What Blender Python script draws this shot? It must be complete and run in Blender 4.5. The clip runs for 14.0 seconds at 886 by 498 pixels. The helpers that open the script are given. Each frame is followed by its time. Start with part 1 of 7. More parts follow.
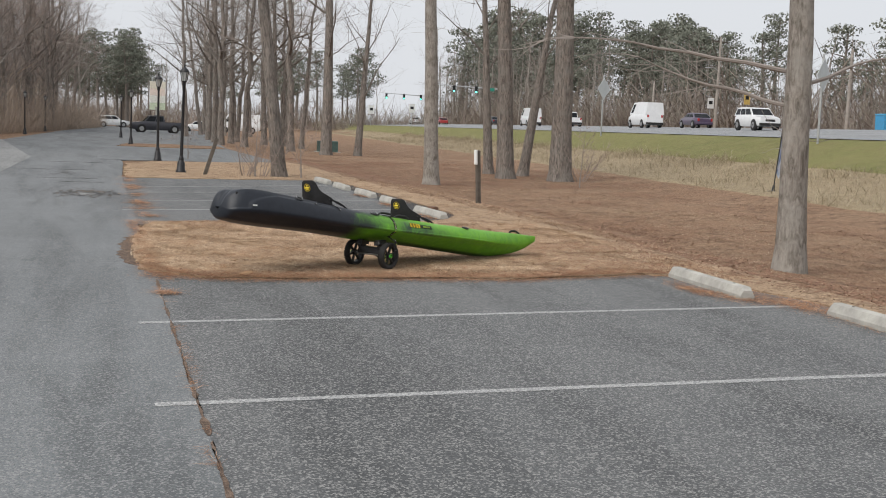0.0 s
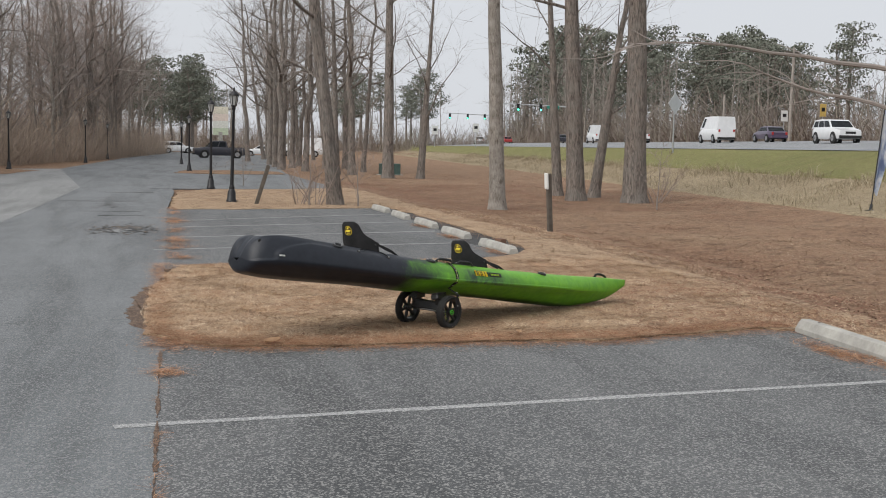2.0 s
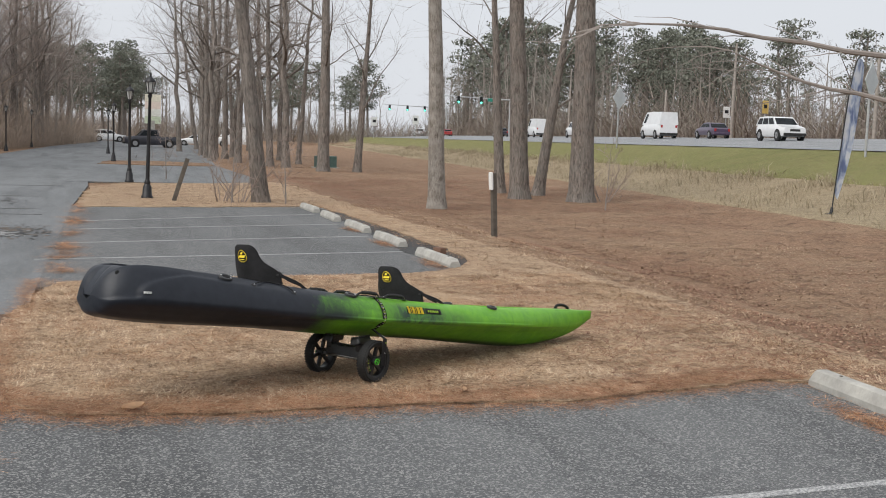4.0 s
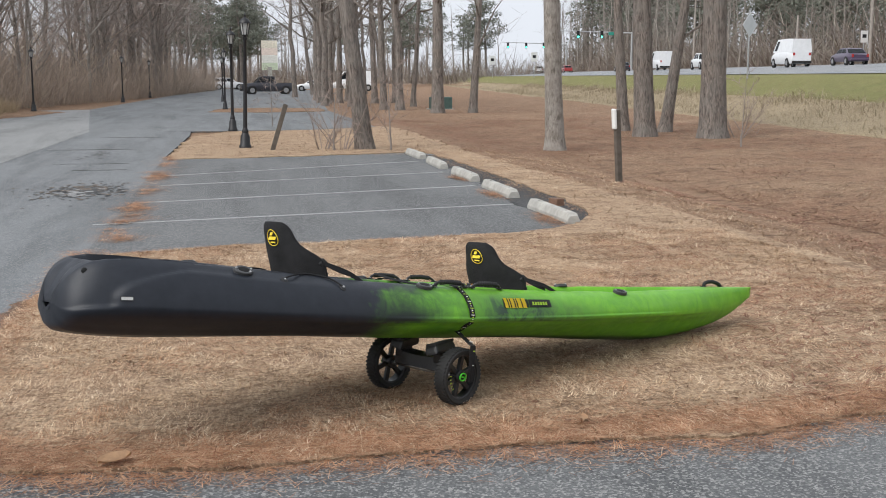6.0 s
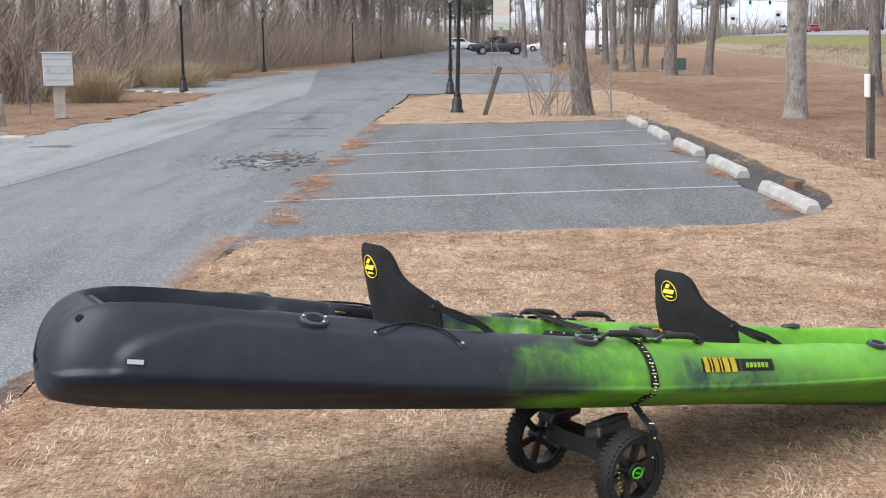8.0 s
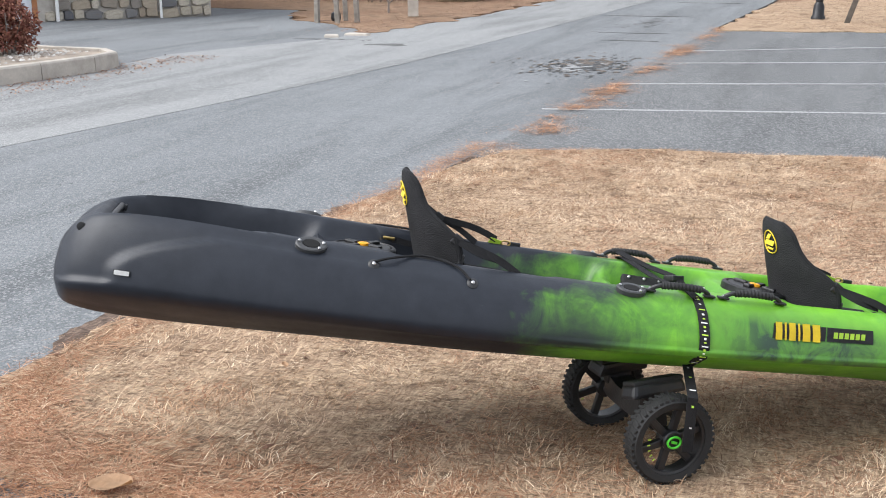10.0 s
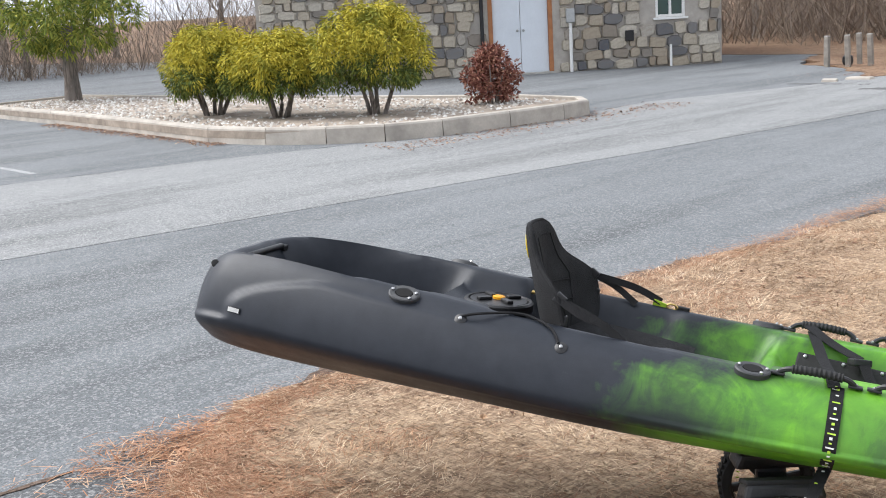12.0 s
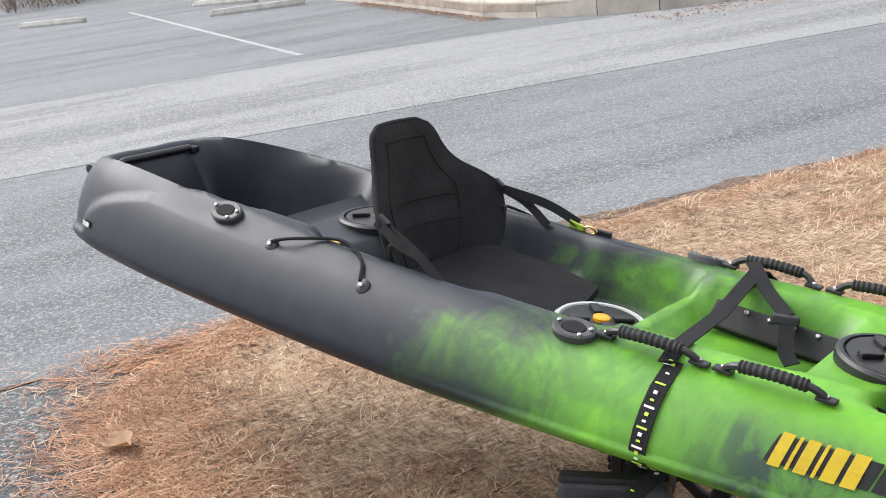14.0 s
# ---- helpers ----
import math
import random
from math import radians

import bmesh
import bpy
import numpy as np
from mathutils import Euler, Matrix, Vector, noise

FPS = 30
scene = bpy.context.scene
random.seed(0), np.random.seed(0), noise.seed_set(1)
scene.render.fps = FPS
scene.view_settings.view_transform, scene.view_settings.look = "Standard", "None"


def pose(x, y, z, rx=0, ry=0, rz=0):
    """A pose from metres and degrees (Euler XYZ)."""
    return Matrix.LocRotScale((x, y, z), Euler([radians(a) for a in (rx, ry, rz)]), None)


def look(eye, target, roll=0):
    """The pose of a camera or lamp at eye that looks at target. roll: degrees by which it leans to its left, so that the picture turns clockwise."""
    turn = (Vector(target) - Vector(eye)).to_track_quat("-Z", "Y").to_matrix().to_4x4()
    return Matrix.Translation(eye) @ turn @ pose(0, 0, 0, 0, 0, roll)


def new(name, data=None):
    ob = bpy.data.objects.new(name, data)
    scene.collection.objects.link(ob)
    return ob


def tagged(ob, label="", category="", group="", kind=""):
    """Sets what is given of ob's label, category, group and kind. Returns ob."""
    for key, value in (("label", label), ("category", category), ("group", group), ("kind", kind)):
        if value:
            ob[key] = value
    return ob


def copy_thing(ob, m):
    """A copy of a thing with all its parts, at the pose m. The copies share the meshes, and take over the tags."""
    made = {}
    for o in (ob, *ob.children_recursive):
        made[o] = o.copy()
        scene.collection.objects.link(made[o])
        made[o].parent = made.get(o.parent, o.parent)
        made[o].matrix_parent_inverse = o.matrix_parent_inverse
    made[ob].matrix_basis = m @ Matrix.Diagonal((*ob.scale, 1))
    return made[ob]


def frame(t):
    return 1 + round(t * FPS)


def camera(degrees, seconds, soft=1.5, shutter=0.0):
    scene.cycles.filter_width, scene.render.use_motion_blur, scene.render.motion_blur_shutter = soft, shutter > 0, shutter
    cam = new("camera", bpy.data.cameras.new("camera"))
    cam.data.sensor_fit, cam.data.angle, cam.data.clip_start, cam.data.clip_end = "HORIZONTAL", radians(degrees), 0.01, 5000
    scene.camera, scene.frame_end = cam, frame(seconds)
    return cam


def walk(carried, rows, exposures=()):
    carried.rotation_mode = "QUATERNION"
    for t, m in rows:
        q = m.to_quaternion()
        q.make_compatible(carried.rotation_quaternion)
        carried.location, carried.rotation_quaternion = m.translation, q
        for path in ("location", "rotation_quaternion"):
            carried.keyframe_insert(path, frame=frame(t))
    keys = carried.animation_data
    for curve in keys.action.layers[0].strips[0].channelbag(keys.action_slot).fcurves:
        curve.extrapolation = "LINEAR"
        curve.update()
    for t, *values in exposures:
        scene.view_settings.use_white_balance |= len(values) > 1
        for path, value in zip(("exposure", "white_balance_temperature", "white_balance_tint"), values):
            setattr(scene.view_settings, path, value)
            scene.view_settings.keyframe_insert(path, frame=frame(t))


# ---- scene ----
cam = camera(41.0, 14.0, soft=1.0)
PATH = [
    (0, (-3.184, -13.145, 1.642), (-2.627, -11.235, 1.441), 2.3),
    (0.5, (-3.083, -12.506, 1.671), (-2.567, -10.579, 1.526), 1.3),
    (1, (-2.897, -11.908, 1.715), (-2.419, -9.971, 1.58), 0.9),
    (1.5, (-2.767, -11.28, 1.692), (-2.315, -9.338, 1.53), 0.8),
    (2, (-2.544, -10.701, 1.712), (-2.095, -8.76, 1.54), 1.1),
    (2.5, (-2.349, -10.106, 1.729), (-1.817, -8.186, 1.55), 1.7),
    (2.7, (-2.294, -9.878, 1.759), (-1.721, -7.97, 1.583), 1.9),
    (4.8, (-1.574, -7.355, 1.788), (-1.06, -5.432, 1.587), 1.2),
    (5, (-1.494, -7.14, 1.773), (-0.991, -5.217, 1.557), 0.9),
    (5.5, (-1.308, -6.61, 1.766), (-0.87, -4.672, 1.542), 0.4),
    (6, (-1.144, -6.004, 1.738), (-0.798, -4.055, 1.451), -0.1),
    (6.5, (-0.988, -5.431, 1.72), (-0.803, -3.474, 1.349), -0.3),
    (7, (-0.899, -4.89, 1.725), (-0.81, -2.934, 1.316), -0.0),
    (7.5, (-0.757, -4.447, 1.744), (-0.749, -2.484, 1.361), 0.2),
    (8, (-0.606, -4.172, 1.745), (-0.645, -2.203, 1.394), -0.2),
    (8.2, (-0.525, -4.124, 1.743), (-0.646, -2.164, 1.364), -0.2),
    (10.3, (0.745, -3.576, 1.787), (0.023, -1.785, 1.265), -0.5),
    (10.5, (0.864, -3.498, 1.783), (0.109, -1.722, 1.256), -0.8),
    (11, (1.108, -3.205, 1.771), (0.23, -1.472, 1.296), -2.0),
    (11.5, (1.365, -2.957, 1.727), (0.139, -1.426, 1.338), -3.0),
    (12, (1.619, -2.705, 1.71), (0.176, -1.381, 1.305), -3.3),
    (12.5, (1.767, -2.28, 1.686), (0.284, -1.021, 1.221), -3.4),
    (13, (1.873, -1.849, 1.638), (0.341, -0.689, 1.083), -4.4),
    (13.5, (1.887, -1.465, 1.574), (0.273, -0.435, 0.995), -5.5),
    (14, (1.878, -1.038, 1.526), (0.105, -0.295, 0.971), -7.4),
]
walk(cam, [(t, look(e, g, r)) for t, e, g, r in PATH],
     [(0, 0.66, 6550, 10), (0.5, 0.46, 6520, 10), (1.2, 0.52, 6500, 10), (2.7, 0.6, 6500, 10), (5.0, 0.72, 6450, 10), (5.8, 0.8, 6350, 10), (6.5, 1.04, 6250, 11), (7.5, 1.14, 6120, 12), (8.2, 1.22, 6120, 12), (10.3, 1.44, 6180, 11), (11.0, 1.48, 6180, 11), (12.0, 1.4, 6200, 11), (14.0, 1.48, 6330, 12)])

# ---- light ----
SUN_ELEV, SUN_TURN = radians(46), radians(238)
world = bpy.data.worlds.new("world")
scene.world = world
world.use_nodes = True
wn = world.node_tree
bg = wn.nodes["Background"]
sky = wn.nodes.new("ShaderNodeTexSky")
sky.sky_type, sky.sun_disc = "NISHITA", False
sky.sun_elevation, sky.sun_rotation = SUN_ELEV, SUN_TURN
sky.air_density, sky.dust_density, sky.ozone_density = 1.0, 6.0, 1.0
cloud = wn.nodes.new("ShaderNodeMixRGB")
cloud.inputs[0].default_value = 0.88
cloud.inputs[2].default_value = (8.6, 8.9, 9.4, 1)
wn.links.new(sky.outputs[0], cloud.inputs[1])
wn.links.new(cloud.outputs[0], bg.inputs[0])
bg.inputs[1].default_value = 0.0595
sun = new("sun", bpy.data.lights.new("sun", "SUN"))
sun.data.energy, sun.data.angle, sun.data.color = 1.75, radians(50), (1.0, 0.97, 0.92)
sun.matrix_world = look((0, 0, 30), (math.sin(SUN_TURN) * -20, math.cos(SUN_TURN) * -20, 30 - 20 * math.tan(SUN_ELEV)))


# ---- materials ----
class Mat:
    """A small builder for node materials."""

    def __init__(self, name, rough=0.6, metal=0.0, spec=0.5):
        self.m = bpy.data.materials.new(name)
        self.m.use_nodes = True
        self.t = self.m.node_tree
        self.p = self.t.nodes["Principled BSDF"]
        self.p.inputs["Roughness"].default_value = rough
        self.p.inputs["Metallic"].default_value = metal
        self.p.inputs["Specular IOR Level"].default_value = spec
        self.co = self.t.nodes.new("ShaderNodeTexCoord").outputs["Object"]

    def link(self, a, b):
        self.t.links.new(a, b)

    def moved(self, scale=(1, 1, 1), turn=(0, 0, 0)):
        n = self.t.nodes.new("ShaderNodeMapping")
        n.inputs["Scale"].default_value, n.inputs["Rotation"].default_value = scale, turn
        self.link(self.co, n.inputs[0])
        return n.outputs[0]

    def noise(self, scale, detail=4, rough=0.6, co=None, warp=0.0):
        n = self.t.nodes.new("ShaderNodeTexNoise")
        n.inputs["Scale"].default_value, n.inputs["Detail"].default_value = scale, detail
        n.inputs["Roughness"].default_value, n.inputs["Distortion"].default_value = rough, warp
        self.link(co or self.co, n.inputs["Vector"])
        return n.outputs[0]

    def cells(self, scale, feature="F1", co=None, colour=False):
        n = self.t.nodes.new("ShaderNodeTexVoronoi")
        n.feature = feature
        n.inputs["Scale"].default_value = scale
        self.link(co or self.co, n.inputs["Vector"])
        return n.outputs["Color" if colour else "Distance"]

    def ramp(self, fac, *stops):
        n = self.t.nodes.new("ShaderNodeValToRGB")
        while len(n.color_ramp.elements) < len(stops):
            n.color_ramp.elements.new(0.5)
        for e, (at, c) in zip(n.color_ramp.elements, stops):
            e.position = at
            e.color = (*c, 1) if isinstance(c, tuple) else (c, c, c, 1)
        self.link(fac, n.inputs[0])
        return n.outputs[0]

    def mix(self, fac, a, b, kind="MIX"):
        n = self.t.nodes.new("ShaderNodeMixRGB")
        n.blend_type = kind
        for k, v in enumerate((fac, a, b)):
            if isinstance(v, (int, float)):
                n.inputs[k].default_value = v if k == 0 else (v, v, v, 1)
            elif isinstance(v, tuple):
                n.inputs[k].default_value = (*v, 1)
            else:
                self.link(v, n.inputs[k])
        return n.outputs[0]

    def axis(self, which):
        n = self.t.nodes.new("ShaderNodeSeparateXYZ")
        self.link(self.co, n.inputs[0])
        return n.outputs[which]

    def per_object(self):
        return self.t.nodes.new("ShaderNodeObjectInfo").outputs["Random"]

    def per_piece(self):
        return self.t.nodes.new("ShaderNodeNewGeometry").outputs["Random Per Island"]

    def colour(self, out):
        if isinstance(out, tuple):
            self.p.inputs["Base Color"].default_value = (*out, 1)
        else:
            self.link(out, self.p.inputs["Base Color"])
        return self

    def rough(self, out):
        self.link(out, self.p.inputs["Roughness"])
        return self

    def bump(self, out, strength=0.3, distance=0.01):
        n = self.t.nodes.new("ShaderNodeBump")
        n.inputs["Strength"].default_value, n.inputs["Distance"].default_value = strength, distance
        self.link(out, n.inputs["Height"])
        self.link(n.outputs[0], self.p.inputs["Normal"])
        return self


def plain(name, rgb, rough=0.6, metal=0.0, vary=0.25, scale=6.0, bump=0.1, fine=90.0):
    k = Mat(name, rough, metal)
    dark = tuple(v * (1 - vary) for v in rgb)
    light = tuple(min(1, v * (1 + vary)) for v in rgb)
    big = k.noise(scale, 5, 0.65)
    k.colour(k.mix(k.ramp(k.noise(fine, 2), (0.3, 0.0), (0.7, 0.35)), k.ramp(big, (0.3, dark), (0.7, light)), tuple(v * 0.8 for v in rgb)))
    k.bump(k.noise(fine, 3), bump, 0.004)
    return k.m


def asphalt(name, dark, light, stone, patchy=0.25):
    """Worn asphalt: pale grit in a dark binder, stains and hairline cracks."""
    k = Mat(name, 0.88, 0, 0.35)
    grit = k.cells(85, colour=True)
    base = k.mix(k.ramp(k.noise(0.35, 6, 0.7), (0.32, 0.0), (0.72, 1.0)), dark, light)
    base = k.mix(k.ramp(k.noise(3.0, 6, 0.75), (0.35, 0.0), (0.75, patchy)), base, tuple(v * 0.6 for v in dark))
    streak = k.noise(0.9, 6, 0.7, k.moved((1.0, 0.13, 1.0), (0, 0, 0.05)), 0.4)
    base = k.mix(k.ramp(streak, (0.38, 0.7), (0.52, 0.0)), base, tuple(v * 0.55 for v in dark))
    base = k.mix(k.ramp(streak, (0.52, 0.0), (0.72, 0.4)), base, tuple(min(1, v * 1.08) for v in light))
    speck = k.mix(k.ramp(grit, (0.55, 0.0), (0.8, 0.75)), base, stone)
    speck = k.mix(k.ramp(k.cells(140, colour=True), (0.1, 0.6), (0.4, 0.0)), speck, tuple(v * 0.35 for v in dark))
    wob = k.t.nodes.new("ShaderNodeTexNoise")
    wob.inputs["Scale"].default_value, wob.inputs["Detail"].default_value = 1.7, 6
    k.link(k.co, wob.inputs["Vector"])
    add = k.t.nodes.new("ShaderNodeVectorMath")
    k.link(k.co, add.inputs[0])
    k.link(wob.outputs["Color"], add.inputs[1])
    crack = k.ramp(k.cells(0.55, "DISTANCE_TO_EDGE", add.outputs[0]), (0.0, 1.0), (0.004, 0.0))
    k.colour(k.mix(k.ramp(k.noise(0.22, 3), (0.5, 0.0), (0.62, 0.55)), speck, k.mix(crack, speck, 0.015)))
    k.bump(k.cells(95), 0.55, 0.006)
    return k.m


M_ASPHALT = asphalt("asphalt_lot", (0.084, 0.088, 0.092), (0.132, 0.136, 0.138), (0.31, 0.308, 0.3))
M_ROAD = asphalt("asphalt_road", (0.128, 0.138, 0.145), (0.182, 0.193, 0.2), (0.28, 0.28, 0.278))
M_OLD = asphalt("asphalt_old", (0.19, 0.196, 0.197), (0.255, 0.26, 0.258), (0.38, 0.375, 0.365))
M_HIGHWAY = asphalt("asphalt_highway", (0.22, 0.23, 0.24), (0.28, 0.29, 0.3), (0.4, 0.4, 0.4))
M_CONCRETE = plain("concrete", (0.36, 0.35, 0.32), 0.9, 0, 0.3, 5, 0.4, 60)
M_KERB = plain("kerb_concrete", (0.42, 0.38, 0.33), 0.9, 0, 0.3, 2.5, 0.4, 50)
M_BLACK_IRON = plain("black_iron", (0.016, 0.016, 0.018), 0.45, 0.2, 0.4, 12, 0.15, 60)


def paint_material():
    k = Mat("worn_road_paint", 0.85)
    k.colour(k.mix(k.ramp(k.noise(55, 5, 0.75), (0.36, 0.0), (0.58, 0.9)), (0.5, 0.5, 0.49), (0.125, 0.13, 0.135)))
    k.bump(k.cells(95), 0.5, 0.005)
    return k.m


def soil_material(name, colours, scale=1.2, mottle=0.0):
    """Dead grass, pine straw and leaf litter on soil, seen as a mat."""
    a, b, c = colours
    k = Mat(name, 0.95, 0, 0.2)
    straw = k.noise(60, 4, 0.7, k.moved((1, 0.25, 1), (0, 0, 0.5)), 0.6)
    straw2 = k.noise(75, 4, 0.7, k.moved((0.25, 1, 1), (0, 0, -0.3)), 0.6)
    base = k.mix(k.ramp(k.noise(scale, 6, 0.7), (0.36, 0.0), (0.64, 1.0)), a, b)
    base = k.mix(k.ramp(k.noise(scale * 4, 5, 0.7), (0.45, 0.0), (0.72, 0.8)), base, c)
    base = k.mix(k.ramp(straw, (0.45, 0.0), (0.66, 0.75)), base, tuple(min(1, v * 1.7) for v in b))
    if mottle:
        base = k.mix(k.ramp(k.noise(2.6, 7, 0.8, None, 0.8), (0.5, 0.0), (0.68, mottle)), base, tuple(v * 0.5 for v in c))
        base = k.mix(k.ramp(k.noise(5.5, 6, 0.8, k.moved((1, 1.7, 1)), 0.5), (0.52, 0.0), (0.7, mottle)), base, tuple(min(1, v * 1.35) for v in b))
    k.colour(k.mix(k.ramp(straw2, (0.32, 0.8), (0.52, 0.0)), base, tuple(v * 0.35 for v in c)))
    k.bump(k.mix(0.5, straw, straw2), 0.9, 0.03)
    return k.m


M_PAINT = paint_material()
M_STRAW = soil_material("dead_grass_mat", ((0.28, 0.182, 0.117), (0.43, 0.322, 0.215), (0.185, 0.108, 0.07)), 1.2, 0.9)
M_LITTER = soil_material("leaf_litter", ((0.19, 0.1, 0.062), (0.29, 0.2, 0.13), (0.12, 0.066, 0.043)), 0.33, 1.0)
M_DITCH = soil_material("ditch_mat", ((0.24, 0.19, 0.12), (0.31, 0.25, 0.165), (0.18, 0.135, 0.085)), 0.3, 0.6)
M_GREEN = soil_material("green_verge", ((0.12, 0.13, 0.045), (0.185, 0.18, 0.07), (0.19, 0.155, 0.075)), 0.22, 0.7)


# ---- building blocks ----
def part(name, bm, material, parent=None, label="", smooth=False):
    """Links a bmesh as one mesh object, under a thing or a part."""
    me = bpy.data.meshes.new(name)
    bm.normal_update()
    bm.to_mesh(me)
    bm.free()
    me.materials.append(material)
    if smooth:
        me.polygons.foreach_set("use_smooth", [True] * len(me.polygons))
        me.set_sharp_from_angle(angle=radians(38))
    ob = new(name, me)
    if parent:
        ob.parent = parent
    if label:
        tagged(ob, label)
    return ob


def same_part(name, mesh_of, m, parent):
    """Another object on the same mesh."""
    ob = new(name, mesh_of.data)
    ob.parent, ob.matrix_basis = parent, m
    return ob


def thing(name, label, category, m=None, group="", kind=""):
    ob = new(name)
    ob.empty_display_size = 0.2
    if m is not None:
        ob.matrix_basis = m
    return tagged(ob, label, category, group, kind)


def box(bm, size, m=Matrix(), bevel=0.0, taper=1.0):
    """A box of that size centred on m; taper narrows its top."""
    geo = bmesh.ops.create_cube(bm, size=1.0)
    vs = geo["verts"]
    for v in vs:
        k = taper if v.co.z > 0 else 1.0
        v.co = Vector((v.co.x * size[0] * k, v.co.y * size[1] * k, v.co.z * size[2]))
    if bevel:
        es = {e for v in vs for e in v.link_edges}
        vs = bmesh.ops.bevel(bm, geom=list(es), offset=bevel, segments=2, affect="EDGES", profile=0.6)["verts"] + [v for v in vs if v.is_valid]
    for v in set(vs):
        v.co = m @ v.co
    return bm


def rings(bm, loops, close=True, cap=True):
    """Faces between rings of points, each ring of the same count."""
    made = [[bm.verts.new(p) for p in ring] for ring in loops]
    n = len(made[0])
    for a, b in zip(made, made[1:]):
        for i in range(n if close else n - 1):
            j = (i + 1) % n
            bm.faces.new((a[i], a[j], b[j], b[i]))
    if cap and close:
        bm.faces.new(made[0][::-1])
        bm.faces.new(made[-1])
    return made


def lathe(bm, profile, m=Matrix(), seg=16, cap=True):
    """profile: (radius, height) up the z axis."""
    loops = [[m @ Vector((r * math.cos(a), r * math.sin(a), z)) for a in (2 * math.pi * i / seg for i in range(seg))] for r, z in profile]
    rings(bm, loops, cap=cap)
    return bm


def tube(bm, pts, radius, seg=6, cap=True):
    """A round bar through points; radius is a number or one for each point."""
    pts = [Vector(p) for p in pts]
    rr = radius if isinstance(radius, (list, tuple)) else [radius] * len(pts)
    up, loops = Vector((0.13, 0.31, 0.94)), []
    for i, p in enumerate(pts):
        way = (pts[min(i + 1, len(pts) - 1)] - pts[max(i - 1, 0)]).normalized()
        if abs(way.dot(up)) > 0.97:
            up = Vector((0.9, 0.3, 0.1))
        a = way.cross(up).normalized()
        b = way.cross(a).normalized()
        loops.append([p + rr[i] * (math.cos(w) * a + math.sin(w) * b) for w in (2 * math.pi * k / seg for k in range(seg))])
    rings(bm, loops, cap=cap)
    return bm


def ribbon(bm, pts, width, thick, side=Vector((0, 1, 0))):
    """A flat strap through points, its width along side."""
    pts = [Vector(p) for p in pts]
    loops = []
    for i, p in enumerate(pts):
        way = (pts[min(i + 1, len(pts) - 1)] - pts[max(i - 1, 0)]).normalized()
        s = (side - side.dot(way) * way).normalized() * width / 2
        n = way.cross(s).normalized() * thick / 2
        loops.append([p + s + n, p - s + n, p - s - n, p + s - n])
    rings(bm, loops)
    return bm


def curve(pts, steps=6):
    """A smooth line through points."""
    pts = [Vector(p) for p in pts]
    out = []
    for i in range(len(pts) - 1):
        p0, p1, p2, p3 = pts[max(i - 1, 0)], pts[i], pts[i + 1], pts[min(i + 2, len(pts) - 1)]
        for k in range(steps):
            t = k / steps
            out.append(0.5 * ((2 * p1) + (p2 - p0) * t + (2 * p0 - 5 * p1 + 4 * p2 - p3) * t * t + (3 * p1 - p0 - 3 * p2 + p3) * t ** 3))
    out.append(pts[-1])
    return out


def smooth_at(table, x):
    """Smooth value at x from rows of (x, value)."""
    if x <= table[0][0]:
        return table[0][1]
    for i in range(len(table) - 1):
        (x1, y1), (x2, y2) = table[i], table[i + 1]
        if x <= x2:
            y0 = table[i - 1] if i else (2 * x1 - x2, 2 * y1 - y2)
            y3 = table[i + 2] if i + 2 < len(table) else (2 * x2 - x1, 2 * y2 - y1)
            t, h = (x - x1) / (x2 - x1), x2 - x1
            m1, m2 = (y2 - y0[1]) / (x2 - y0[0]) * h, (y3[1] - y1) / (y3[0] - x1) * h
            return (2 * t ** 3 - 3 * t * t + 1) * y1 + (t ** 3 - 2 * t * t + t) * m1 + (3 * t * t - 2 * t ** 3) * y2 + (t ** 3 - t * t) * m2
    return table[-1][1]


def step(a, b, x):
    t = min(1, max(0, (x - a) / (b - a)))
    return t * t * (3 - 2 * t)


def ragged(outline, every=0.12, jitter=0.05, seed=0):
    """A closed outline made uneven, as the edge of turf is."""
    rnd, out = random.Random(seed), []
    pts = [Vector((*p, 0)) for p in outline]
    for a, b in zip(pts, pts[1:] + pts[:1]):
        n = max(1, int((b - a).length / every))
        side = Vector((-(b - a).y, (b - a).x, 0)).normalized()
        for i in range(n):
            p = a.lerp(b, i / n)
            w = noise.noise(p * 1.3 + Vector((seed, 0, 0))) * 2.2 + noise.noise(p * 6 + Vector((0, seed, 0))) + rnd.uniform(-0.4, 0.4)
            out.append(p + side * w * jitter)
    return out


def sheet(name, outline, z, material, thick=0.03, every=0.12, jitter=0.0, seed=0, label="", kind="structure", category="ground", parent=None):
    """A flat sheet with that outline, its top at z, with a low edge all round."""
    bm = bmesh.new()
    pts = ragged(outline, every, jitter, seed) if jitter else [Vector((*p, 0)) for p in outline]
    if sum(a.x * b.y - b.x * a.y for a, b in zip(pts, pts[1:] + pts[:1])) < 0:
        pts = pts[::-1]
    top = [bm.verts.new((p.x, p.y, z)) for p in pts]
    low = [bm.verts.new((p.x, p.y, z - thick)) for p in pts]
    n = len(pts)
    f = bm.faces.new(top)
    f.normal_update()
    bmesh.ops.triangulate(bm, faces=[f])
    for g in bm.faces:
        g.normal_update()
        if g.normal.z < 0:
            g.normal_flip()
    for i in range(n):
        bm.faces.new((low[i], low[(i + 1) % n], top[(i + 1) % n], top[i]))
    ob = part(name, bm, material, parent)
    if not parent:
        tagged(ob, label, category, "", kind)
    return ob


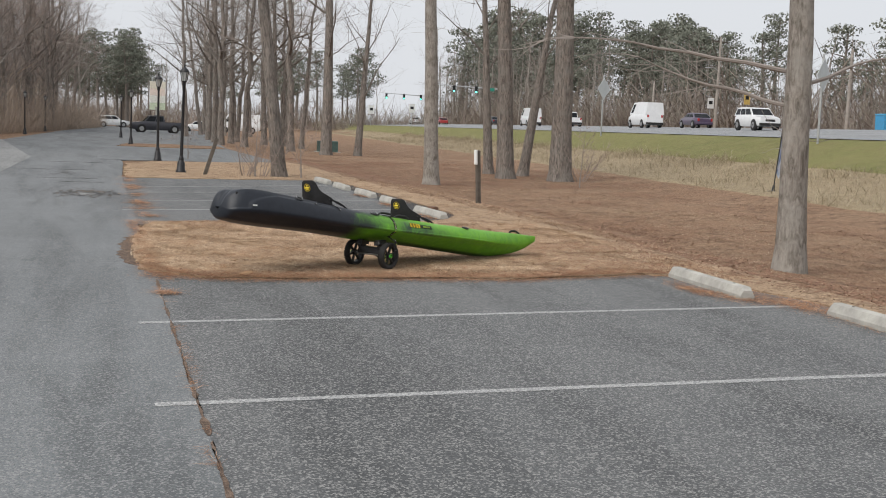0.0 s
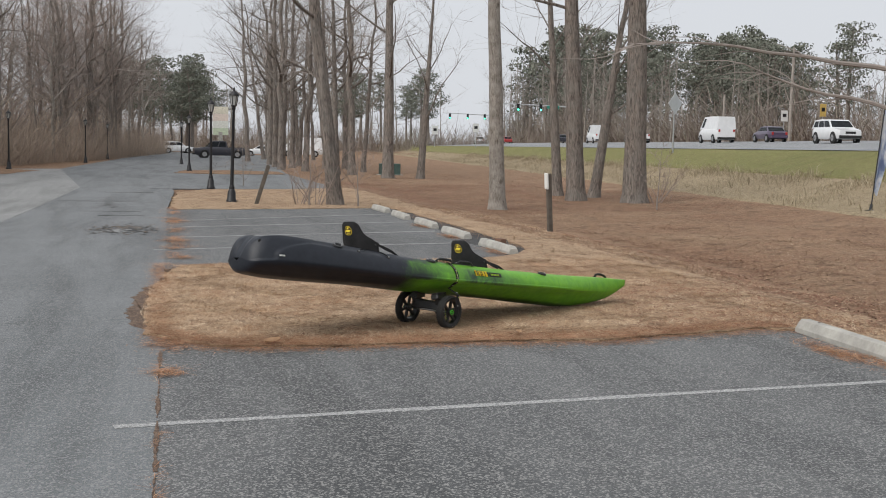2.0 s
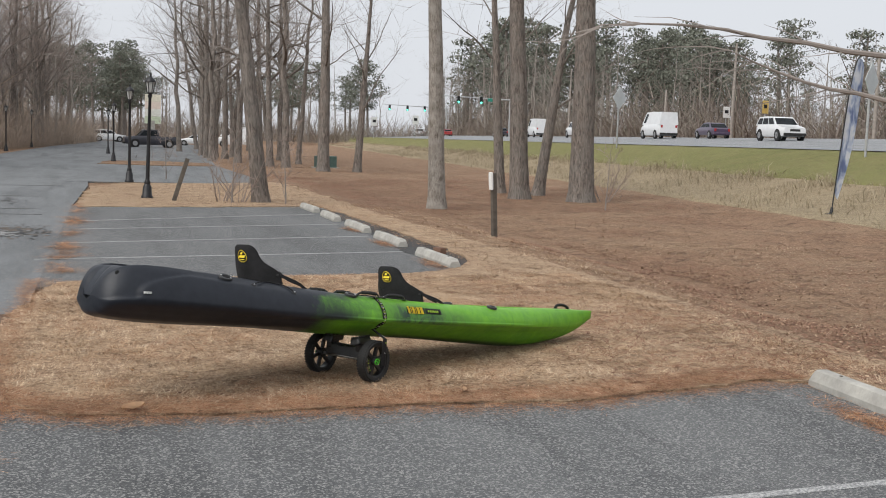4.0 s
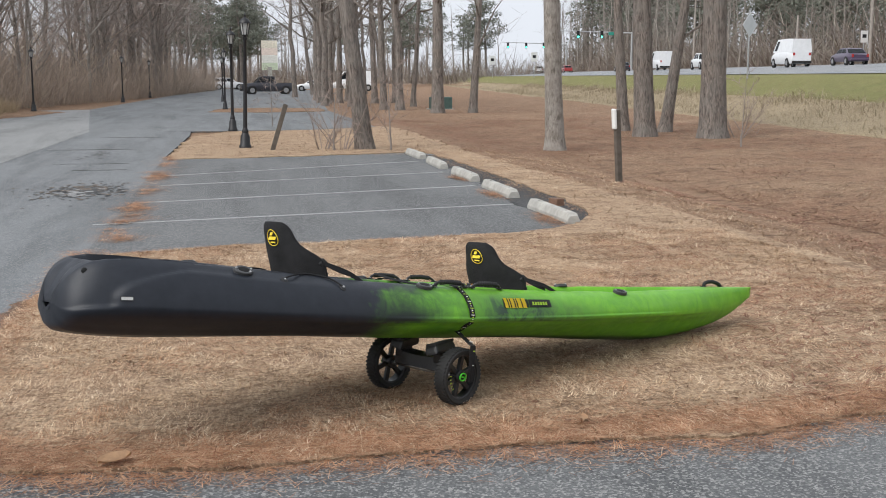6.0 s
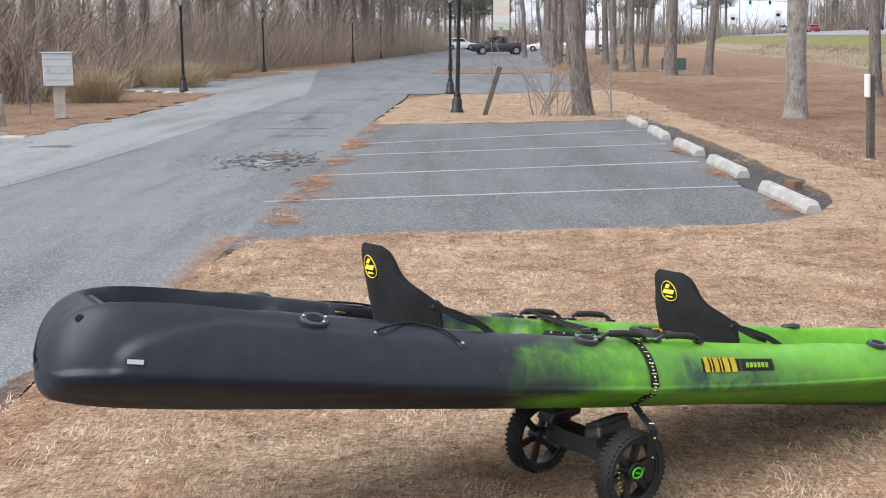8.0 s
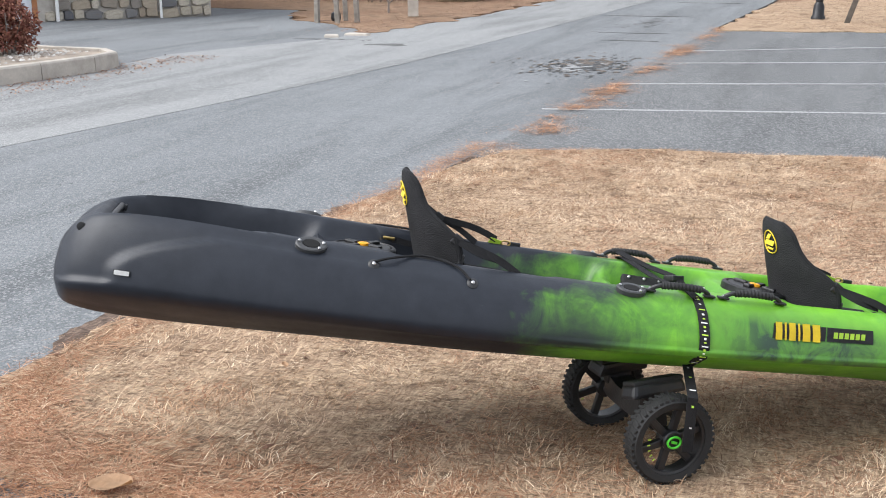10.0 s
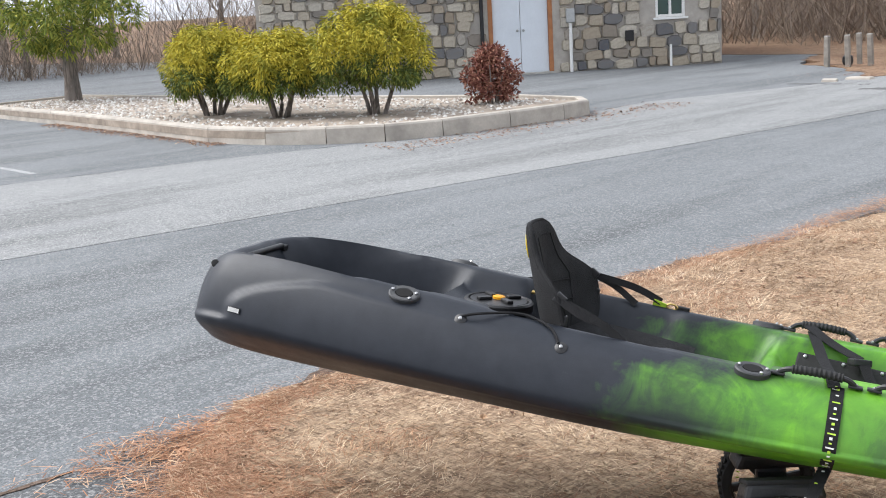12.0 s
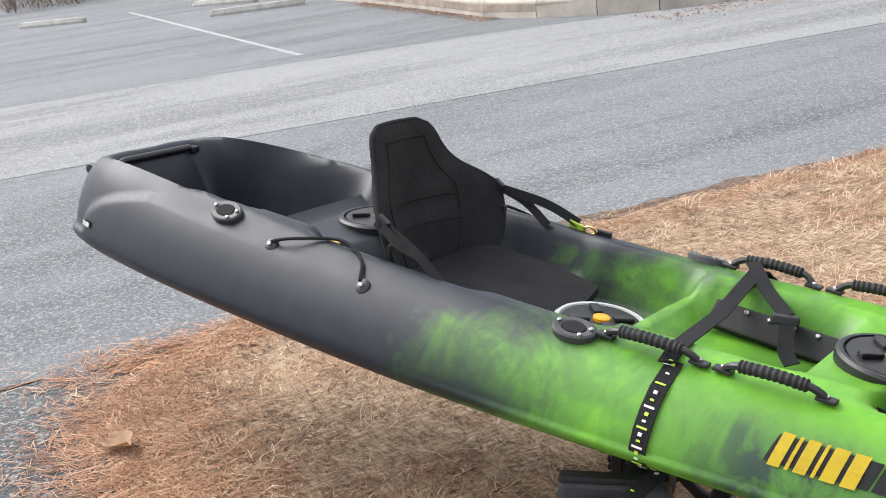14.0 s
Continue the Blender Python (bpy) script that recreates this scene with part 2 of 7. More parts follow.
# ---- ground ----
# The highway runs beside the place on a bank: a point of its near edge, and its heading.
HW = Vector((22.3, -9.8))
HW_WAY = Vector((0.118, 0.993))


def beyond(x, y):
    """How far a place lies beyond the near edge of the highway."""
    return (x - HW.x) * HW_WAY.y - (y - HW.y) * HW_WAY.x


def hw_at(h, along):
    """The place h beyond the near edge, that far along the highway."""
    p = HW + HW_WAY * along + Vector((HW_WAY.y, -HW_WAY.x)) * h
    return p.x, p.y


BANK = [(-40, -0.22), (-20, -0.2), (-12, -0.18), (-9.5, 0.0), (-7.5, 0.12), (-5.5, 0.5), (-2.5, 1.2), (0, 1.78), (2, 1.8), (20, 2.72), (24, 2.8), (60, 2.9), (400, 3.0)]


def swale_x(y):
    """The line of the shallow leaf-filled swale beside the bays."""
    return smooth_at([(-2, 5.2), (1.6, 5.3), (5, 6.1), (8, 6.9), (12, 6.85), (17, 6.7), (22, 6.8)], y)


def ground_z(x, y):
    h = beyond(x, y)
    bank = smooth_at(BANK, h) - 0.13 * math.exp(-((x - swale_x(y)) / 0.75) ** 2) * step(2, 5, y) * (1 - step(15, 21, y))
    return -0.05 * (1 - step(3.5, 4.3, x)) + bank * step(4.2, 6.8, x) + 0.05 * noise.noise(Vector((x * 0.4, y * 0.4, 0))) * step(5, 8, x)


def lay_ground():
    xs = [-1600, -600, -250, -120, -70, -45, -30, -20, -12, -7, -3, 0, 2] + [3 + 0.6 * i for i in range(90)] + [58, 62, 68, 76, 90, 110, 140, 180, 250, 400, 700, 1600]
    ys = [-1600, -500, -150, -60, -30, -18] + [-12 + 1.5 * i for i in range(60)] + [80, 86, 92, 100, 110, 122, 136, 150, 170, 195, 225, 260, 310, 380, 500, 800, 1600]
    bm = bmesh.new()
    grid = [[bm.verts.new((x, y, ground_z(x, y))) for x in xs] for y in ys]
    for a, b in zip(grid, grid[1:]):
        for i in range(len(xs) - 1):
            bm.faces.new((a[i], a[i + 1], b[i + 1], b[i]))
    tagged(part("ground", bm, M_LITTER, smooth=True), "brown leaf litter and dead grass on gently sloping soil", "ground", kind="structure")


def bank_strip(name, h0, h1, n, lift, material, label, category, a0=-60, a1=420):
    """A strip of the bank or the highway that follows the ground."""
    bm = bmesh.new()
    rows = []
    k = a0
    while k <= a1:
        row = []
        for i in range(n + 1):
            h = h0 + (h1 - h0) * i / n
            if i in (0, n) and material is not M_HIGHWAY:
                h += 0.9 * noise.noise(Vector((k * 0.3, h0, i)))
            x, y = hw_at(h, k)
            row.append(bm.verts.new((x, y, smooth_at(BANK, h) + lift - (0.3 if i == 0 and material is not M_HIGHWAY else 0.0))))
        rows.append(row)
        k += 1.5 if k < 120 else 8
    for a, b in zip(rows, rows[1:]):
        for i in range(n):
            bm.faces.new((a[i], a[i + 1], b[i + 1], b[i]))
    bmesh.ops.recalc_face_normals(bm, faces=bm.faces)
    tagged(part(name, bm, material, smooth=True), label, category, kind="structure")


lay_ground()
bank_strip("ditch_bank", -9.8, -4.0, 12, 0.05, M_DITCH, "brown dry grass slope of the ditch", "grass")
bank_strip("verge", -4.9, 0.3, 12, 0.09, M_GREEN, "yellowish green mown grass bank below the highway", "grass")
bank_strip("highway", 0, 21, 14, 0.12, M_HIGHWAY, "pale grey asphalt highway on a low bank", "road")
sheet("road", [(-8.2, -40), (-2.62, -40), (-2.62, 20), (-2.4, 31), (-2.9, 56), (-0.5, 110), (4, 190), (-3, 190), (-7.0, 110), (-8.8, 62), (-5.7, 34), (-5.8, 21), (-5.95, 12.5), (-6.3, 8), (-6.75, 4), (-7.3, -1), (-7.9, -8)],
      0.0, M_ROAD, 0.04, label="grey asphalt driveway with worn patches", category="road")
sheet("road_shoulder", [(-12.9, -40), (-8.2, -40), (-7.9, -8), (-7.3, -1), (-6.75, 4), (-6.3, 8), (-5.95, 12.5), (-5.8, 21), (-5.7, 34), (-8.8, 62), (-12.2, 60), (-12.5, 37.5), (-8.6, 34), (-8.3, 23), (-8.9, 16), (-10.0, 12.6), (-9.6, 9.0), (-10.4, 6.4), (-10.8, 5.2), (-11.3, 3), (-11.8, 0), (-12.2, -3)],
      0.004, M_OLD, 0.04, label="pale older strip of asphalt along the driveway", category="road")
sheet("side_lot", [(-60, -40), (-12.9, -40), (-12.2, -3), (-11.8, 0), (-11.3, 3), (-10.8, 5.2), (-10.4, 6.4), (-9.6, 9.0), (-10.0, 12.6), (-8.9, 16), (-8.75, 17.5), (-10.0, 19.2), (-12, 20.5), (-13.5, 24), (-20, 25), (-60, 22)],
      0.002, M_ROAD, 0.05, 0.4, 0.05, 9, "grey asphalt parking area beside a stone building", category="parking lot")
sheet("near_lot", [(-2.62, -40), (4.0, -40), (4.0, 0.4), (-2.62, 0.4)], 0.0, M_ASPHALT, 0.04, label="dark worn asphalt parking bays", category="parking lot")
sheet("far_lot", [(-2.62, 5.6), (3.5, 6.0), (3.9, 12), (3.7, 22), (-2.62, 20.8)], 0.0, M_ASPHALT, 0.04, label="dark worn asphalt parking bays", category="parking lot")
sheet("third_lot", [(-3.3, 33.5), (1.6, 34.2), (3.9, 36.2), (3.9, 56.9), (-3.6, 55.9)], 0.004, M_ROAD, 0.04, label="grey asphalt parking bays further along", category="parking lot")
sheet("grass_strip", [(-2.72, 0.05), (-2.15, -0.7), (-1.2, -0.8), (0.2, -0.72), (1.4, -0.72), (2.2, -0.48), (3.0, -0.25), (3.5, -0.45), (4.0, -2.6), (3.85, -5.6), (4.2, -9), (4.4, -20), (4.7, -20), (4.5, 9), (4.3, 22), (3.3, 21.8), (3.5, 16), (3.5, 12), (3.45, 8.9), (3.1, 7.9), (2.6, 7.2), (2.0, 6.85), (0.8, 6.55), (-1.1, 6.4), (-2.45, 5.9), (-2.72, 3.4), (-2.8, 1.3)],
      0.02, M_STRAW, 0.07, 0.1, 0.045, 3, "strip of straw-coloured dead grass between parking bays", category="grass")
sheet("grass_island", [(-2.5, 20.0), (0, 20.4), (3, 21.4), (4.4, 21.8), (4.5, 35), (4.0, 36.0), (1.7, 33.8), (-1.2, 33.2), (-2.3, 30)], 0.015, M_STRAW, 0.07, 0.25, 0.1, 5, "dead grass island under lamp posts", category="grass")
sheet("litter_bed", [(-8.4, 23), (-8.5, 33.7), (-11.5, 35), (-40, 45), (-60, 40), (-60, 21), (-20, 24.4), (-13.3, 23.5), (-11.8, 20.3), (-9.8, 19), (-8.7, 17.3), (-8.45, 20)], 0.014, M_LITTER, 0.06, 0.25, 0.2, 6, "leaf litter beside the driveway below bare shrubs", category="ground")
sheet("litter_island", [(-11.3, 44.5), (-9.4, 57), (-12.6, 62), (-14, 50)], 0.014, M_LITTER, 0.06, 0.25, 0.2, 7, "small leaf-strewn island beside the driveway", category="ground")


sheet("far_apron", [(-3.7, 56), (3.9, 57), (5.0, 75), (6.0, 100), (10.5, 128), (9, 190), (3, 190), (-1.4, 110)], 0.004, M_ROAD, 0.04, label="grey asphalt further along the driveway", category="road")
sheet("far_island", [(-2.2, 55.5), (0.5, 54.2), (3.6, 55.5), (3.8, 61), (1.0, 63), (-1.8, 61.5)], 0.03, M_LITTER, 0.06, 0.3, 0.12, 8, "leaf-strewn island round a lamp post", category="ground")


def line(x0, y0, x1, y1, width=0.085):
    a, b = Vector((x0, y0)), Vector((x1, y1))
    n = Vector((-(b - a).y, (b - a).x)).normalized() * width / 2
    sheet("parking_line", [a + n, a - n, b - n, b + n], 0.004, M_PAINT, 0.003, 0.3, 0.006, int(y0 * 10), "worn white painted parking line", "", "parking line")


for y0, y1 in ((-3.46, -2.72), (-6.28, -5.85), (-9.1, -8.7), (-12.0, -11.6)):
    line(-2.87, y0, 3.6, y1)
for x0, y0, y1 in ((-2.8, 8.54, 9.88), (-2.5, 11.0, 12.71), (-2.3, 13.7, 15.55), (-2.64, 15.5, 18.5)):
    line(x0, y0, 2.7, y1)
for i in range(3):
    line(-2.4 + i * 0.1, 37.5 + 5 * i, 3.5, 39 + 5 * i)
line(-27.2, 3.95, -12.0, 3.25)
# dark damp patches and pothole repairs in the driveway
M_PATCH = asphalt("asphalt_patch", (0.07, 0.072, 0.075), (0.11, 0.112, 0.115), (0.2, 0.19, 0.17), 0.5)
M_DAMP = asphalt("asphalt_damp", (0.035, 0.036, 0.038), (0.06, 0.061, 0.062), (0.12, 0.12, 0.115), 0.4)

M_SILT = soil_material("silt", ((0.12, 0.1, 0.085), (0.17, 0.145, 0.125), (0.08, 0.066, 0.056)), 4)


def blot(x, y, w, d, seed, material=M_PATCH, jitter=0.12, z=0.005, label="dark broken patch of asphalt"):
    ring_pts = [(x + w / 2 * math.cos(a) * (1 + 0.3 * math.sin(3 * a + seed)), y + d / 2 * math.sin(a) * (1 + 0.3 * math.cos(2 * a + seed))) for a in (k * math.pi / 12 for k in range(24))]
    sheet("asphalt_patch", ring_pts, z, material, 0.003, 0.06, jitter, 20 + seed, label, category="road patch")


for i, (x, y, w, d, j) in enumerate(((-4.0, 30.0, 1.6, 0.14, 0.05), (-4.1, 19.0, 1.3, 0.16, 0.06), (-3.7, 17.3, 0.9, 0.12, 0.05), (-4.6, 24.0, 1.8, 0.12, 0.05), (-7.4, 15.2, 0.7, 0.25, 0.1), (-8.6, 15.9, 1.4, 0.2, 0.1))):
    blot(x, y, w, d, i, M_PATCH, j)


def crumbs(x, y, w, d, n, seed, material, z, label):
    """Many small uneven flakes and hollows, thick in the middle of a patch."""
    r = random.Random(seed)
    bm = bmesh.new()
    for k in range(n):
        a, q = r.uniform(0, 6.283), abs(r.gauss(0, 0.45))
        c = Vector((x + w / 2 * q * math.cos(a), y + d / 2 * q * math.sin(a), z + 0.00001 * k))
        size = r.uniform(0.02, 0.075) * (1.3 - min(1.0, q) * 0.7)
        ring = [c + Vector((size * 0.7 * math.cos(t), size * 1.5 * math.sin(t), 0)) * r.uniform(0.55, 1.2) for t in (i * math.pi / 4 for i in range(8))]
        bm.faces.new([bm.verts.new(p) for p in ring])
    tagged(part("broken_asphalt", bm, material), label, "road patch", kind="stuff")


crumbs(-3.45, 13.0, 1.9, 3.6, 330, 41, M_PATCH, 0.004, "dark crumbling flakes of worn asphalt")
crumbs(-3.35, 12.9, 1.5, 2.8, 90, 42, M_DAMP, 0.0075, "damp dark hollows in crumbling asphalt")
crumbs(-3.5, 12.6, 1.6, 2.6, 60, 43, M_OLD, 0.0085, "pale bare spots in crumbling asphalt")
crumbs(-4.2, 22.0, 2.2, 9.0, 80, 44, M_PATCH, 0.004, "worn dark spots along the driveway")
crumbs(-3.45, 13.0, 2.4, 4.2, 200, 46, M_SILT, 0.0062, "brown grit lying in broken asphalt")
# damp dark margin behind the wheel stops
sheet("asphalt_patch", [(2.75, 7.5), (3.55, 8.2), (3.7, 12), (3.65, 20), (3.0, 20.6), (2.95, 14), (2.7, 9.5)], 0.004, M_DAMP, 0.003, 0.15, 0.07, 51, "dark damp margin of asphalt behind wheel stops", category="road patch")
# loose pale concrete beside the driveway
for i, (x, y, w) in enumerate(((-8.7, 16.9, 0.5), (-9.0, 16.4, 0.28), (-10.2, 34.9, 0.7), (-10.9, 35.6, 0.5), (-11.6, 36.0, 0.8), (-12.2, 36.6, 0.5), (-9.6, 34.6, 0.4))):
    bm = bmesh.new()
    box(bm, (w, 0.2 + 0.1 * (i % 3), 0.05), pose(x, y, 0.02, 1, 1.5 * (i % 2), 25 * i), 0.012, 0.85)
    tagged(part("concrete_chunk", bm, M_KERB), "broken pale concrete chunk lying beside the driveway", "rubble", "broken concrete chunks")


# ---- kayak ----
# Along the hull: x from the raised black stern to the green bow, y across, z up.
AXIS = radians(24.95)
BADGE = Vector((-1.64, -0.672, 0.0))
SIDE = Vector((-0.399, 0.917, 0))
KAYAK = Matrix.Translation(BADGE + SIDE * 0.3185) @ Matrix.Rotation(AXIS, 4, "Z") @ Matrix.Rotation(radians(10.5), 4, "Y") @ Matrix.Translation((0, -0.33, 0.92)) @ Matrix.Rotation(radians(-4.5), 4, "X") @ Matrix.Translation((0, 0.33, -0.92)) @ Matrix.Translation((-0.2, 0, 0)) @ Matrix.Rotation(radians(2.0), 4, "Z") @ Matrix.Translation((0.2, 0, 0))
BEAM = [(-0.387, 0.05), (-0.378, 0.13), (-0.353, 0.19), (-0.31, 0.235), (-0.233, 0.275), (-0.088, 0.318), (0.2, 0.368), (0.6, 0.41), (1, 0.435), (1.6, 0.442), (2.3, 0.43), (2.8, 0.39), (3.28, 0.318), (3.728, 0.228), (4.143, 0.13), (4.423, 0.06), (4.58, 0.02), (4.625, 0.004)]
RIM = [(-0.387, 0.7), (-0.378, 0.758), (-0.353, 0.815), (-0.3, 0.874), (-0.205, 0.918), (-0.069, 0.934), (0.104, 0.938), (0.45, 0.934), (1, 0.926), (1.5, 0.932), (2, 0.952), (2.5, 0.978), (3, 1.012), (3.583, 1.055), (4.177, 1.108), (4.625, 1.14)]
CHINE = [(-0.387, 0.7), (-0.368, 0.62), (-0.31, 0.59), (-0.088, 0.588), (0.5, 0.622), (1.2, 0.672), (1.8, 0.718), (2.4, 0.77), (3, 0.82), (3.695, 0.872), (4.177, 0.93), (4.412, 0.99), (4.625, 1.095)]
KEEL = [(-0.387, 0.68), (-0.368, 0.6), (-0.31, 0.572), (0.007, 0.567), (0.8, 0.615), (1.6, 0.642), (2.4, 0.687), (3, 0.705), (3.583, 0.736), (4.065, 0.83), (4.356, 0.93), (4.625, 1.085)]


SECTION = [(0.0, 0.70), (0.05, 0.765), (0.12, 0.825), (0.22, 0.885), (0.36, 0.945), (0.5, 0.985), (0.62, 1.0), (0.74, 0.985), (0.87, 0.90), (1.0, 0.76)]


def hollow(x, y, x0, x1, half, depth, soft=0.07):
    along = step(x0, x0 + soft, x) * (1 - step(x1 - soft, x1, x))
    return depth * along * (1 - step(half - 0.055, half + 0.015, abs(y)))


def deck_z(x, y):
    """The top side of the hull, with its wells."""
    b = smooth_at(BEAM, x)
    z = smooth_at(RIM, x) + 0.016 - 0.03 * (abs(y) / max(b, 0.01)) ** 4
    front = 0.24 - 0.15 * step(2.9, 3.85, x)
    dips = (hollow(x, y, -0.27, 0.52, 0.18 + 0.06 * step(-0.27, 0.05, x), 0.27, 0.2), hollow(x, y, 0.42, 0.80, 0.225, 0.075),
            hollow(x, y, 0.68, 1.24, 0.265, 0.125), hollow(x, y, 1.14, 1.56, 0.245, 0.155, 0.1), hollow(x, y, 1.52, 1.94, 0.20, 0.105, 0.05),
            hollow(x, y, 1.86, 2.14, 0.2, 0.022), hollow(x, y, 2.08, 2.64, 0.265, 0.125), hollow(x, y, 2.56, 3.85, front, 0.16, 0.12))
    groove = 0.045 * (1 - step(-0.397, -0.24, x)) * (1 - step(0.03, 0.09, abs(y)))
    hump = 0.03 * step(1.2, 1.27, x) * (1 - step(1.47, 1.53, x)) * step(-0.2, -0.14, y) * (1 - step(0.06, 0.12, y))
    return z - max(dips) + hump - groove - 0.006 * (1 - step(0.004, 0.014, abs(abs(y) - 0.745 * b))) * step(-0.3, -0.1, x) * (1 - step(3.6, 3.9, x))


def hull_side(x, f):
    """A point of the near side of the hull: f from 0 at the rim to 1 at the chine."""
    b, g, c = smooth_at(BEAM, x), smooth_at(RIM, x), smooth_at(CHINE, x)
    bulge = smooth_at(SECTION, f) * (1 - 0.26 * step(0.6, 1.0, f) * (1 - step(0.2, 1.3, x)))
    ridge = 0.008 * (1 - step(0.02, 0.06, abs(f - 0.66))) * step(1.0, 1.6, x) * (1 - step(3.2, 3.7, x))
    ridge -= 0.02 * step(0.745, 0.765, f) * step(0.3, 0.9, x) * (1 - step(3.6, 4.1, x))
    edge = -0.185 + 0.34 * max(0.0, (0.52 - f) / 0.42) ** 2.2
    panel = step(edge - 0.03, edge + 0.03, x) * step(0.07, 0.13, f) + step(0.57, 0.64, f)
    recess = -0.018 * min(1.0, panel) * step(-0.382, -0.327, x) * (1 - step(0.2, 1.1, x)) * (1 - step(0.85, 1.0, f))
    return Vector((x, -(b * bulge + ridge - recess), g + 0.004 - (g + 0.004 - c) * f))


def hull_material():
    k = Mat("rotomoulded_plastic", 0.36, 0, 0.32)
    x, z = k.axis(0), k.axis(2)
    blotch = k.noise(5.5, 5, 0.62, k.moved((1, 1, 1.6)), 0.8)
    fine = k.noise(16, 4, 0.6)

    def maths(op, a, b):
        n = k.t.nodes.new("ShaderNodeMath")
        n.operation = op
        for i, v in enumerate((a, b)):
            if isinstance(v, (int, float)):
                n.inputs[i].default_value = v
            else:
                k.link(v, n.inputs[i])
        return n.outputs[0]

    def along(a, b, up=True):
        return k.ramp(maths("MULTIPLY", x, 0.25), (a * 0.25, 0.0 if up else 1.0), (b * 0.25, 1.0 if up else 0.0))

    wisp = k.noise(7.5, 6, 0.7, k.moved((1, 0.6, 0.55), (0, 0.5, 0)), 1.2)
    shift = maths("MULTIPLY", maths("SUBTRACT", k.mix(0.45, blotch, wisp), 0.5), 1.25)
    # below the moulded ledge the change to green comes sooner and is cleaner
    ledge = maths("SUBTRACT", z, maths("MULTIPLY", x, 0.06))
    low = k.ramp(ledge, (0.664, 1.0), (0.668, 0.0))
    deck = maths("MULTIPLY", k.ramp(z, (0.895, 0.0), (0.935, 1.0)), -0.17)
    upper = maths("ADD", maths("ADD", x, shift), deck)
    lower = maths("ADD", x, maths("MULTIPLY", shift, 0.12))
    green_up = k.ramp(maths("MULTIPLY", upper, 0.25), (1.12 * 0.25, 0.0), (1.34 * 0.25, 0.3), (1.5 * 0.25, 0.62), (1.76 * 0.25, 1.0))
    green_low = k.ramp(maths("MULTIPLY", lower, 0.25), (1.14 * 0.25, 0.0), (1.38 * 0.25, 1.0))
    green_fac = k.mix(low, green_up, green_low)
    # smoky patch along the middle of the side
    band = maths("MULTIPLY", k.ramp(ledge, (0.667, 0.0), (0.68, 1.0)), k.ramp(z, (0.90, 1.0), (0.965, 0.0)))
    reach = maths("MULTIPLY", along(1.62, 1.95), along(2.2, 2.9, False))
    smoke = maths("MULTIPLY", maths("MULTIPLY", band, reach), k.ramp(wisp, (0.36, 0.25), (0.6, 0.95)))
    tail = maths("MULTIPLY", maths("MULTIPLY", band, maths("MULTIPLY", along(1.0, 1.2), along(1.35, 1.6, False))), k.ramp(ledge, (0.70, 0.95), (0.78, 0.0)))
    under = maths("MULTIPLY", k.ramp(maths("ADD", z, maths("MULTIPLY", x, -0.04)), (0.605, 1.0), (0.625, 0.0)), maths("MULTIPLY", along(1.7, 2.1), 0.8))
    green = k.mix(k.ramp(fine, (0.3, 0.0), (0.75, 1.0)), (0.12, 0.345, 0.016), (0.17, 0.43, 0.028))
    green = k.mix(k.ramp(wisp, (0.42, 0.5), (0.56, 0.0)), green, (0.085, 0.27, 0.03))
    black = k.mix(k.ramp(fine, (0.3, 0.0), (0.75, 1.0)), (0.0122, 0.0148, 0.0205), (0.0195, 0.0228, 0.0305))
    body = k.mix(green_fac, black, green)
    body = k.mix(smoke, body, (0.02, 0.035, 0.034))
    body = k.mix(tail, body, (0.012, 0.017, 0.017))
    body = k.mix(under, body, (0.02, 0.04, 0.015))
    scuff = k.ramp(k.noise(30, 6, 0.8, k.moved((0.3, 1, 3))), (0.68, 0.0), (0.78, 0.10))
    k.colour(k.mix(scuff, body, (0.30, 0.34, 0.30)))
    k.rough(k.ramp(k.noise(9, 5, 0.7), (0.3, 0.36), (0.75, 0.5)))
    k.bump(k.mix(0.5, k.noise(220, 2), k.noise(4, 3)), 0.12, 0.006)
    return k.m


M_HULL = hull_material()
M_PLASTIC = plain("black_plastic", (0.013, 0.013, 0.014), 0.42, 0, 0.4, 20, 0.2, 150)
M_RUBBER = plain("rubber", (0.012, 0.012, 0.012), 0.75, 0, 0.5, 12, 0.4, 120)
M_FITTING = plain("grey_black_plastic", (0.04, 0.041, 0.043), 0.5, 0, 0.3, 20, 0.2, 150)
# near-black colour that stands for the shade inside the rod holder tubes
M_TUBE_DARK = plain("tube_darkness", (0.002, 0.002, 0.002), 0.9, 0, 0.3, 20, 0.0, 150)
M_STEEL = plain("steel", (0.5, 0.5, 0.5), 0.3, 1.0, 0.2, 20, 0.05, 100)
M_BRASS = plain("brass", (0.62, 0.45, 0.16), 0.32, 1.0, 0.25, 30, 0.05, 100)
M_YELLOW = plain("yellow_print", (0.75, 0.56, 0.02), 0.5, 0, 0.08, 30, 0.05, 100)
M_AMBER = plain("amber_plastic", (0.8, 0.36, 0.01), 0.4, 0, 0.1, 30, 0.05, 100)
M_LIME = plain("lime_print", (0.42, 0.62, 0.05), 0.5, 0, 0.1, 30, 0.05, 100)
M_LIMEHUB = plain("green_plastic", (0.08, 0.55, 0.03), 0.4, 0, 0.1, 30, 0.05, 100)
M_WHITE = plain("white_print", (0.75, 0.75, 0.73), 0.5, 0, 0.06, 30, 0.05, 100)
M_HATCH_RIM = plain("grey_plastic", (0.5, 0.51, 0.5), 0.4, 0, 0.1, 20, 0.05, 100)


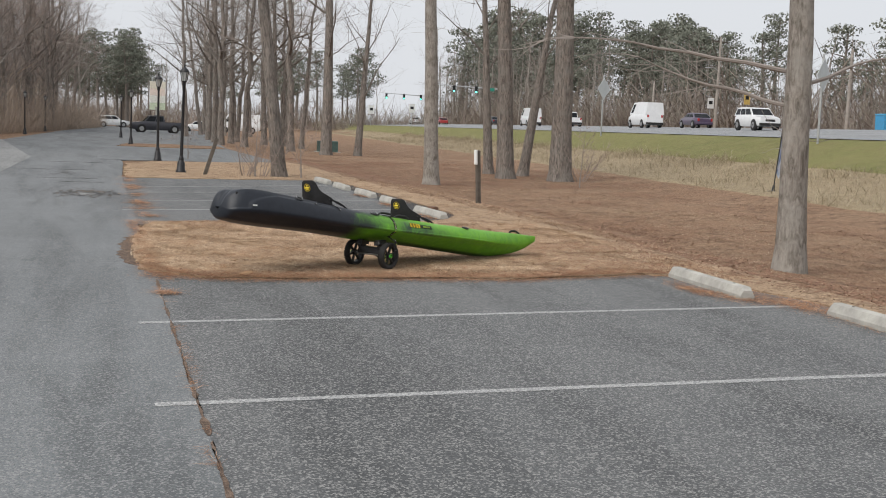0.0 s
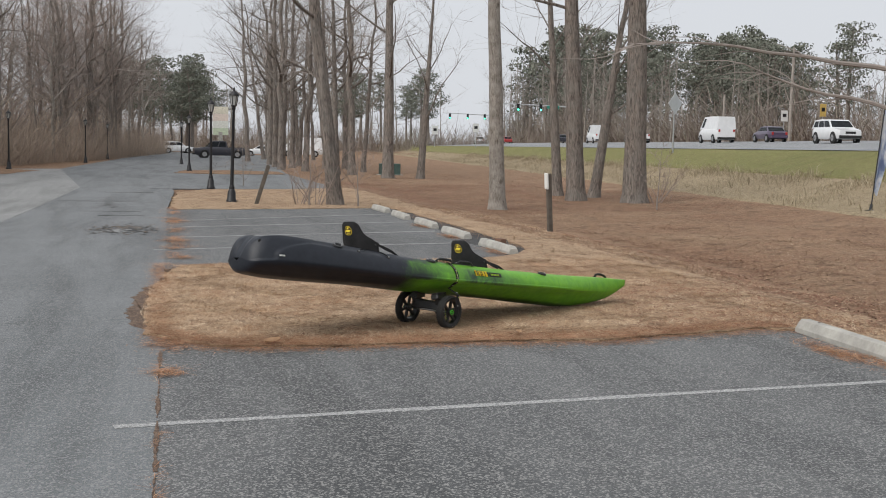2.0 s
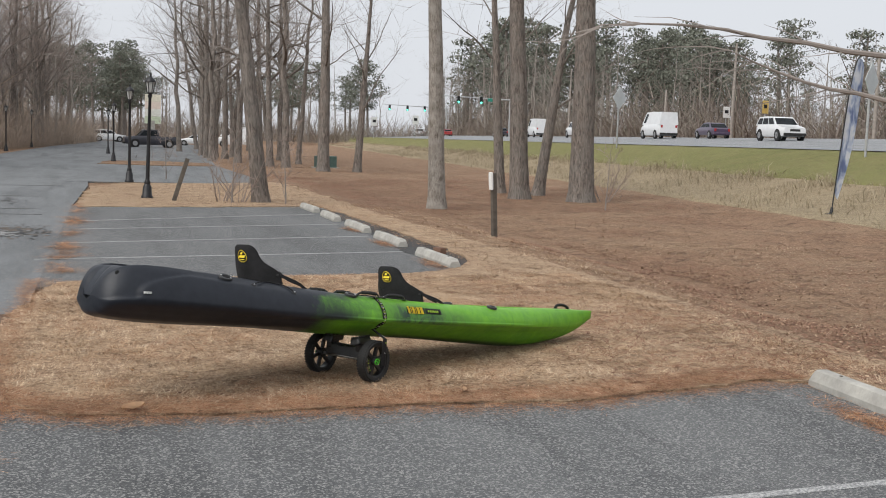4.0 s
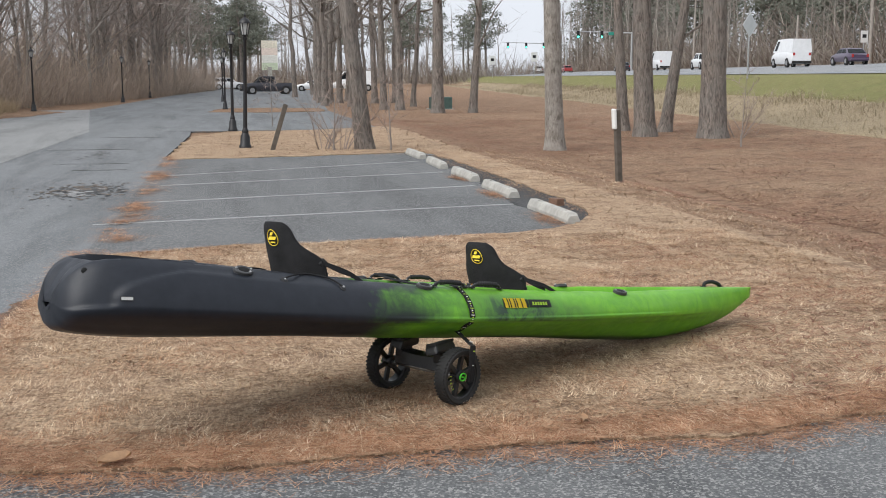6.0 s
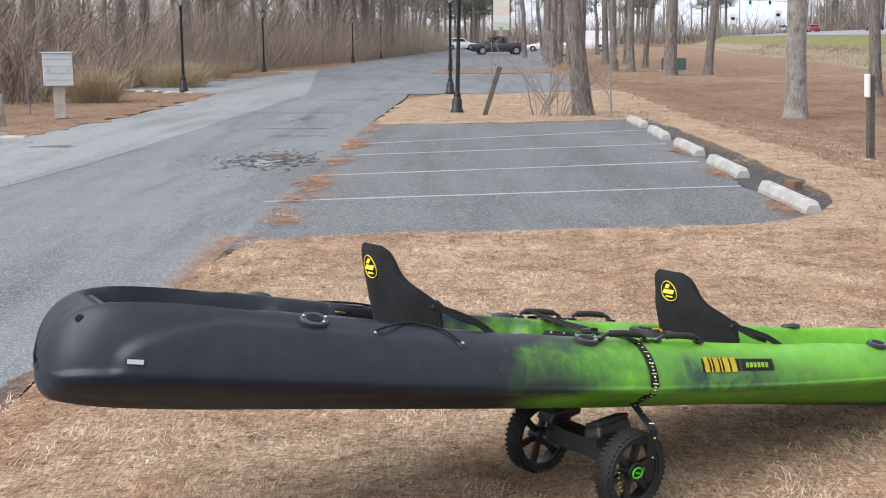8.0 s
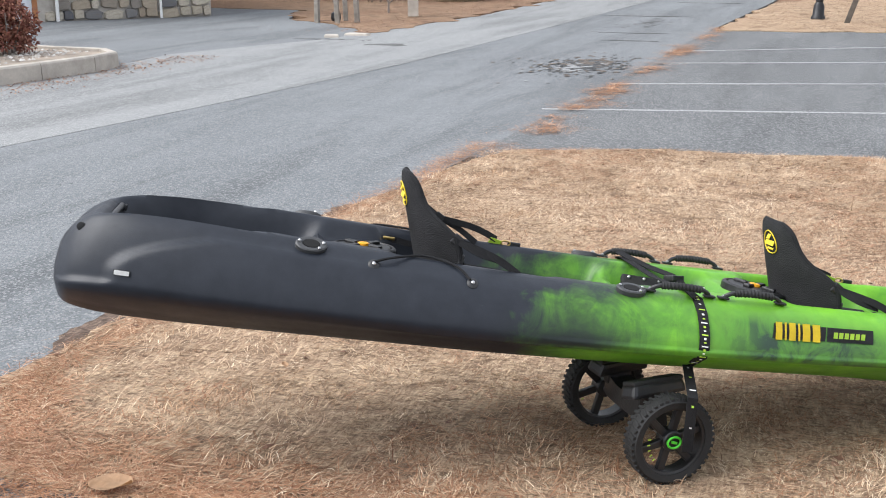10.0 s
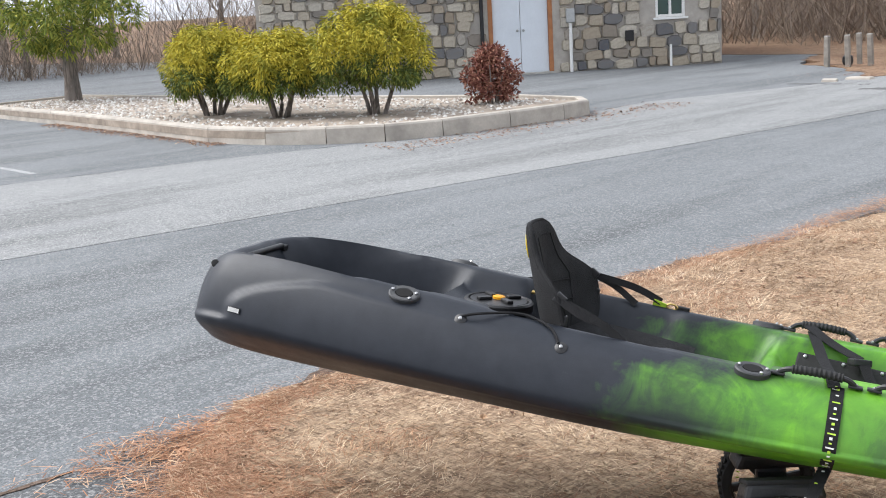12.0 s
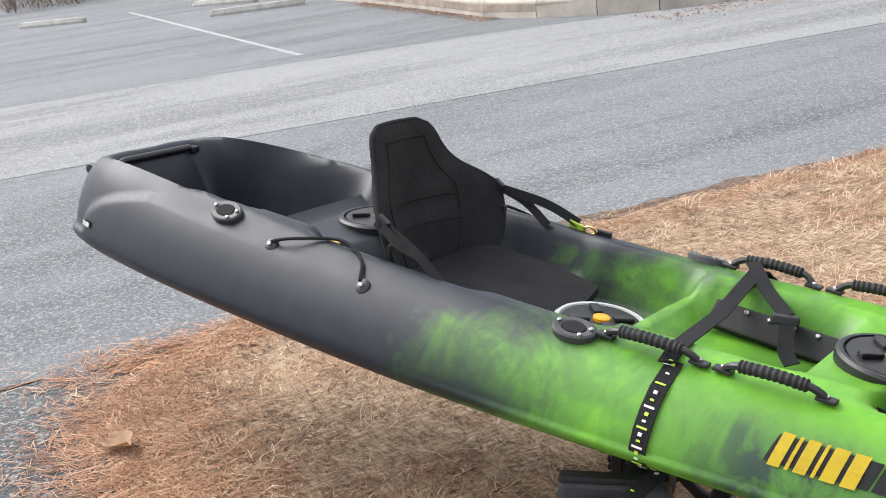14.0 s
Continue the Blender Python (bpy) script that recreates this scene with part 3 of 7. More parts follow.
def cloth(name, rgb, weave=260):
    k = Mat(name, 0.9, 0, 0.25)
    wide = k.noise(7, 5, 0.7)
    k.colour(k.ramp(wide, (0.3, tuple(v * 0.7 for v in rgb)), (0.7, tuple(v * 1.5 for v in rgb))))
    k.bump(k.mix(0.35, k.cells(weave), wide), 0.5, 0.01)
    return k.m


M_SEAT = cloth("black_neoprene", (0.017, 0.017, 0.018))
M_WEB = cloth("black_webbing", (0.014, 0.014, 0.015), 400)
M_TAN = cloth("olive_webbing", (0.09, 0.085, 0.06), 400)

kayak = thing("kayak", "black to lime green plastic two-seat kayak tilted on a cart", "kayak", KAYAK)


def build_hull():
    bm = bmesh.new()
    xs = [-0.387, -0.382, -0.372, -0.358, -0.34, -0.317] + [-0.304 + 0.0106 * i for i in range(50)] + [0.228 + 0.03 * i for i in range(144)] + [4.55, 4.59, 4.625]
    fr = (0.0, 0.02, 0.05, 0.085, 0.1, 0.13, 0.15, 0.17, 0.19, 0.215, 0.24, 0.265, 0.29, 0.32, 0.35, 0.38, 0.41, 0.44, 0.47, 0.5, 0.53, 0.56, 0.585, 0.605, 0.625, 0.66, 0.72, 0.745, 0.77, 0.82, 0.88, 0.94, 1.0)
    loops = []
    for x in xs:
        b = smooth_at(BEAM, x)
        near = [hull_side(x, f) for f in fr]
        edge = near[0]
        deck = []
        for i in range(1, 56):
            u = -1 + i / 28
            y = -edge.y * u * 0.985
            deck.append(Vector((x, y, deck_z(x, y))))
        c, k = near[-1], smooth_at(KEEL, x)
        belly = [Vector((x, c.y * q, k + (c.z - k) * q ** 1.9)) for q in (0.85, 0.62, 0.35, 0.12)]
        flip = [Vector((p.x, -p.y, p.z)) for p in belly[::-1]] + [Vector((p.x, -p.y, p.z)) for p in near[::-1]]
        loops.append(near + belly + [Vector((x, 0, k))] + flip + deck[::-1])
    rings(bm, loops)
    ob = part("hull", bm, M_HULL, kayak, smooth=True)
    ob.data.set_sharp_from_angle(angle=radians(75))
    return ob


hull = build_hull()


def on_side(name, cells, material, parent, lift=0.003, label=""):
    """Flat patches laid on the near side: each is (x0, x1, f0, f1, lean)."""
    bm = bmesh.new()
    for x0, x1, f0, f1, lean in cells:
        nx = max(2, int((x1 - x0) / 0.03) + 1)
        top = [hull_side(x0 + (x1 - x0) * i / nx + lean, f0) for i in range(nx + 1)]
        low = [hull_side(x0 + (x1 - x0) * i / nx, f1) for i in range(nx + 1)]
        rows = [[bm.verts.new(p + Vector((0, -lift, lift * 0.25))) for p in r] for r in (top, [a.lerp(b, 0.5) for a, b in zip(top, low)], low)]
        mid = [hull_side(x0 + (x1 - x0) * i / nx + lean / 2, (f0 + f1) / 2) + Vector((0, -lift, lift * 0.25)) for i in range(nx + 1)]
        for v, p in zip(rows[1], mid):
            v.co = p
        for a, b in zip(rows, rows[1:]):
            for i in range(nx):
                bm.faces.new((a[i], a[i + 1], b[i + 1], b[i]))
    bmesh.ops.solidify(bm, geom=bm.faces[:], thickness=0.001)
    return part(name, bm, material, parent, label)


label_plate = on_side("name_plate", [(1.972, 2.16, 0.19, 0.38, 0.012)], M_PLASTIC, hull, 0.003, "black printed name plate")
on_side("model_plate", [(2.166, 2.335, 0.19, 0.38, 0.01)], M_PLASTIC, hull, 0.003, "black printed model plate")
x = 1.982
for w, cut in ((0.032, 0), (0.016, 0), (0.032, 0), (0.016, 0), (0.036, 0), (0.036, 0)):
    on_side("name_mark", [(x, x + w - 0.009, 0.17, 0.4, 0.008)], M_YELLOW, hull, 0.0055, "yellow block of the name print")
    x += w
on_side("model_mark", [(2.19 + 0.02 * i, 2.205 + 0.02 * i, 0.25, 0.33, 0.006) for i in range(6)], M_LIME, hull, 0.0055, "pale print of the model name")
on_side("side_badge", [(-0.17, -0.116, 0.475, 0.53, 0.0)], M_PLASTIC, hull, 0.004)
on_side("badge_face", [(-0.167, -0.119, 0.482, 0.523, 0.0)], M_WHITE, hull, 0.006, "small white rectangular badge")


def deck_at(x, y, up=0.0):
    return Vector((x, y, deck_z(x, y) + up))


def rod_socket(x, y, tilt, f=0.05, size=0.86):
    """A flush holder: an oval plate with three bolts and a tube, its inner darkness a black disc."""
    p = hull_side(x, f)
    m = Matrix.Translation((p.x, math.copysign(p.y, y) * 0.985, p.z + 0.005)) @ pose(0, 0, 0, tilt, -1.0, 0) @ pose(0, 0, 0.0072) @ Matrix.Diagonal((size, size, 1, 1))
    ob = part("rod_holder", lathe(bmesh.new(), [(0.046, -0.012), (0.046, 0.003), (0.042, 0.0065), (0.028, 0.0065), (0.026, 0.005), (0.025, -0.03), (0.001, -0.032)], m @ Matrix.Diagonal((1.3, 0.85, 1, 1)), 28), M_FITTING, hull, "dark grey oval rod holder with an open tube", True)
    # a flat disc closes the tube and paints its depth black
    part("tube_mouth", lathe(bmesh.new(), [(0.0245, -0.004), (0.0245, 0.0068), (0.02, 0.0072), (0.001, 0.0072)], m @ Matrix.Diagonal((1.3, 0.85, 1, 1)), 24), M_TUBE_DARK, ob, "flat black disc for the darkness inside the tube")
    for dx, dy in ((-0.045, 0.006), (0.045, 0.006), (0.03, -0.024)):
        part("bolt", lathe(bmesh.new(), [(0.006, 0.006), (0.006, 0.011), (0.003, 0.013)], m @ pose(dx, dy, 0), 8), M_STEEL, ob)


for s in (-1, 1):
    rod_socket(0.428, s * 0.3, -s * 33)
    rod_socket(1.497, s * 0.3, -s * 18, 0.012)
    rod_socket(3.03, s * 0.25, -s * 18, 0.03)


def hatch(x, y, r, tilt, rim):
    m = Matrix.Translation(deck_at(x, y, 0.006)) @ pose(0, 0, 0, 0, tilt, 0)
    ring = part("hatch", lathe(bmesh.new(), [(r, -0.02), (r, 0.006), (r * 0.95, 0.012), (r * 0.88, 0.012), (r * 0.85, 0.004), (0.001, 0.004)], m, 32), rim, hull, "round screw hatch with a finger-grip lid", True)
    bm = bmesh.new()
    lathe(bm, [(r * 0.84, 0.005), (r * 0.82, 0.011), (r * 0.25, 0.013), (0.001, 0.013)], m, 28)
    lid = part("lid", bm, M_PLASTIC, ring, smooth=True)
    for k in range(4):
        bm = bmesh.new()
        a = math.pi / 4 + k * math.pi / 2
        box(bm, (r * 0.42, r * 0.2, 0.012), m @ pose(0, 0, 0.017, 0, 0, math.degrees(a)) @ pose(r * 0.47, 0, 0), 0.004)
        part("grip", bm, M_PLASTIC, lid)
    part("centre_cap", lathe(bmesh.new(), [(0.021, 0.012), (0.021, 0.021), (0.014, 0.024)], m, 16), M_AMBER, lid, "round amber cap")


hatch(0.63, 0.085, 0.118, -4, M_PLASTIC)
hatch(1.39, 0.0, 0.116, 2, M_HATCH_RIM)
hatch(2.06, 0.0, 0.118, 3, M_PLASTIC)


def side_handle(x0, x1, y, up=0.024):
    """A moulded grip on two bolted straps."""
    s = 1 if y > 0 else -1
    a, b = deck_at(x0, y, 0.006), deck_at(x1, y + s * 0.0, 0.006)
    lift = Vector((0, s * 0.012, up))
    ob = part("side_handle", tube(bmesh.new(), curve([a, a.lerp(b, 0.14) + lift * 0.8, a.lerp(b, 0.5) + lift, a.lerp(b, 0.86) + lift * 0.8, b], 4), 0.008, 8), M_PLASTIC, hull, "black ribbed carry handle", True)
    bm = bmesh.new()
    core = curve([a.lerp(b, 0.17) + lift * 0.85, a.lerp(b, 0.5) + lift, a.lerp(b, 0.83) + lift * 0.85], 12)
    tube(bm, core, [0.0115 + (0.0025 if i % 2 else 0.0) for i in range(len(core))], 10)
    part("grip", bm, M_RUBBER, ob, smooth=True)
    for p in (a, b):
        bm = bmesh.new()
        box(bm, (0.04, 0.024, 0.008), Matrix.Translation(p), 0.003)
        pad = part("mount", bm, M_PLASTIC, ob)
        part("bolt", lathe(bmesh.new(), [(0.006, 0.003), (0.006, 0.008), (0.003, 0.01)], Matrix.Translation(p), 8), M_STEEL, ob)


for s in (-1, 1):
    side_handle(1.565, 1.775, s * 0.3)
    side_handle(1.825, 2.03, s * 0.3)
# handle bars across both ends
a, b = deck_at(-0.215, -0.145, 0.004), deck_at(-0.215, 0.145, 0.004)
end = part("stern_handle", tube(bmesh.new(), [a, a + Vector((0.0, 0.02, 0.008)), b + Vector((0, -0.02, 0.008)), b], 0.011, 10), M_PLASTIC, hull, smooth=True)
for p in (a, b):
    part("mount", box(bmesh.new(), (0.03, 0.03, 0.022), Matrix.Translation(p), 0.006), M_PLASTIC, end)
side = part("bow_handle", tube(bmesh.new(), curve([(4.12, 0.0, 1.113), (4.13, 0, 1.146), (4.2, 0, 1.161), (4.27, 0, 1.151), (4.3, 0, 1.128)], 5), 0.013, 10), M_RUBBER, hull, "black moulded bow handle", True)
for p in ((4.12, 0, 1.116), (4.3, 0, 1.13)):
    part("mount", box(bmesh.new(), (0.04, 0.035, 0.014), Matrix.Translation(p), 0.004), M_PLASTIC, side)
# drain and side fittings
bm = bmesh.new()
lathe(bm, [(0.014, 0), (0.014, 0.006), (0.008, 0.008)], Matrix.Translation(hull_side(-0.30, 0.05)) @ pose(0, 0, 0, 90, 0, 0), 14)
part("stern_plug", bm, M_RUBBER, hull, smooth=True)


def eyelet(x, f, far=False):
    p = hull_side(x, f)
    q = Vector((p.x, -p.y, p.z)) if far else p
    s = 1 if far else -1
    m = Matrix.Translation(q) @ pose(0, 0, 0, -s * 50, 0, 0)
    ob = part("eyelet", lathe(bmesh.new(), [(0.019, -0.004), (0.019, 0.003), (0.012, 0.007), (0.005, 0.008)], m, 14), M_PLASTIC, hull, smooth=True)
    part("bolt", lathe(bmesh.new(), [(0.006, 0.006), (0.006, 0.012), (0.003, 0.014)], m, 8), M_STEEL, ob)
    return q


e1, e2 = eyelet(0.632, 0.10), eyelet(0.955, 0.13)
f1, f2 = eyelet(0.632, 0.10, True), eyelet(0.955, 0.13, True)
for p, q, s in ((e1, e2, 1), (f1, f2, -1)):
    mid = Vector((0.80, p.y + s * 0.07, 0.945))
    cord = curve([p + Vector((0, 0, 0.01)), p + Vector((0.06, s * 0.012, 0.03)), mid, Vector((0.9, p.y + s * 0.03, 0.935)), q + Vector((-0.01, 0, 0.012))], 7)
    part("bungee", tube(bmesh.new(), cord, 0.0045, 6), M_WEB, hull, "thin black bungee cord", True)


# ---- seats ----
def seat_back(parent, x0):
    """A padded backrest, narrow on top, its wings bent forward."""
    half = [(0, 0.195), (0.15, 0.225), (0.4, 0.244), (0.53, 0.24), (0.6, 0.212), (0.68, 0.168), (0.78, 0.14), (0.92, 0.12), (0.97, 0.103), (1.0, 0.075)]

    def spot(u, v, t):
        y = u * smooth_at(half, v)
        x = x0 + 0.055 - 0.12 * v + 0.1 * (abs(y) / 0.21) ** 2.0 * (1 - 0.3 * v)
        puff = 0.5 + 0.5 * (1 - abs(u) ** 6) * (1 - abs(2 * v - 1) ** 8)
        ribs = 0.004 * math.cos(v * 22) * (1 - abs(u)) if v < 0.55 else 0.0
        return Vector((x + t * (0.022 * puff + (ribs if t > 0 else 0)), y, smooth_at(RIM, x0) - 0.096 + 0.352 * v))

    bm = bmesh.new()
    nu, nv = 22, 26
    faces = []
    for t in (1, -1):
        faces.append([[bm.verts.new(spot(-1 + 2 * i / nu, j / nv, t)) for i in range(nu + 1)] for j in range(nv + 1)])
    for n, g in enumerate(faces):
        for j in range(nv):
            for i in range(nu):
                q = (g[j][i], g[j][i + 1], g[j + 1][i + 1], g[j + 1][i])
                bm.faces.new(q if n == 0 else q[::-1])
    f, r = faces
    rim_f = [f[0][i] for i in range(nu)] + [f[j][nu] for j in range(nv)] + [f[nv][i] for i in range(nu, 0, -1)] + [f[j][0] for j in range(nv, 0, -1)]
    rim_r = [r[0][i] for i in range(nu)] + [r[j][nu] for j in range(nv)] + [r[nv][i] for i in range(nu, 0, -1)] + [r[j][0] for j in range(nv, 0, -1)]
    n = len(rim_f)
    for i in range(n):
        bm.faces.new((rim_f[(i + 1) % n], rim_f[i], rim_r[i], rim_r[(i + 1) % n]))
    back = parent
    part("backrest", bm, M_SEAT, parent, "padded black fabric backrest", True)
    piping = [spot(-1, j / nv, 0) for j in range(nv + 1)] + [spot(-1 + 2 * i / nu, 1, 0) for i in range(1, nu + 1)] + [spot(1, j / nv, 0) for j in range(nv - 1, -1, -1)]
    part("piping", tube(bmesh.new(), piping, 0.008, 8), M_WEB, back, smooth=True)
    for u0, v0, u1, v1 in ((-0.5, 0.02, -0.62, 0.9), (0.5, 0.02, 0.62, 0.9), (-0.55, 0.30, 0.55, 0.30), (-0.55, 0.47, 0.55, 0.47), (-0.6, 0.9, 0.6, 0.9)):
        seam = [spot(u0 + (u1 - u0) * k / 12, v0 + (v1 - v0) * k / 12, 1) + Vector((0.001, 0, 0)) for k in range(13)]
        part("seam", tube(bmesh.new(), seam, 0.0028, 5), M_WEB, back, smooth=True)
    # round emblem on the back of the tongue
    off = Vector((-0.003, 0, -0.001))
    ring_pts = [spot(-0.08 + 0.34 * math.cos(t), 0.79 + 0.112 * math.sin(t), -1) + off for t in (2 * math.pi * i / 24 for i in range(25))]
    part("emblem", tube(bmesh.new(), ring_pts, 0.0022, 5), M_YELLOW, back, "yellow ring emblem", True)
    for v, hw, hh in ((0.845, 0.07, 0.02), (0.785, 0.2, 0.022), (0.725, 0.12, 0.008)):
        bm = bmesh.new()
        ribbon(bm, [spot(-0.08 + 1.15 * (-hw + 2 * hw * i / 6), v, -1) + off for i in range(7)], hh * 0.9, 0.003, Vector((0.3, 0, 1)))
        part("emblem_mark", bm, M_YELLOW, back)
    return back, spot


def seat(x0):
    bm = bmesh.new()
    cols, rows = 14, 14
    top, low = [], []
    for j in range(rows + 1):
        v = j / rows
        x = x0 + 0.06 + 0.44 * v
        w = 0.185 + 0.03 * math.sin(math.pi * v) - 0.03 * v
        line_t = []
        for i in range(cols + 1):
            u = -1 + 2 * i / cols
            pad = 0.018 * (1 - abs(u) ** 5) * (1 - abs(2 * v - 1) ** 8)
            z = smooth_at(RIM, x) - 0.098 + 0.035 * abs(u) ** 2.5 + pad - 0.01 * v
            line_t.append(Vector((x, u * w, z)))
        top.append(line_t)
    vt = [[bm.verts.new(p) for p in r] for r in top]
    vb = [[bm.verts.new(p - Vector((0, 0, 0.022))) for p in r] for r in top]
    for j in range(rows):
        for i in range(cols):
            bm.faces.new((vt[j][i], vt[j + 1][i], vt[j + 1][i + 1], vt[j][i + 1]))
            bm.faces.new((vb[j][i], vb[j][i + 1], vb[j + 1][i + 1], vb[j + 1][i]))
    ring_t = [vt[0][i] for i in range(cols)] + [vt[j][cols] for j in range(rows)] + [vt[rows][i] for i in range(cols, 0, -1)] + [vt[j][0] for j in range(rows, 0, -1)]
    ring_b = [vb[0][i] for i in range(cols)] + [vb[j][cols] for j in range(rows)] + [vb[rows][i] for i in range(cols, 0, -1)] + [vb[j][0] for j in range(rows, 0, -1)]
    for i in range(len(ring_t)):
        k = (i + 1) % len(ring_t)
        bm.faces.new((ring_t[i], ring_t[k], ring_b[k], ring_b[i]))
    holder = part("seat", bm, M_SEAT, kayak, "black padded fabric kayak seat with strapped backrest", True)
    back, spot = seat_back(holder, x0)
    # straps from the wings to the gunwales
    for s in (-1, 1):
        a = spot(s * 0.96, 0.5, 0)
        hook = Vector((x0 + 0.4, s * 0.283, deck_z(x0 + 0.4, 0.283) + (0.006 if s > 0 else -0.03)))
        mid = a.lerp(hook, 0.5) + Vector((0, s * 0.01, 0.012))
        part("front_strap", ribbon(bmesh.new(), curve([a, mid, hook + Vector((-0.05, 0, 0.01))], 6), 0.024, 0.003, Vector((0.2, 0.3, 1))), M_WEB, holder, "black webbing strap")
        part("loose_end", ribbon(bmesh.new(), curve([a + Vector((0.01, s * 0.012, 0)), a + Vector((0.09, s * 0.03, -0.03)), a + Vector((0.17, s * 0.025, -0.045 - 0.03 * (s > 0)))], 5), 0.022, 0.003, Vector((0.2, 0.4, 1))), M_WEB, holder)
        bk = part("buckle", box(bmesh.new(), (0.035, 0.014, 0.036), Matrix.Translation(a + Vector((0.012, s * 0.006, 0))) @ pose(0, 0, 0, 0, 30, 0), 0.004), M_PLASTIC, holder)
        part("tag", box(bmesh.new(), (0.045, 0.003, 0.034), Matrix.Translation(hook + Vector((-0.055, 0, -0.004))) @ pose(0, 0, 0, s * 20, 12, 0)), M_LIME, holder, "yellow-green strap tag")
        loop = [hook + Vector((0.018 * math.cos(w) - 0.012, 0.0, 0.009 * math.sin(w))) for w in (k * math.pi / 6 for k in range(12))]
        part("snap_hook", tube(bmesh.new(), loop + [loop[0]], 0.0035, 6), M_BRASS, holder, "brass snap hook", True)
        part("pad_eye", box(bmesh.new(), (0.05, 0.012, 0.02), Matrix.Translation(hook + Vector((0.022, s * 0.006, -0.002))), 0.004), M_PLASTIC, holder)
        # rear strap low on the back
        q = spot(s * 0.98, 0.18, 0)
        r0 = Vector((x0 - 0.06, s * 0.215, smooth_at(RIM, x0) - 0.02))
        part("rear_strap", ribbon(bmesh.new(), curve([q, q.lerp(r0, 0.5) + Vector((0, 0, -0.006)), r0], 5), 0.022, 0.003, Vector((0.2, 0.3, 1))), M_WEB, holder)
        part("rear_hook", box(bmesh.new(), (0.045, 0.014, 0.012), Matrix.Translation(r0), 0.004), M_BRASS, holder, "brass clip")
        part("side_buckle", box(bmesh.new(), (0.018, 0.016, 0.05), Matrix.Translation(spot(s, 0.3, 0)), 0.004), M_PLASTIC, holder)
    return holder


seat(0.79)
seat(2.14)
# black rail tray in the middle well
tray = part("rail_tray", box(bmesh.new(), (0.34, 0.066, 0.03), Matrix.Translation((1.775, 0.125, 0.885)) @ pose(0, 0, 0, 48, 0, -4), 0.006), M_RUBBER, hull, "black accessory rail tray")
for i in range(6):
    part("bolt", lathe(bmesh.new(), [(0.006, 0), (0.006, 0.005), (0.003, 0.007)], Matrix.Translation((1.775, 0.125, 0.885)) @ pose(0, 0, 0, 48, 0, -4) @ pose(-0.145 + 0.058 * i, 0.02, 0.0145), 8), M_STEEL, tray)


# ---- cart ----
HUB_N, HUB_F = Vector((0.0, 0.0, 0.172)), Vector((-0.312, 0.40, 0.168))
CENTRE = (HUB_N + HUB_F) / 2
TURN = math.atan2((HUB_F - HUB_N).y, (HUB_F - HUB_N).x)
cart = thing("kayak_cart", "black plastic two-wheel kayak cart with spoked wheels", "cart", Matrix.Translation((CENTRE.x, CENTRE.y, 0)) @ Matrix.Rotation(TURN, 4, "Z"))
TRACK = (HUB_F - HUB_N).length / 2


def wheel(s):
    """A fat tyre on a six-spoke moulded rim, the axle along x."""
    R, w = 0.152, 0.075
    m = pose(s * TRACK, 0, 0.172, 0, 90, 0)
    prof = [(R - 0.034, -w / 2 + 0.004), (R - 0.012, -w / 2), (R - 0.002, -w / 2 + 0.014), (R, 0), (R - 0.002, w / 2 - 0.014), (R - 0.012, w / 2), (R - 0.034, w / 2 - 0.004), (R - 0.036, 0)]
    bm = bmesh.new()
    lathe(bm, prof + [prof[0]], m, 44, False)
    for k in range(44):
        a = 2 * math.pi * k / 44
        for e in (-1, 1):
            box(bm, (0.008, 0.011, 0.03), m @ Matrix.Rotation(a + e * 0.035, 4, "Z") @ pose(R - 0.0034, 0, e * 0.018, e * 18, 0, 0))
    bmesh.ops.remove_doubles(bm, verts=bm.verts, dist=1e-5)
    w_ob = part("wheel", lathe(bmesh.new(), [(0.032, -0.03), (0.036, -0.026), (0.036, 0.026), (0.032, 0.03)], m, 20), M_PLASTIC, cart, "spoked black plastic wheel", True)
    part("tyre", bm, M_RUBBER, w_ob, "knobbly black tyre", True)
    bm = bmesh.new()
    lathe(bm, [(R - 0.03, -0.028), (R - 0.03, 0.028), (R - 0.042, 0.024), (R - 0.042, -0.024), (R - 0.03, -0.028)], m, 36, False)
    part("rim", bm, M_PLASTIC, w_ob, smooth=True)
    for k in range(6):
        a = 2 * math.pi * k / 6 + 0.3
        bm = bmesh.new()
        box(bm, (R - 0.064, 0.026, 0.022), m @ Matrix.Rotation(a, 4, "Z") @ pose((R - 0.04 + 0.032) / 2 + 0.0, 0, 0), 0.005, 1.0)
        part("spoke", bm, M_PLASTIC, w_ob)
    o = -1 if s < 0 else 1
    cap = [(m @ Vector((0.019 * math.cos(t), 0.024 * math.sin(t), o * 0.036))) for t in (2 * math.pi * i / 18 for i in range(18))]
    part("hub_ring", tube(bmesh.new(), cap + [cap[0]], 0.004, 6), M_LIMEHUB, w_ob, "green hub ring", True)
    part("hub_bar", box(bmesh.new(), (0.008, 0.022, 0.004), m @ pose(0, 0, o * 0.036, 0, 0, 20)), M_LIMEHUB, w_ob)
    for k in range(5):
        t = 0.9 + k * 0.22
        part("rim_print", box(bmesh.new(), (0.010, 0.004, 0.001), m @ Matrix.Rotation(t, 4, "Z") @ pose(0.088, 0, o * 0.0275)), M_LIME, w_ob)


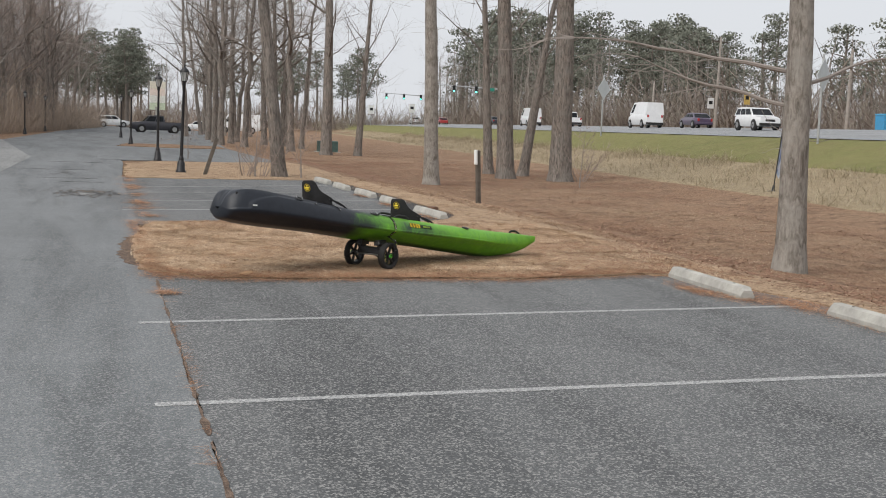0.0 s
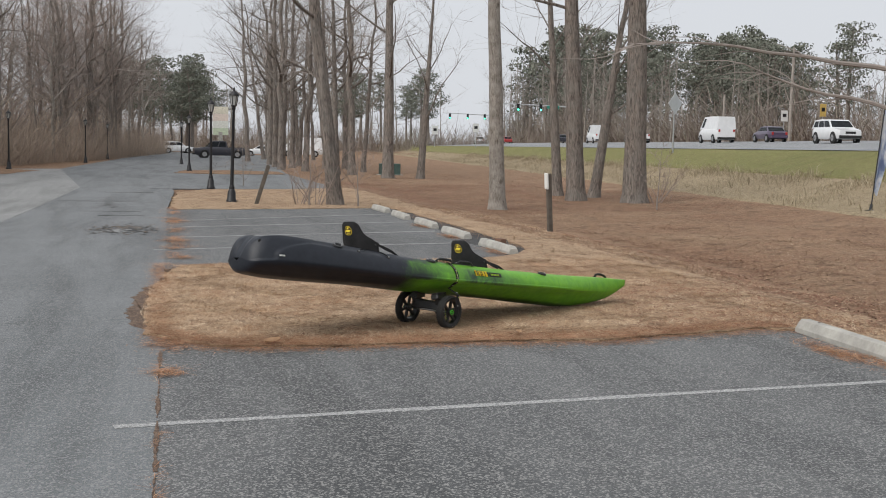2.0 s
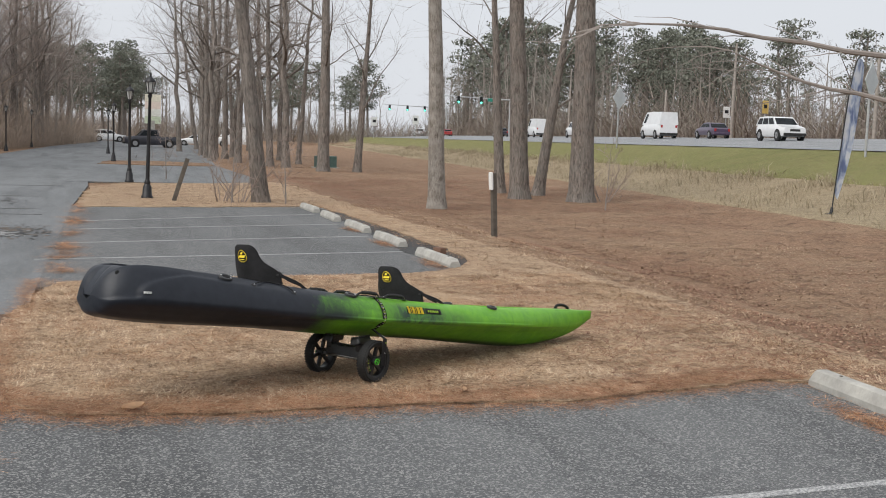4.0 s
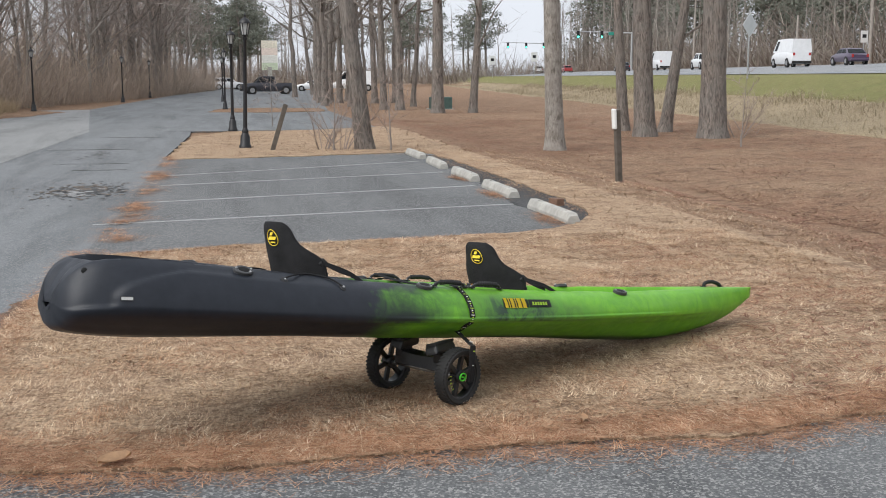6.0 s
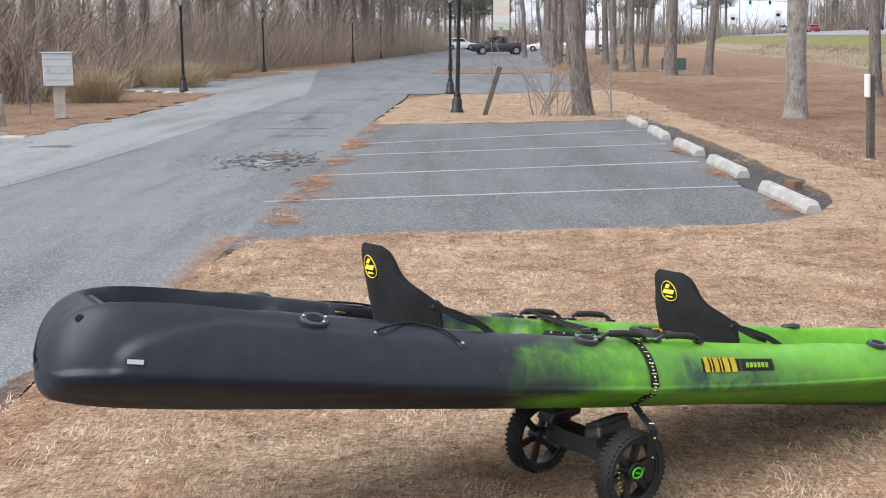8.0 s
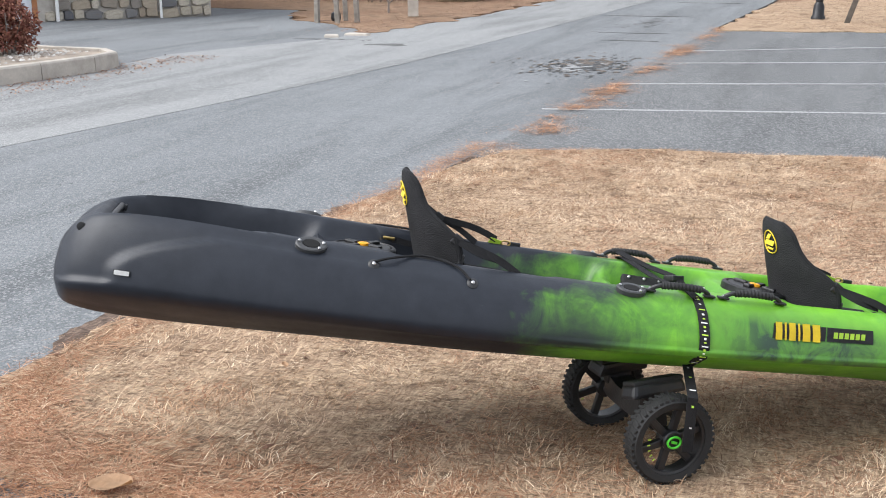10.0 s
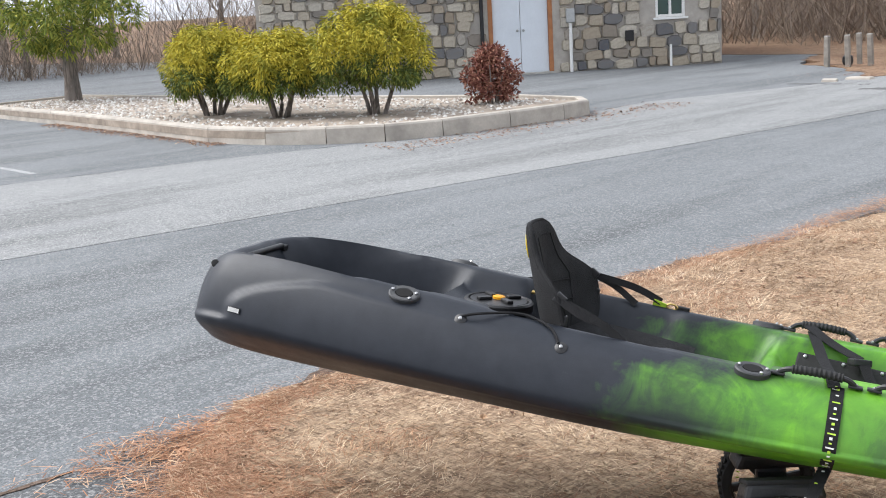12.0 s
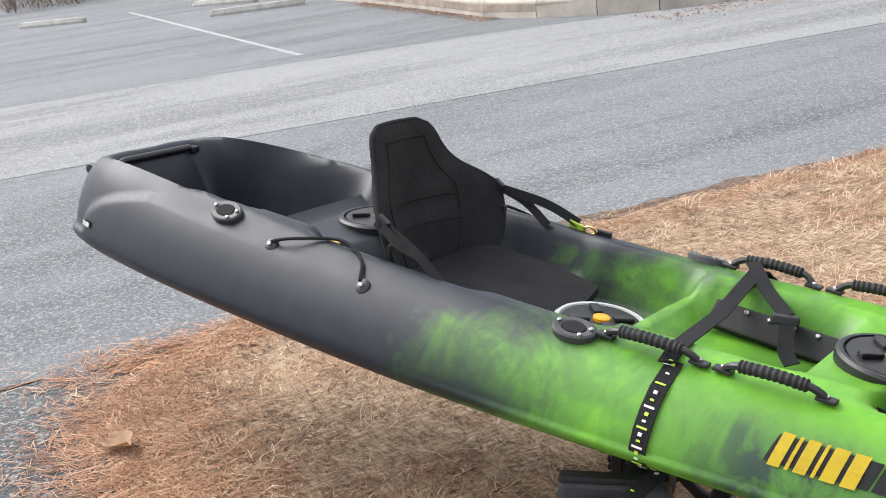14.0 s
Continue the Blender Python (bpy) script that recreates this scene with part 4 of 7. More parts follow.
wheel(-1)
wheel(1)
part("axle", tube(bmesh.new(), [(-TRACK, 0, 0.172), (TRACK, 0, 0.172)], 0.013, 10), M_STEEL, cart, smooth=True)
bm = bmesh.new()
rings(bm, [[Vector((x, y, z)) for y, z in ((-hw, z0), (-hw * 0.8, z1), (hw * 0.8, z1), (hw, z0), (hw * 0.6, z0 - 0.012), (-hw * 0.6, z0 - 0.012))]
           for x, hw, z0, z1 in ((-0.175, 0.035, 0.185, 0.245), (-0.12, 0.05, 0.19, 0.26), (-0.05, 0.06, 0.195, 0.255), (0.05, 0.06, 0.195, 0.255), (0.12, 0.05, 0.19, 0.26), (0.175, 0.035, 0.185, 0.245))])
part("cross_beam", bm, M_PLASTIC, cart, "moulded black cross beam", True)
for s in (-1, 1):
    bm = bmesh.new()
    box(bm, (0.075, 0.25, 0.05), pose(s * 0.13, 0.0, 0.305, 5, s * -14, 18), 0.014, 0.9)
    arm = part("bunk", bm, M_PLASTIC, cart, "black hull support arm")
    part("pad", box(bmesh.new(), (0.06, 0.23, 0.016), pose(s * 0.128, 0, 0.333, 5, s * -14, 18), 0.006), M_RUBBER, arm)
    part("riser", box(bmesh.new(), (0.05, 0.09, 0.075), pose(s * 0.14, 0, 0.265), 0.01), M_PLASTIC, cart)
part("kick_stand", tube(bmesh.new(), [(0.02, -0.02, 0.2), (0.03, -0.16, 0.13), (0.03, -0.19, 0.10)], 0.012, 8), M_PLASTIC, cart, smooth=True)


# ---- strap round hull and cart ----
strap = thing("tie_down_strap", "black webbing strap with lime print round the kayak and cart", "strap", KAYAK.copy())
SX = 1.73
up_side = [hull_side(SX + 0.012 * f, f) + Vector((0, -0.006, 0.003)) for f in (1.0, 0.9, 0.75, 0.6, 0.45, 0.3, 0.15, 0.0)]
near_rim = deck_at(SX - 0.01, -0.33, 0.010)
far_side = [Vector((p.x - 0.08, -p.y, p.z)) for p in up_side[::-1]]
under = Vector((SX + 0.03, -0.30, smooth_at(CHINE, SX) - 0.05))
HUB_OUT = (HUB_N - HUB_F).normalized()
cart_pt = KAYAK.inverted() @ (HUB_N + HUB_OUT * 0.055 + Vector((0.03, 0.02, -0.03)))
path = [cart_pt, KAYAK.inverted() @ (HUB_N + HUB_OUT * 0.066 + Vector((0.035, 0.02, 0.165))), *up_side, near_rim, deck_at(SX - 0.02, -0.27, 0.010), Vector((SX - 0.05, 0.0, 0.945)), deck_at(SX - 0.09, 0.28, 0.012), deck_at(SX - 0.09, 0.33, 0.012), *far_side]
part("webbing", ribbon(bmesh.new(), path, 0.036, 0.003, Vector((1, 0, 0))), M_WEB, strap)
dense = curve(path[:12], 6)
for i, p in enumerate(dense[3:-6]):
    if i % 2:
        continue
    way = (dense[i + 4] - dense[i + 2]).normalized()
    out = way.cross(Vector((1, 0, 0))).normalized()
    out = -out if out.y > 0 else out
    tall = 0.012 if i % 6 == 2 else 0.007
    m = Matrix.Translation(p + out * 0.003) @ Matrix((Vector((1, 0, 0)), way, out)).transposed().to_4x4()
    wide = 0.022 if i % 6 == 4 else 0.008
    part("printed_mark", box(bmesh.new(), (wide, tall * 0.6, 0.001), m), M_LIME if i % 4 else M_WHITE, strap)
part("buckle", box(bmesh.new(), (0.06, 0.05, 0.022), Matrix.Translation((1.79, 0.1, 0.935)) @ pose(0, 0, 0, -15, 0, 25), 0.005), M_PLASTIC, strap)
part("tail", ribbon(bmesh.new(), curve([deck_at(1.62, 0.30, 0.03), Vector((1.70, 0.2, 0.955)), Vector((1.79, 0.11, 0.942))], 6), 0.034, 0.003, Vector((0.5, 0.5, 0.2))), M_WEB, strap)
part("loose_tail", ribbon(bmesh.new(), curve([Vector((1.80, 0.09, 0.942)), Vector((1.83, 0.02, 0.90)), Vector((1.86, -0.01, 0.885))], 6), 0.034, 0.003, Vector((0.5, 0.5, 0.2))), M_WEB, strap)


# ---- parking lot things ----
M_BARK = Mat("bark", 0.95, 0, 0.2)
ridges = M_BARK.noise(14, 6, 0.7, M_BARK.moved((1, 1, 0.18)), 1.2)
M_BARK.colour(M_BARK.mix(M_BARK.ramp(M_BARK.noise(2.2, 4), (0.35, 0.0), (0.7, 0.6)), M_BARK.ramp(ridges, (0.35, (0.05, 0.04, 0.035)), (0.62, (0.27, 0.23, 0.2))), (0.2, 0.19, 0.175)))
M_BARK.bump(ridges, 1.0, 0.05)
M_BARK = M_BARK.m
M_PALE_BARK = Mat("pale_bark", 0.95, 0, 0.2)
ridges = M_PALE_BARK.noise(11, 6, 0.7, M_PALE_BARK.moved((1, 1, 0.3)), 1.6)
M_PALE_BARK.colour(M_PALE_BARK.mix(M_PALE_BARK.ramp(M_PALE_BARK.noise(3, 5), (0.4, 0.0), (0.7, 0.8)), M_PALE_BARK.ramp(ridges, (0.35, (0.1, 0.085, 0.07)), (0.62, (0.3, 0.27, 0.24))), (0.34, 0.32, 0.29)))
M_PALE_BARK.bump(ridges, 0.8, 0.04)
M_PALE_BARK = M_PALE_BARK.m
M_TWIG = plain("twigs", (0.246, 0.214, 0.192), 0.9, 0, 0.35, 0.4, 0.2, 30)
M_TWIG_RED = plain("reddish_twigs", (0.294, 0.234, 0.202), 0.9, 0, 0.35, 0.4, 0.2, 30)
M_POST = plain("weathered_wood", (0.10, 0.085, 0.07), 0.9, 0, 0.4, 8, 0.6, 40)
M_GALV = plain("galvanised_steel", (0.42, 0.43, 0.43), 0.5, 0.6, 0.2, 8, 0.1, 50)


def wheel_stop(x, y, turn=0.0, length=1.83, label="weathered concrete wheel stop on asphalt"):
    bm = bmesh.new()
    w0, w1, h = 0.09, 0.055, 0.13
    ring = []
    for yy, k in ((-length / 2, 0.9), (-length / 2 + 0.05, 1.0), (-0.32, 1.0), (0.32, 1.0), (length / 2 - 0.05, 1.0), (length / 2, 0.9)):
        hh = h * (1.0 if abs(yy) < length / 2 - 0.02 else 0.72)
        ring.append([Vector((sx * k, yy, z)) for sx, z in ((-w0, 0.0), (-w0, hh * 0.35), (-w1, hh * 0.93), (-w1 * 0.7, hh), (w1 * 0.7, hh), (w1, hh * 0.93), (w0, hh * 0.35), (w0, 0.0))])
    rings(bm, ring)
    ob = thing("wheel_stop", label, "wheel stop", pose(x, y, 0.002, 0, 0, turn), "wheel stops in the lot")
    part("block", bm, M_CONCRETE, ob)
    for yy in (-0.6, 0.6):
        part("pin", lathe(bmesh.new(), [(0.014, h - 0.004), (0.014, h + 0.004), (0.006, h + 0.006)], pose(0, yy, 0), 10), M_POST, ob)
    return ob


first_stop = wheel_stop(2.83, 8.46, 1)
for x, y, r in ((2.85, 11.55, 0.5), (2.86, 14.35, 0), (2.85, 17.2, -1), (2.86, 20.0, 1), (3.36, -1.36, -3), (3.62, -4.2, -3), (3.7, -7.2, 0), (-20.9, 5.3, -20), (-26.5, 2.1, -48), (-24.6, 5.6, -57)):
    copy_thing(first_stop, pose(x, y, 0.002, 0, 0, r))
bm = bmesh.new()
box(bm, (0.12, 0.2, 0.1), pose(3.2, 9.6, 0.05, 0, 0, 20), 0.01)
tagged(part("brick_block", bm, plain("brick_block", (0.16, 0.09, 0.06), 0.9, 0, 0.3, 8, 0.3, 60)), "small brown brick lying beside a wheel stop", "brick")


def lamp_post(h=3.25):
    ob = thing("lamp_post", "black cast-iron lamp post with a lantern head on grass", "lamp post", pose(-0.92, 23.9, 0.0), "lamp posts along the driveway")
    part("base", lathe(bmesh.new(), [(0.155, 0), (0.155, 0.06), (0.125, 0.1), (0.115, 0.3), (0.075, 0.38), (0.085, 0.42), (0.055, 0.5)], seg=12), M_BLACK_IRON, ob, smooth=True)
    part("pole", lathe(bmesh.new(), [(0.052, 0.48), (0.046, 1.4), (0.038, h - 0.62), (0.06, h - 0.58), (0.06, h - 0.54), (0.035, h - 0.52)], seg=14), M_BLACK_IRON, ob, smooth=True)
    head = part("lantern", lathe(bmesh.new(), [(0.05, h - 0.52), (0.075, h - 0.49), (0.078, h - 0.47)], seg=6), M_BLACK_IRON, ob)
    for k in range(6):
        a = k * math.pi / 3
        part("lantern_bar", tube(bmesh.new(), [(0.075 * math.cos(a), 0.075 * math.sin(a), h - 0.47), (0.125 * math.cos(a), 0.125 * math.sin(a), h - 0.2)], 0.01, 5), M_BLACK_IRON, head)
    part("glass", lathe(bmesh.new(), [(0.066, h - 0.47), (0.114, h - 0.2)], seg=6), M_LAMPGLASS, head, "cloudy lantern glass")
    part("cap", lathe(bmesh.new(), [(0.15, h - 0.2), (0.15, h - 0.18), (0.09, h - 0.1), (0.03, h - 0.06), (0.022, h - 0.02), (0.03, h), (0.008, h + 0.05)], seg=12), M_BLACK_IRON, head, smooth=True)
    return ob


M_LAMPGLASS = plain("cloudy_glass", (0.42, 0.43, 0.42), 0.25, 0, 0.1, 10, 0.05, 60)
lamp = lamp_post()
lamp.matrix_basis = pose(-0.82, 23.9, 0.0, 0, 1.2, 0)
for x, y, r in ((-1.1, 33.1, 10), (-1.45, 60.0, 20), (-1.7, 81.0, 0), (-9.9, 35.0, 0), (-11.2, 58.5, 15), (-8.6, 80.5, 0), (-8.0, 100, 0)):
    copy_thing(lamp, pose(x, y, 0.03, 0, 0, r))


def timber_post():
    ob = thing("marker_post", "dark timber post with a white marker plate standing in leaf litter", "post", pose(5.7, 14.4, ground_z(5.7, 14.4) - 0.02, 2, -4.5, 12))
    part("post", box(bmesh.new(), (0.10, 0.10, 1.40), pose(0, 0, 0.62), 0.012), M_POST, ob)
    part("plate", box(bmesh.new(), (0.05, 0.12, 0.36), pose(-0.07, -0.02, 1.16), 0.022), M_WHITE, ob, "white marker plate")


timber_post()
ob = thing("leaning_post", "dark weathered timber post leaning over dead grass", "post", pose(-0.2, 22.85, -0.05, 0, 17, 0))
part("post", box(bmesh.new(), (0.11, 0.1, 1.25), pose(0, 0, 0.58), 0.015), M_POST, ob)


def feather_flag():
    x, y = 17.4, 20.2
    z = ground_z(x, y)
    ob = thing("feather_flag", "tall pale blue feather flag on a pole in grass", "flag", pose(x, y, z, 0, 7, 20) @ Matrix.Diagonal((1.15, 1.15, 1.15, 1)))
    pole = curve([(0, 0, 0), (0.02, 0, 1.5), (0.06, 0, 3.0), (0.18, 0, 3.75), (0.36, 0, 3.95)], 6)
    part("pole", tube(bmesh.new(), pole, 0.016, 8), M_PLASTIC, ob, smooth=True)
    part("foot", lathe(bmesh.new(), [(0.16, 0.0), (0.16, 0.03), (0.05, 0.05), (0.03, 0.2)], seg=14), M_PLASTIC, ob)
    bm = bmesh.new()
    rows = []
    for j in range(25):
        v = j / 24
        z0 = 0.55 + 3.3 * v
        px = smooth_at([(0, 0), (1.5, 0.02), (3.0, 0.06), (3.75, 0.18), (3.95, 0.36)], z0)
        w = smooth_at([(0, 0.16), (0.3, 0.32), (0.75, 0.48), (0.95, 0.40), (1.0, 0.2)], v)
        rows.append([bm.verts.new((px + 0.015 + w * u, 0.05 * math.sin(5 * v + 3 * u) * u, z0 - 0.14 * u * (1 - v))) for u in (0, 0.2, 0.4, 0.6, 0.8, 1.0)])
    for a, b in zip(rows, rows[1:]):
        for i in range(5):
            bm.faces.new((a[i], a[i + 1], b[i + 1], b[i]))
    bmesh.ops.solidify(bm, geom=bm.faces[:], thickness=0.003)
    k = Mat("flag_cloth", 0.8, 0, 0.3)
    z = k.axis(2)
    bands = k.ramp(k.noise(2.2, 3, 0.5, k.moved((2.5, 1, 1)), 0.5), (0.42, (0.72, 0.74, 0.78)), (0.5, (0.5, 0.56, 0.68)), (0.62, (0.2, 0.25, 0.42)))
    k.colour(bands)
    part("cloth", bm, k.m, ob, "printed pale blue cloth", True)


feather_flag()


def meter_box():
    ob = thing("utility_cabinet", "pale grey utility cabinet on a concrete pedestal", "cabinet", pose(-9.55, 21.9, 0.03, 0, 0, 20))
    m = plain("cabinet_paint", (0.5, 0.52, 0.52), 0.5, 0, 0.1, 3, 0.05, 40)
    part("pedestal", box(bmesh.new(), (0.24, 0.2, 0.72), pose(0, 0, 0.36), 0.01), M_KERB, ob, "pale concrete pedestal")
    body = part("box", box(bmesh.new(), (0.62, 0.34, 0.7), pose(0, 0, 1.06), 0.012), m, ob)
    for i in range(4):
        part("panel_joint", box(bmesh.new(), (0.58, 0.006, 0.012), pose(0, -0.172, 0.84 + i * 0.15)), M_GALV, body)
    part("lid", box(bmesh.new(), (0.66, 0.38, 0.03), pose(0, 0, 1.425), 0.008), m, body)
    for i in range(2):
        part("door_latch", box(bmesh.new(), (0.02, 0.02, 0.07), pose(-0.2 + 0.4 * i, -0.18, 1.06), 0.004), M_GALV, body)


meter_box()
M_STUB = plain("grey_timber", (0.25, 0.225, 0.195), 0.9, 0, 0.35, 8, 0.5, 40)
stub = thing("bollard", "short weathered pale grey bollard in gravel", "bollard", pose(-10.9, 19.7, 0.0), "bollards by the lot")
part("post", box(bmesh.new(), (0.10, 0.10, 0.62), pose(0, 0, 0.3), 0.015), M_STUB, stub)
part("top", box(bmesh.new(), (0.1, 0.1, 0.02), pose(0, 0, 0.62), 0.006), M_CONCRETE, stub)
for x, y, r in ((-10.5, 20.3, 20), (-10.35, 19.55, 10), (-10.05, 19.9, 5)):
    copy_thing(stub, pose(x, y, 0.02, 2, -2, r))
bm = bmesh.new()
lathe(bm, [(0.09, 0.03), (0.11, 0.1), (0.1, 0.2), (0.04, 0.24)], pose(-10.55, 19.9, 0), 14)
tagged(part("drain_cap", bm, M_BLACK_IRON), "small black standpipe cap between bollards", "pipe")


# ---- planted island ----
ISLAND = [(-22.6, 6.9), (-20.7, 6.72), (-18.7, 6.62), (-15.5, 6.33), (-12.6, 6.05), (-11.5, 6.25), (-10.7, 6.65), (-10.1, 7.15), (-9.8, 7.9), (-9.62, 9.0), (-9.52, 10.0), (-9.6, 10.65), (-10.1, 11.1), (-11.4, 11.2), (-14.2, 10.5), (-18.0, 9.8), (-22.8, 9.2)]
gravel = sheet("gravel_bed", [(x * 0.994 - 0.09, y) for x, y in ISLAND], 0.18, plain("gravel_soil", (0.3, 0.25, 0.2), 0.95, 0, 0.45, 3, 0.8, 40), 0.1, label="pale gravel bed inside a kerb", category="gravel")
kerb = thing("kerb", "pale concrete kerb round a planted gravel island", "kerb", kind="structure")
pts = [Vector((x, y, 0)) for x, y in ISLAND]
for i, p in enumerate(pts):
    q, o, r = pts[(i + 1) % len(pts)], pts[i - 1], pts[(i + 2) % len(pts)]

    def inward(a, b, c):
        d = ((b - a).normalized() + (c - b).normalized()).normalized()
        return Vector((-d.y, d.x, 0))

    n0, n1 = inward(o, p, q), inward(p, q, r)
    gap = (q - p).normalized() * 0.006
    bm = bmesh.new()
    rows = []
    for c, n in ((p + gap, n0), (q - gap, n1)):
        rows.append([c + Vector((0, 0, -0.03)), c + n * 0.012 + Vector((0, 0, 0.2)), c + n * 0.03 + Vector((0, 0, 0.225)), c + n * 0.13 + Vector((0, 0, 0.23)), c + n * 0.15 + Vector((0, 0, 0.22)), c + n * 0.15 + Vector((0, 0, -0.03))])
    rings(bm, rows)
    bmesh.ops.recalc_face_normals(bm, faces=bm.faces)
    part("kerb_stone", bm, M_KERB, kerb)


def scatter(name, count, seed, place, shape, material, label, category):
    """Many small pieces joined as one object of kind stuff."""
    rnd = random.Random(seed)
    verts, faces = [], []
    for _ in range(count):
        got = place(rnd)
        if got is None:
            continue
        vs, fs = shape(rnd, Vector(got))
        o = len(verts)
        verts += vs
        faces += [tuple(i + o for i in f) for f in fs]
    me = bpy.data.meshes.new(name)
    me.from_pydata([tuple(v) for v in verts], [], faces)
    me.materials.append(material)
    ob = new(name, me)
    return tagged(ob, label, category, kind="stuff")


def inside(poly, x, y):
    hit = False
    for (x0, y0), (x1, y1) in zip(poly, poly[1:] + poly[:1]):
        if (y0 > y) != (y1 > y) and x < (x1 - x0) * (y - y0) / (y1 - y0) + x0:
            hit = not hit
    return hit


def pebble(rnd, p):
    r = rnd.uniform(0.015, 0.045)
    a = rnd.uniform(0, 6.28)
    ring = [p + Vector((r * math.cos(a + k * 1.2566) * rnd.uniform(0.7, 1.2), r * math.sin(a + k * 1.2566) * rnd.uniform(0.7, 1.2), 0)) for k in range(5)]
    return ring + [p + Vector((rnd.uniform(-0.3, 0.3) * r, rnd.uniform(-0.3, 0.3) * r, r * 0.8))], [(0, 1, 5), (1, 2, 5), (2, 3, 5), (3, 4, 5), (4, 0, 5)]


def in_island(rnd):
    x, y = rnd.uniform(-22.4, -10.3), rnd.uniform(6.2, 12.5)
    if 7.0 < y < 8.9 and -15.8 < x < -10.8 and rnd.random() < 0.8:
        return None
    return (x, y, 0.178) if inside(ISLAND, x, y) and inside(ISLAND, x + 0.14, y) and inside(ISLAND, x, y - 0.16) else None


def varied(name, stops, rough=0.9, patches=()):
    """Colour that differs from piece to piece; patches tint whole stretches."""
    k = Mat(name, rough, 0, 0.25)
    colour = k.ramp(k.per_piece(), *stops)
    for scale, tint in patches:
        colour = k.mix(k.ramp(k.noise(scale, 4, 0.65), (0.46, 0.0), (0.6, 1.0)), colour, tint, "MULTIPLY")
    k.colour(colour)
    return k.m


M_PEBBLE = varied("pebbles", ((0.0, (0.2, 0.16, 0.13)), (0.4, (0.42, 0.39, 0.35)), (1.0, (0.66, 0.64, 0.6))))
scatter("gravel", 7000, 4, in_island, pebble, M_PEBBLE, "loose white and grey gravel round the shrubs", "gravel")


# ---- trees ----
def limb(rnd, p, way, length, r, steps, wander, lift):
    """A wandering line for a limb: points and radii."""
    pts, rr = [p.copy()], [r]
    for i in range(steps):
        way = (way + Vector((rnd.uniform(-1, 1), rnd.uniform(-1, 1), rnd.uniform(-1, 1) + lift)) * wander).normalized()
        pts.append(pts[-1] + way * length / steps)
        rr.append(r * (1 - 0.82 * (i + 1) / steps))
    return pts, rr


def bare_tree(name, seed, height, r, first, limbs, twigs, bark, twig_mat, label, lean=0.02, group="", fork=False, spread=0.55, category="tree", fine=4, stout=0.45, crook=0.012, wander=0.16):
    """A leafless tree: trunk with main limbs, and a crown of branches and twigs."""
    rnd = random.Random(seed)
    ob = thing(name, label, category, group=group)
    tr, cr = bmesh.new(), bmesh.new()
    top = Vector((rnd.uniform(-lean, lean) * height, rnd.uniform(-lean, lean) * height, height))
    n = 12
    trunk = [Vector((0, 0, -0.25)), Vector((0, 0, 0.0)), Vector((0, 0, 0.35))] + [top * (i / n) + Vector((noise.noise(Vector((seed, i * 0.6, 0))), noise.noise(Vector((0, seed, i * 0.6))), 0)) * crook * height * (i / n) for i in range(1, n + 1)]
    rad = [r * 1.5, r * 1.3, r * 1.08] + [r * (1 - 0.78 * (i / n) ** 1.15) for i in range(1, n + 1)]
    tube(tr, trunk, rad, 14 if r > 0.17 else 8)

    def at(f):
        z = f * n
        i = min(n - 1, int(z))
        return trunk[3 + i - 1 if i else 2].lerp(trunk[3 + i], z - i), r * (1 - 0.78 * f ** 1.15)

    def split(p, way, length, rr, level):
        pts, rs = limb(rnd, p, way, length, rr, (7, 4, 3)[level], wander + 0.07 * level, 0.1)
        if level:
            s = Vector((rnd.uniform(-1, 1), rnd.uniform(-1, 1), rnd.uniform(-1, 1))).normalized()
            a = [cr.verts.new(q - s * r) for q, r in zip(pts, rs)]
            b = [cr.verts.new(q + s * r) for q, r in zip(pts, rs)]
            for i in range(len(pts) - 1):
                cr.faces.new((a[i], a[i + 1], b[i + 1], b[i]))
        else:
            tube(tr, pts, rs, 5 if r > 0.2 else 3, False)
        if level >= 2:
            return
        for k in range(twigs + 2 if level else fine + twigs):
            i = rnd.randint(2 if level == 0 else 1, len(pts) - 1)
            base = pts[i - 1].lerp(pts[i], rnd.random())
            d = (pts[i] - pts[i - 1]).normalized()
            side = Vector((rnd.uniform(-1, 1), rnd.uniform(-1, 1), rnd.uniform(-0.3, 0.8))).normalized()
            split(base, (d * 0.6 + side).normalized(), length * rnd.uniform(0.4, 0.75), max(0.008, rs[i] * 0.6), level + 1)

    for k in range(limbs):
        f = first + (1 - first) * (k + rnd.random() * 0.8) / limbs
        p, pr = at(min(f, 0.98))
        a = k * 2.4 + rnd.uniform(-0.5, 0.5)
        up = rnd.uniform(0.25, 0.9) if not fork else rnd.uniform(0.7, 1.5)
        split(p, Vector((math.cos(a), math.sin(a), up)).normalized(), height * spread * (1.1 - 0.75 * f) * rnd.uniform(0.6, 1.1), pr * rnd.uniform(0.8, 1.2) * stout, 0)
    part("trunk", tr, bark, ob, smooth=True)
    part("crown", cr, twig_mat, ob, "bare branching twigs", smooth=True)
    return ob


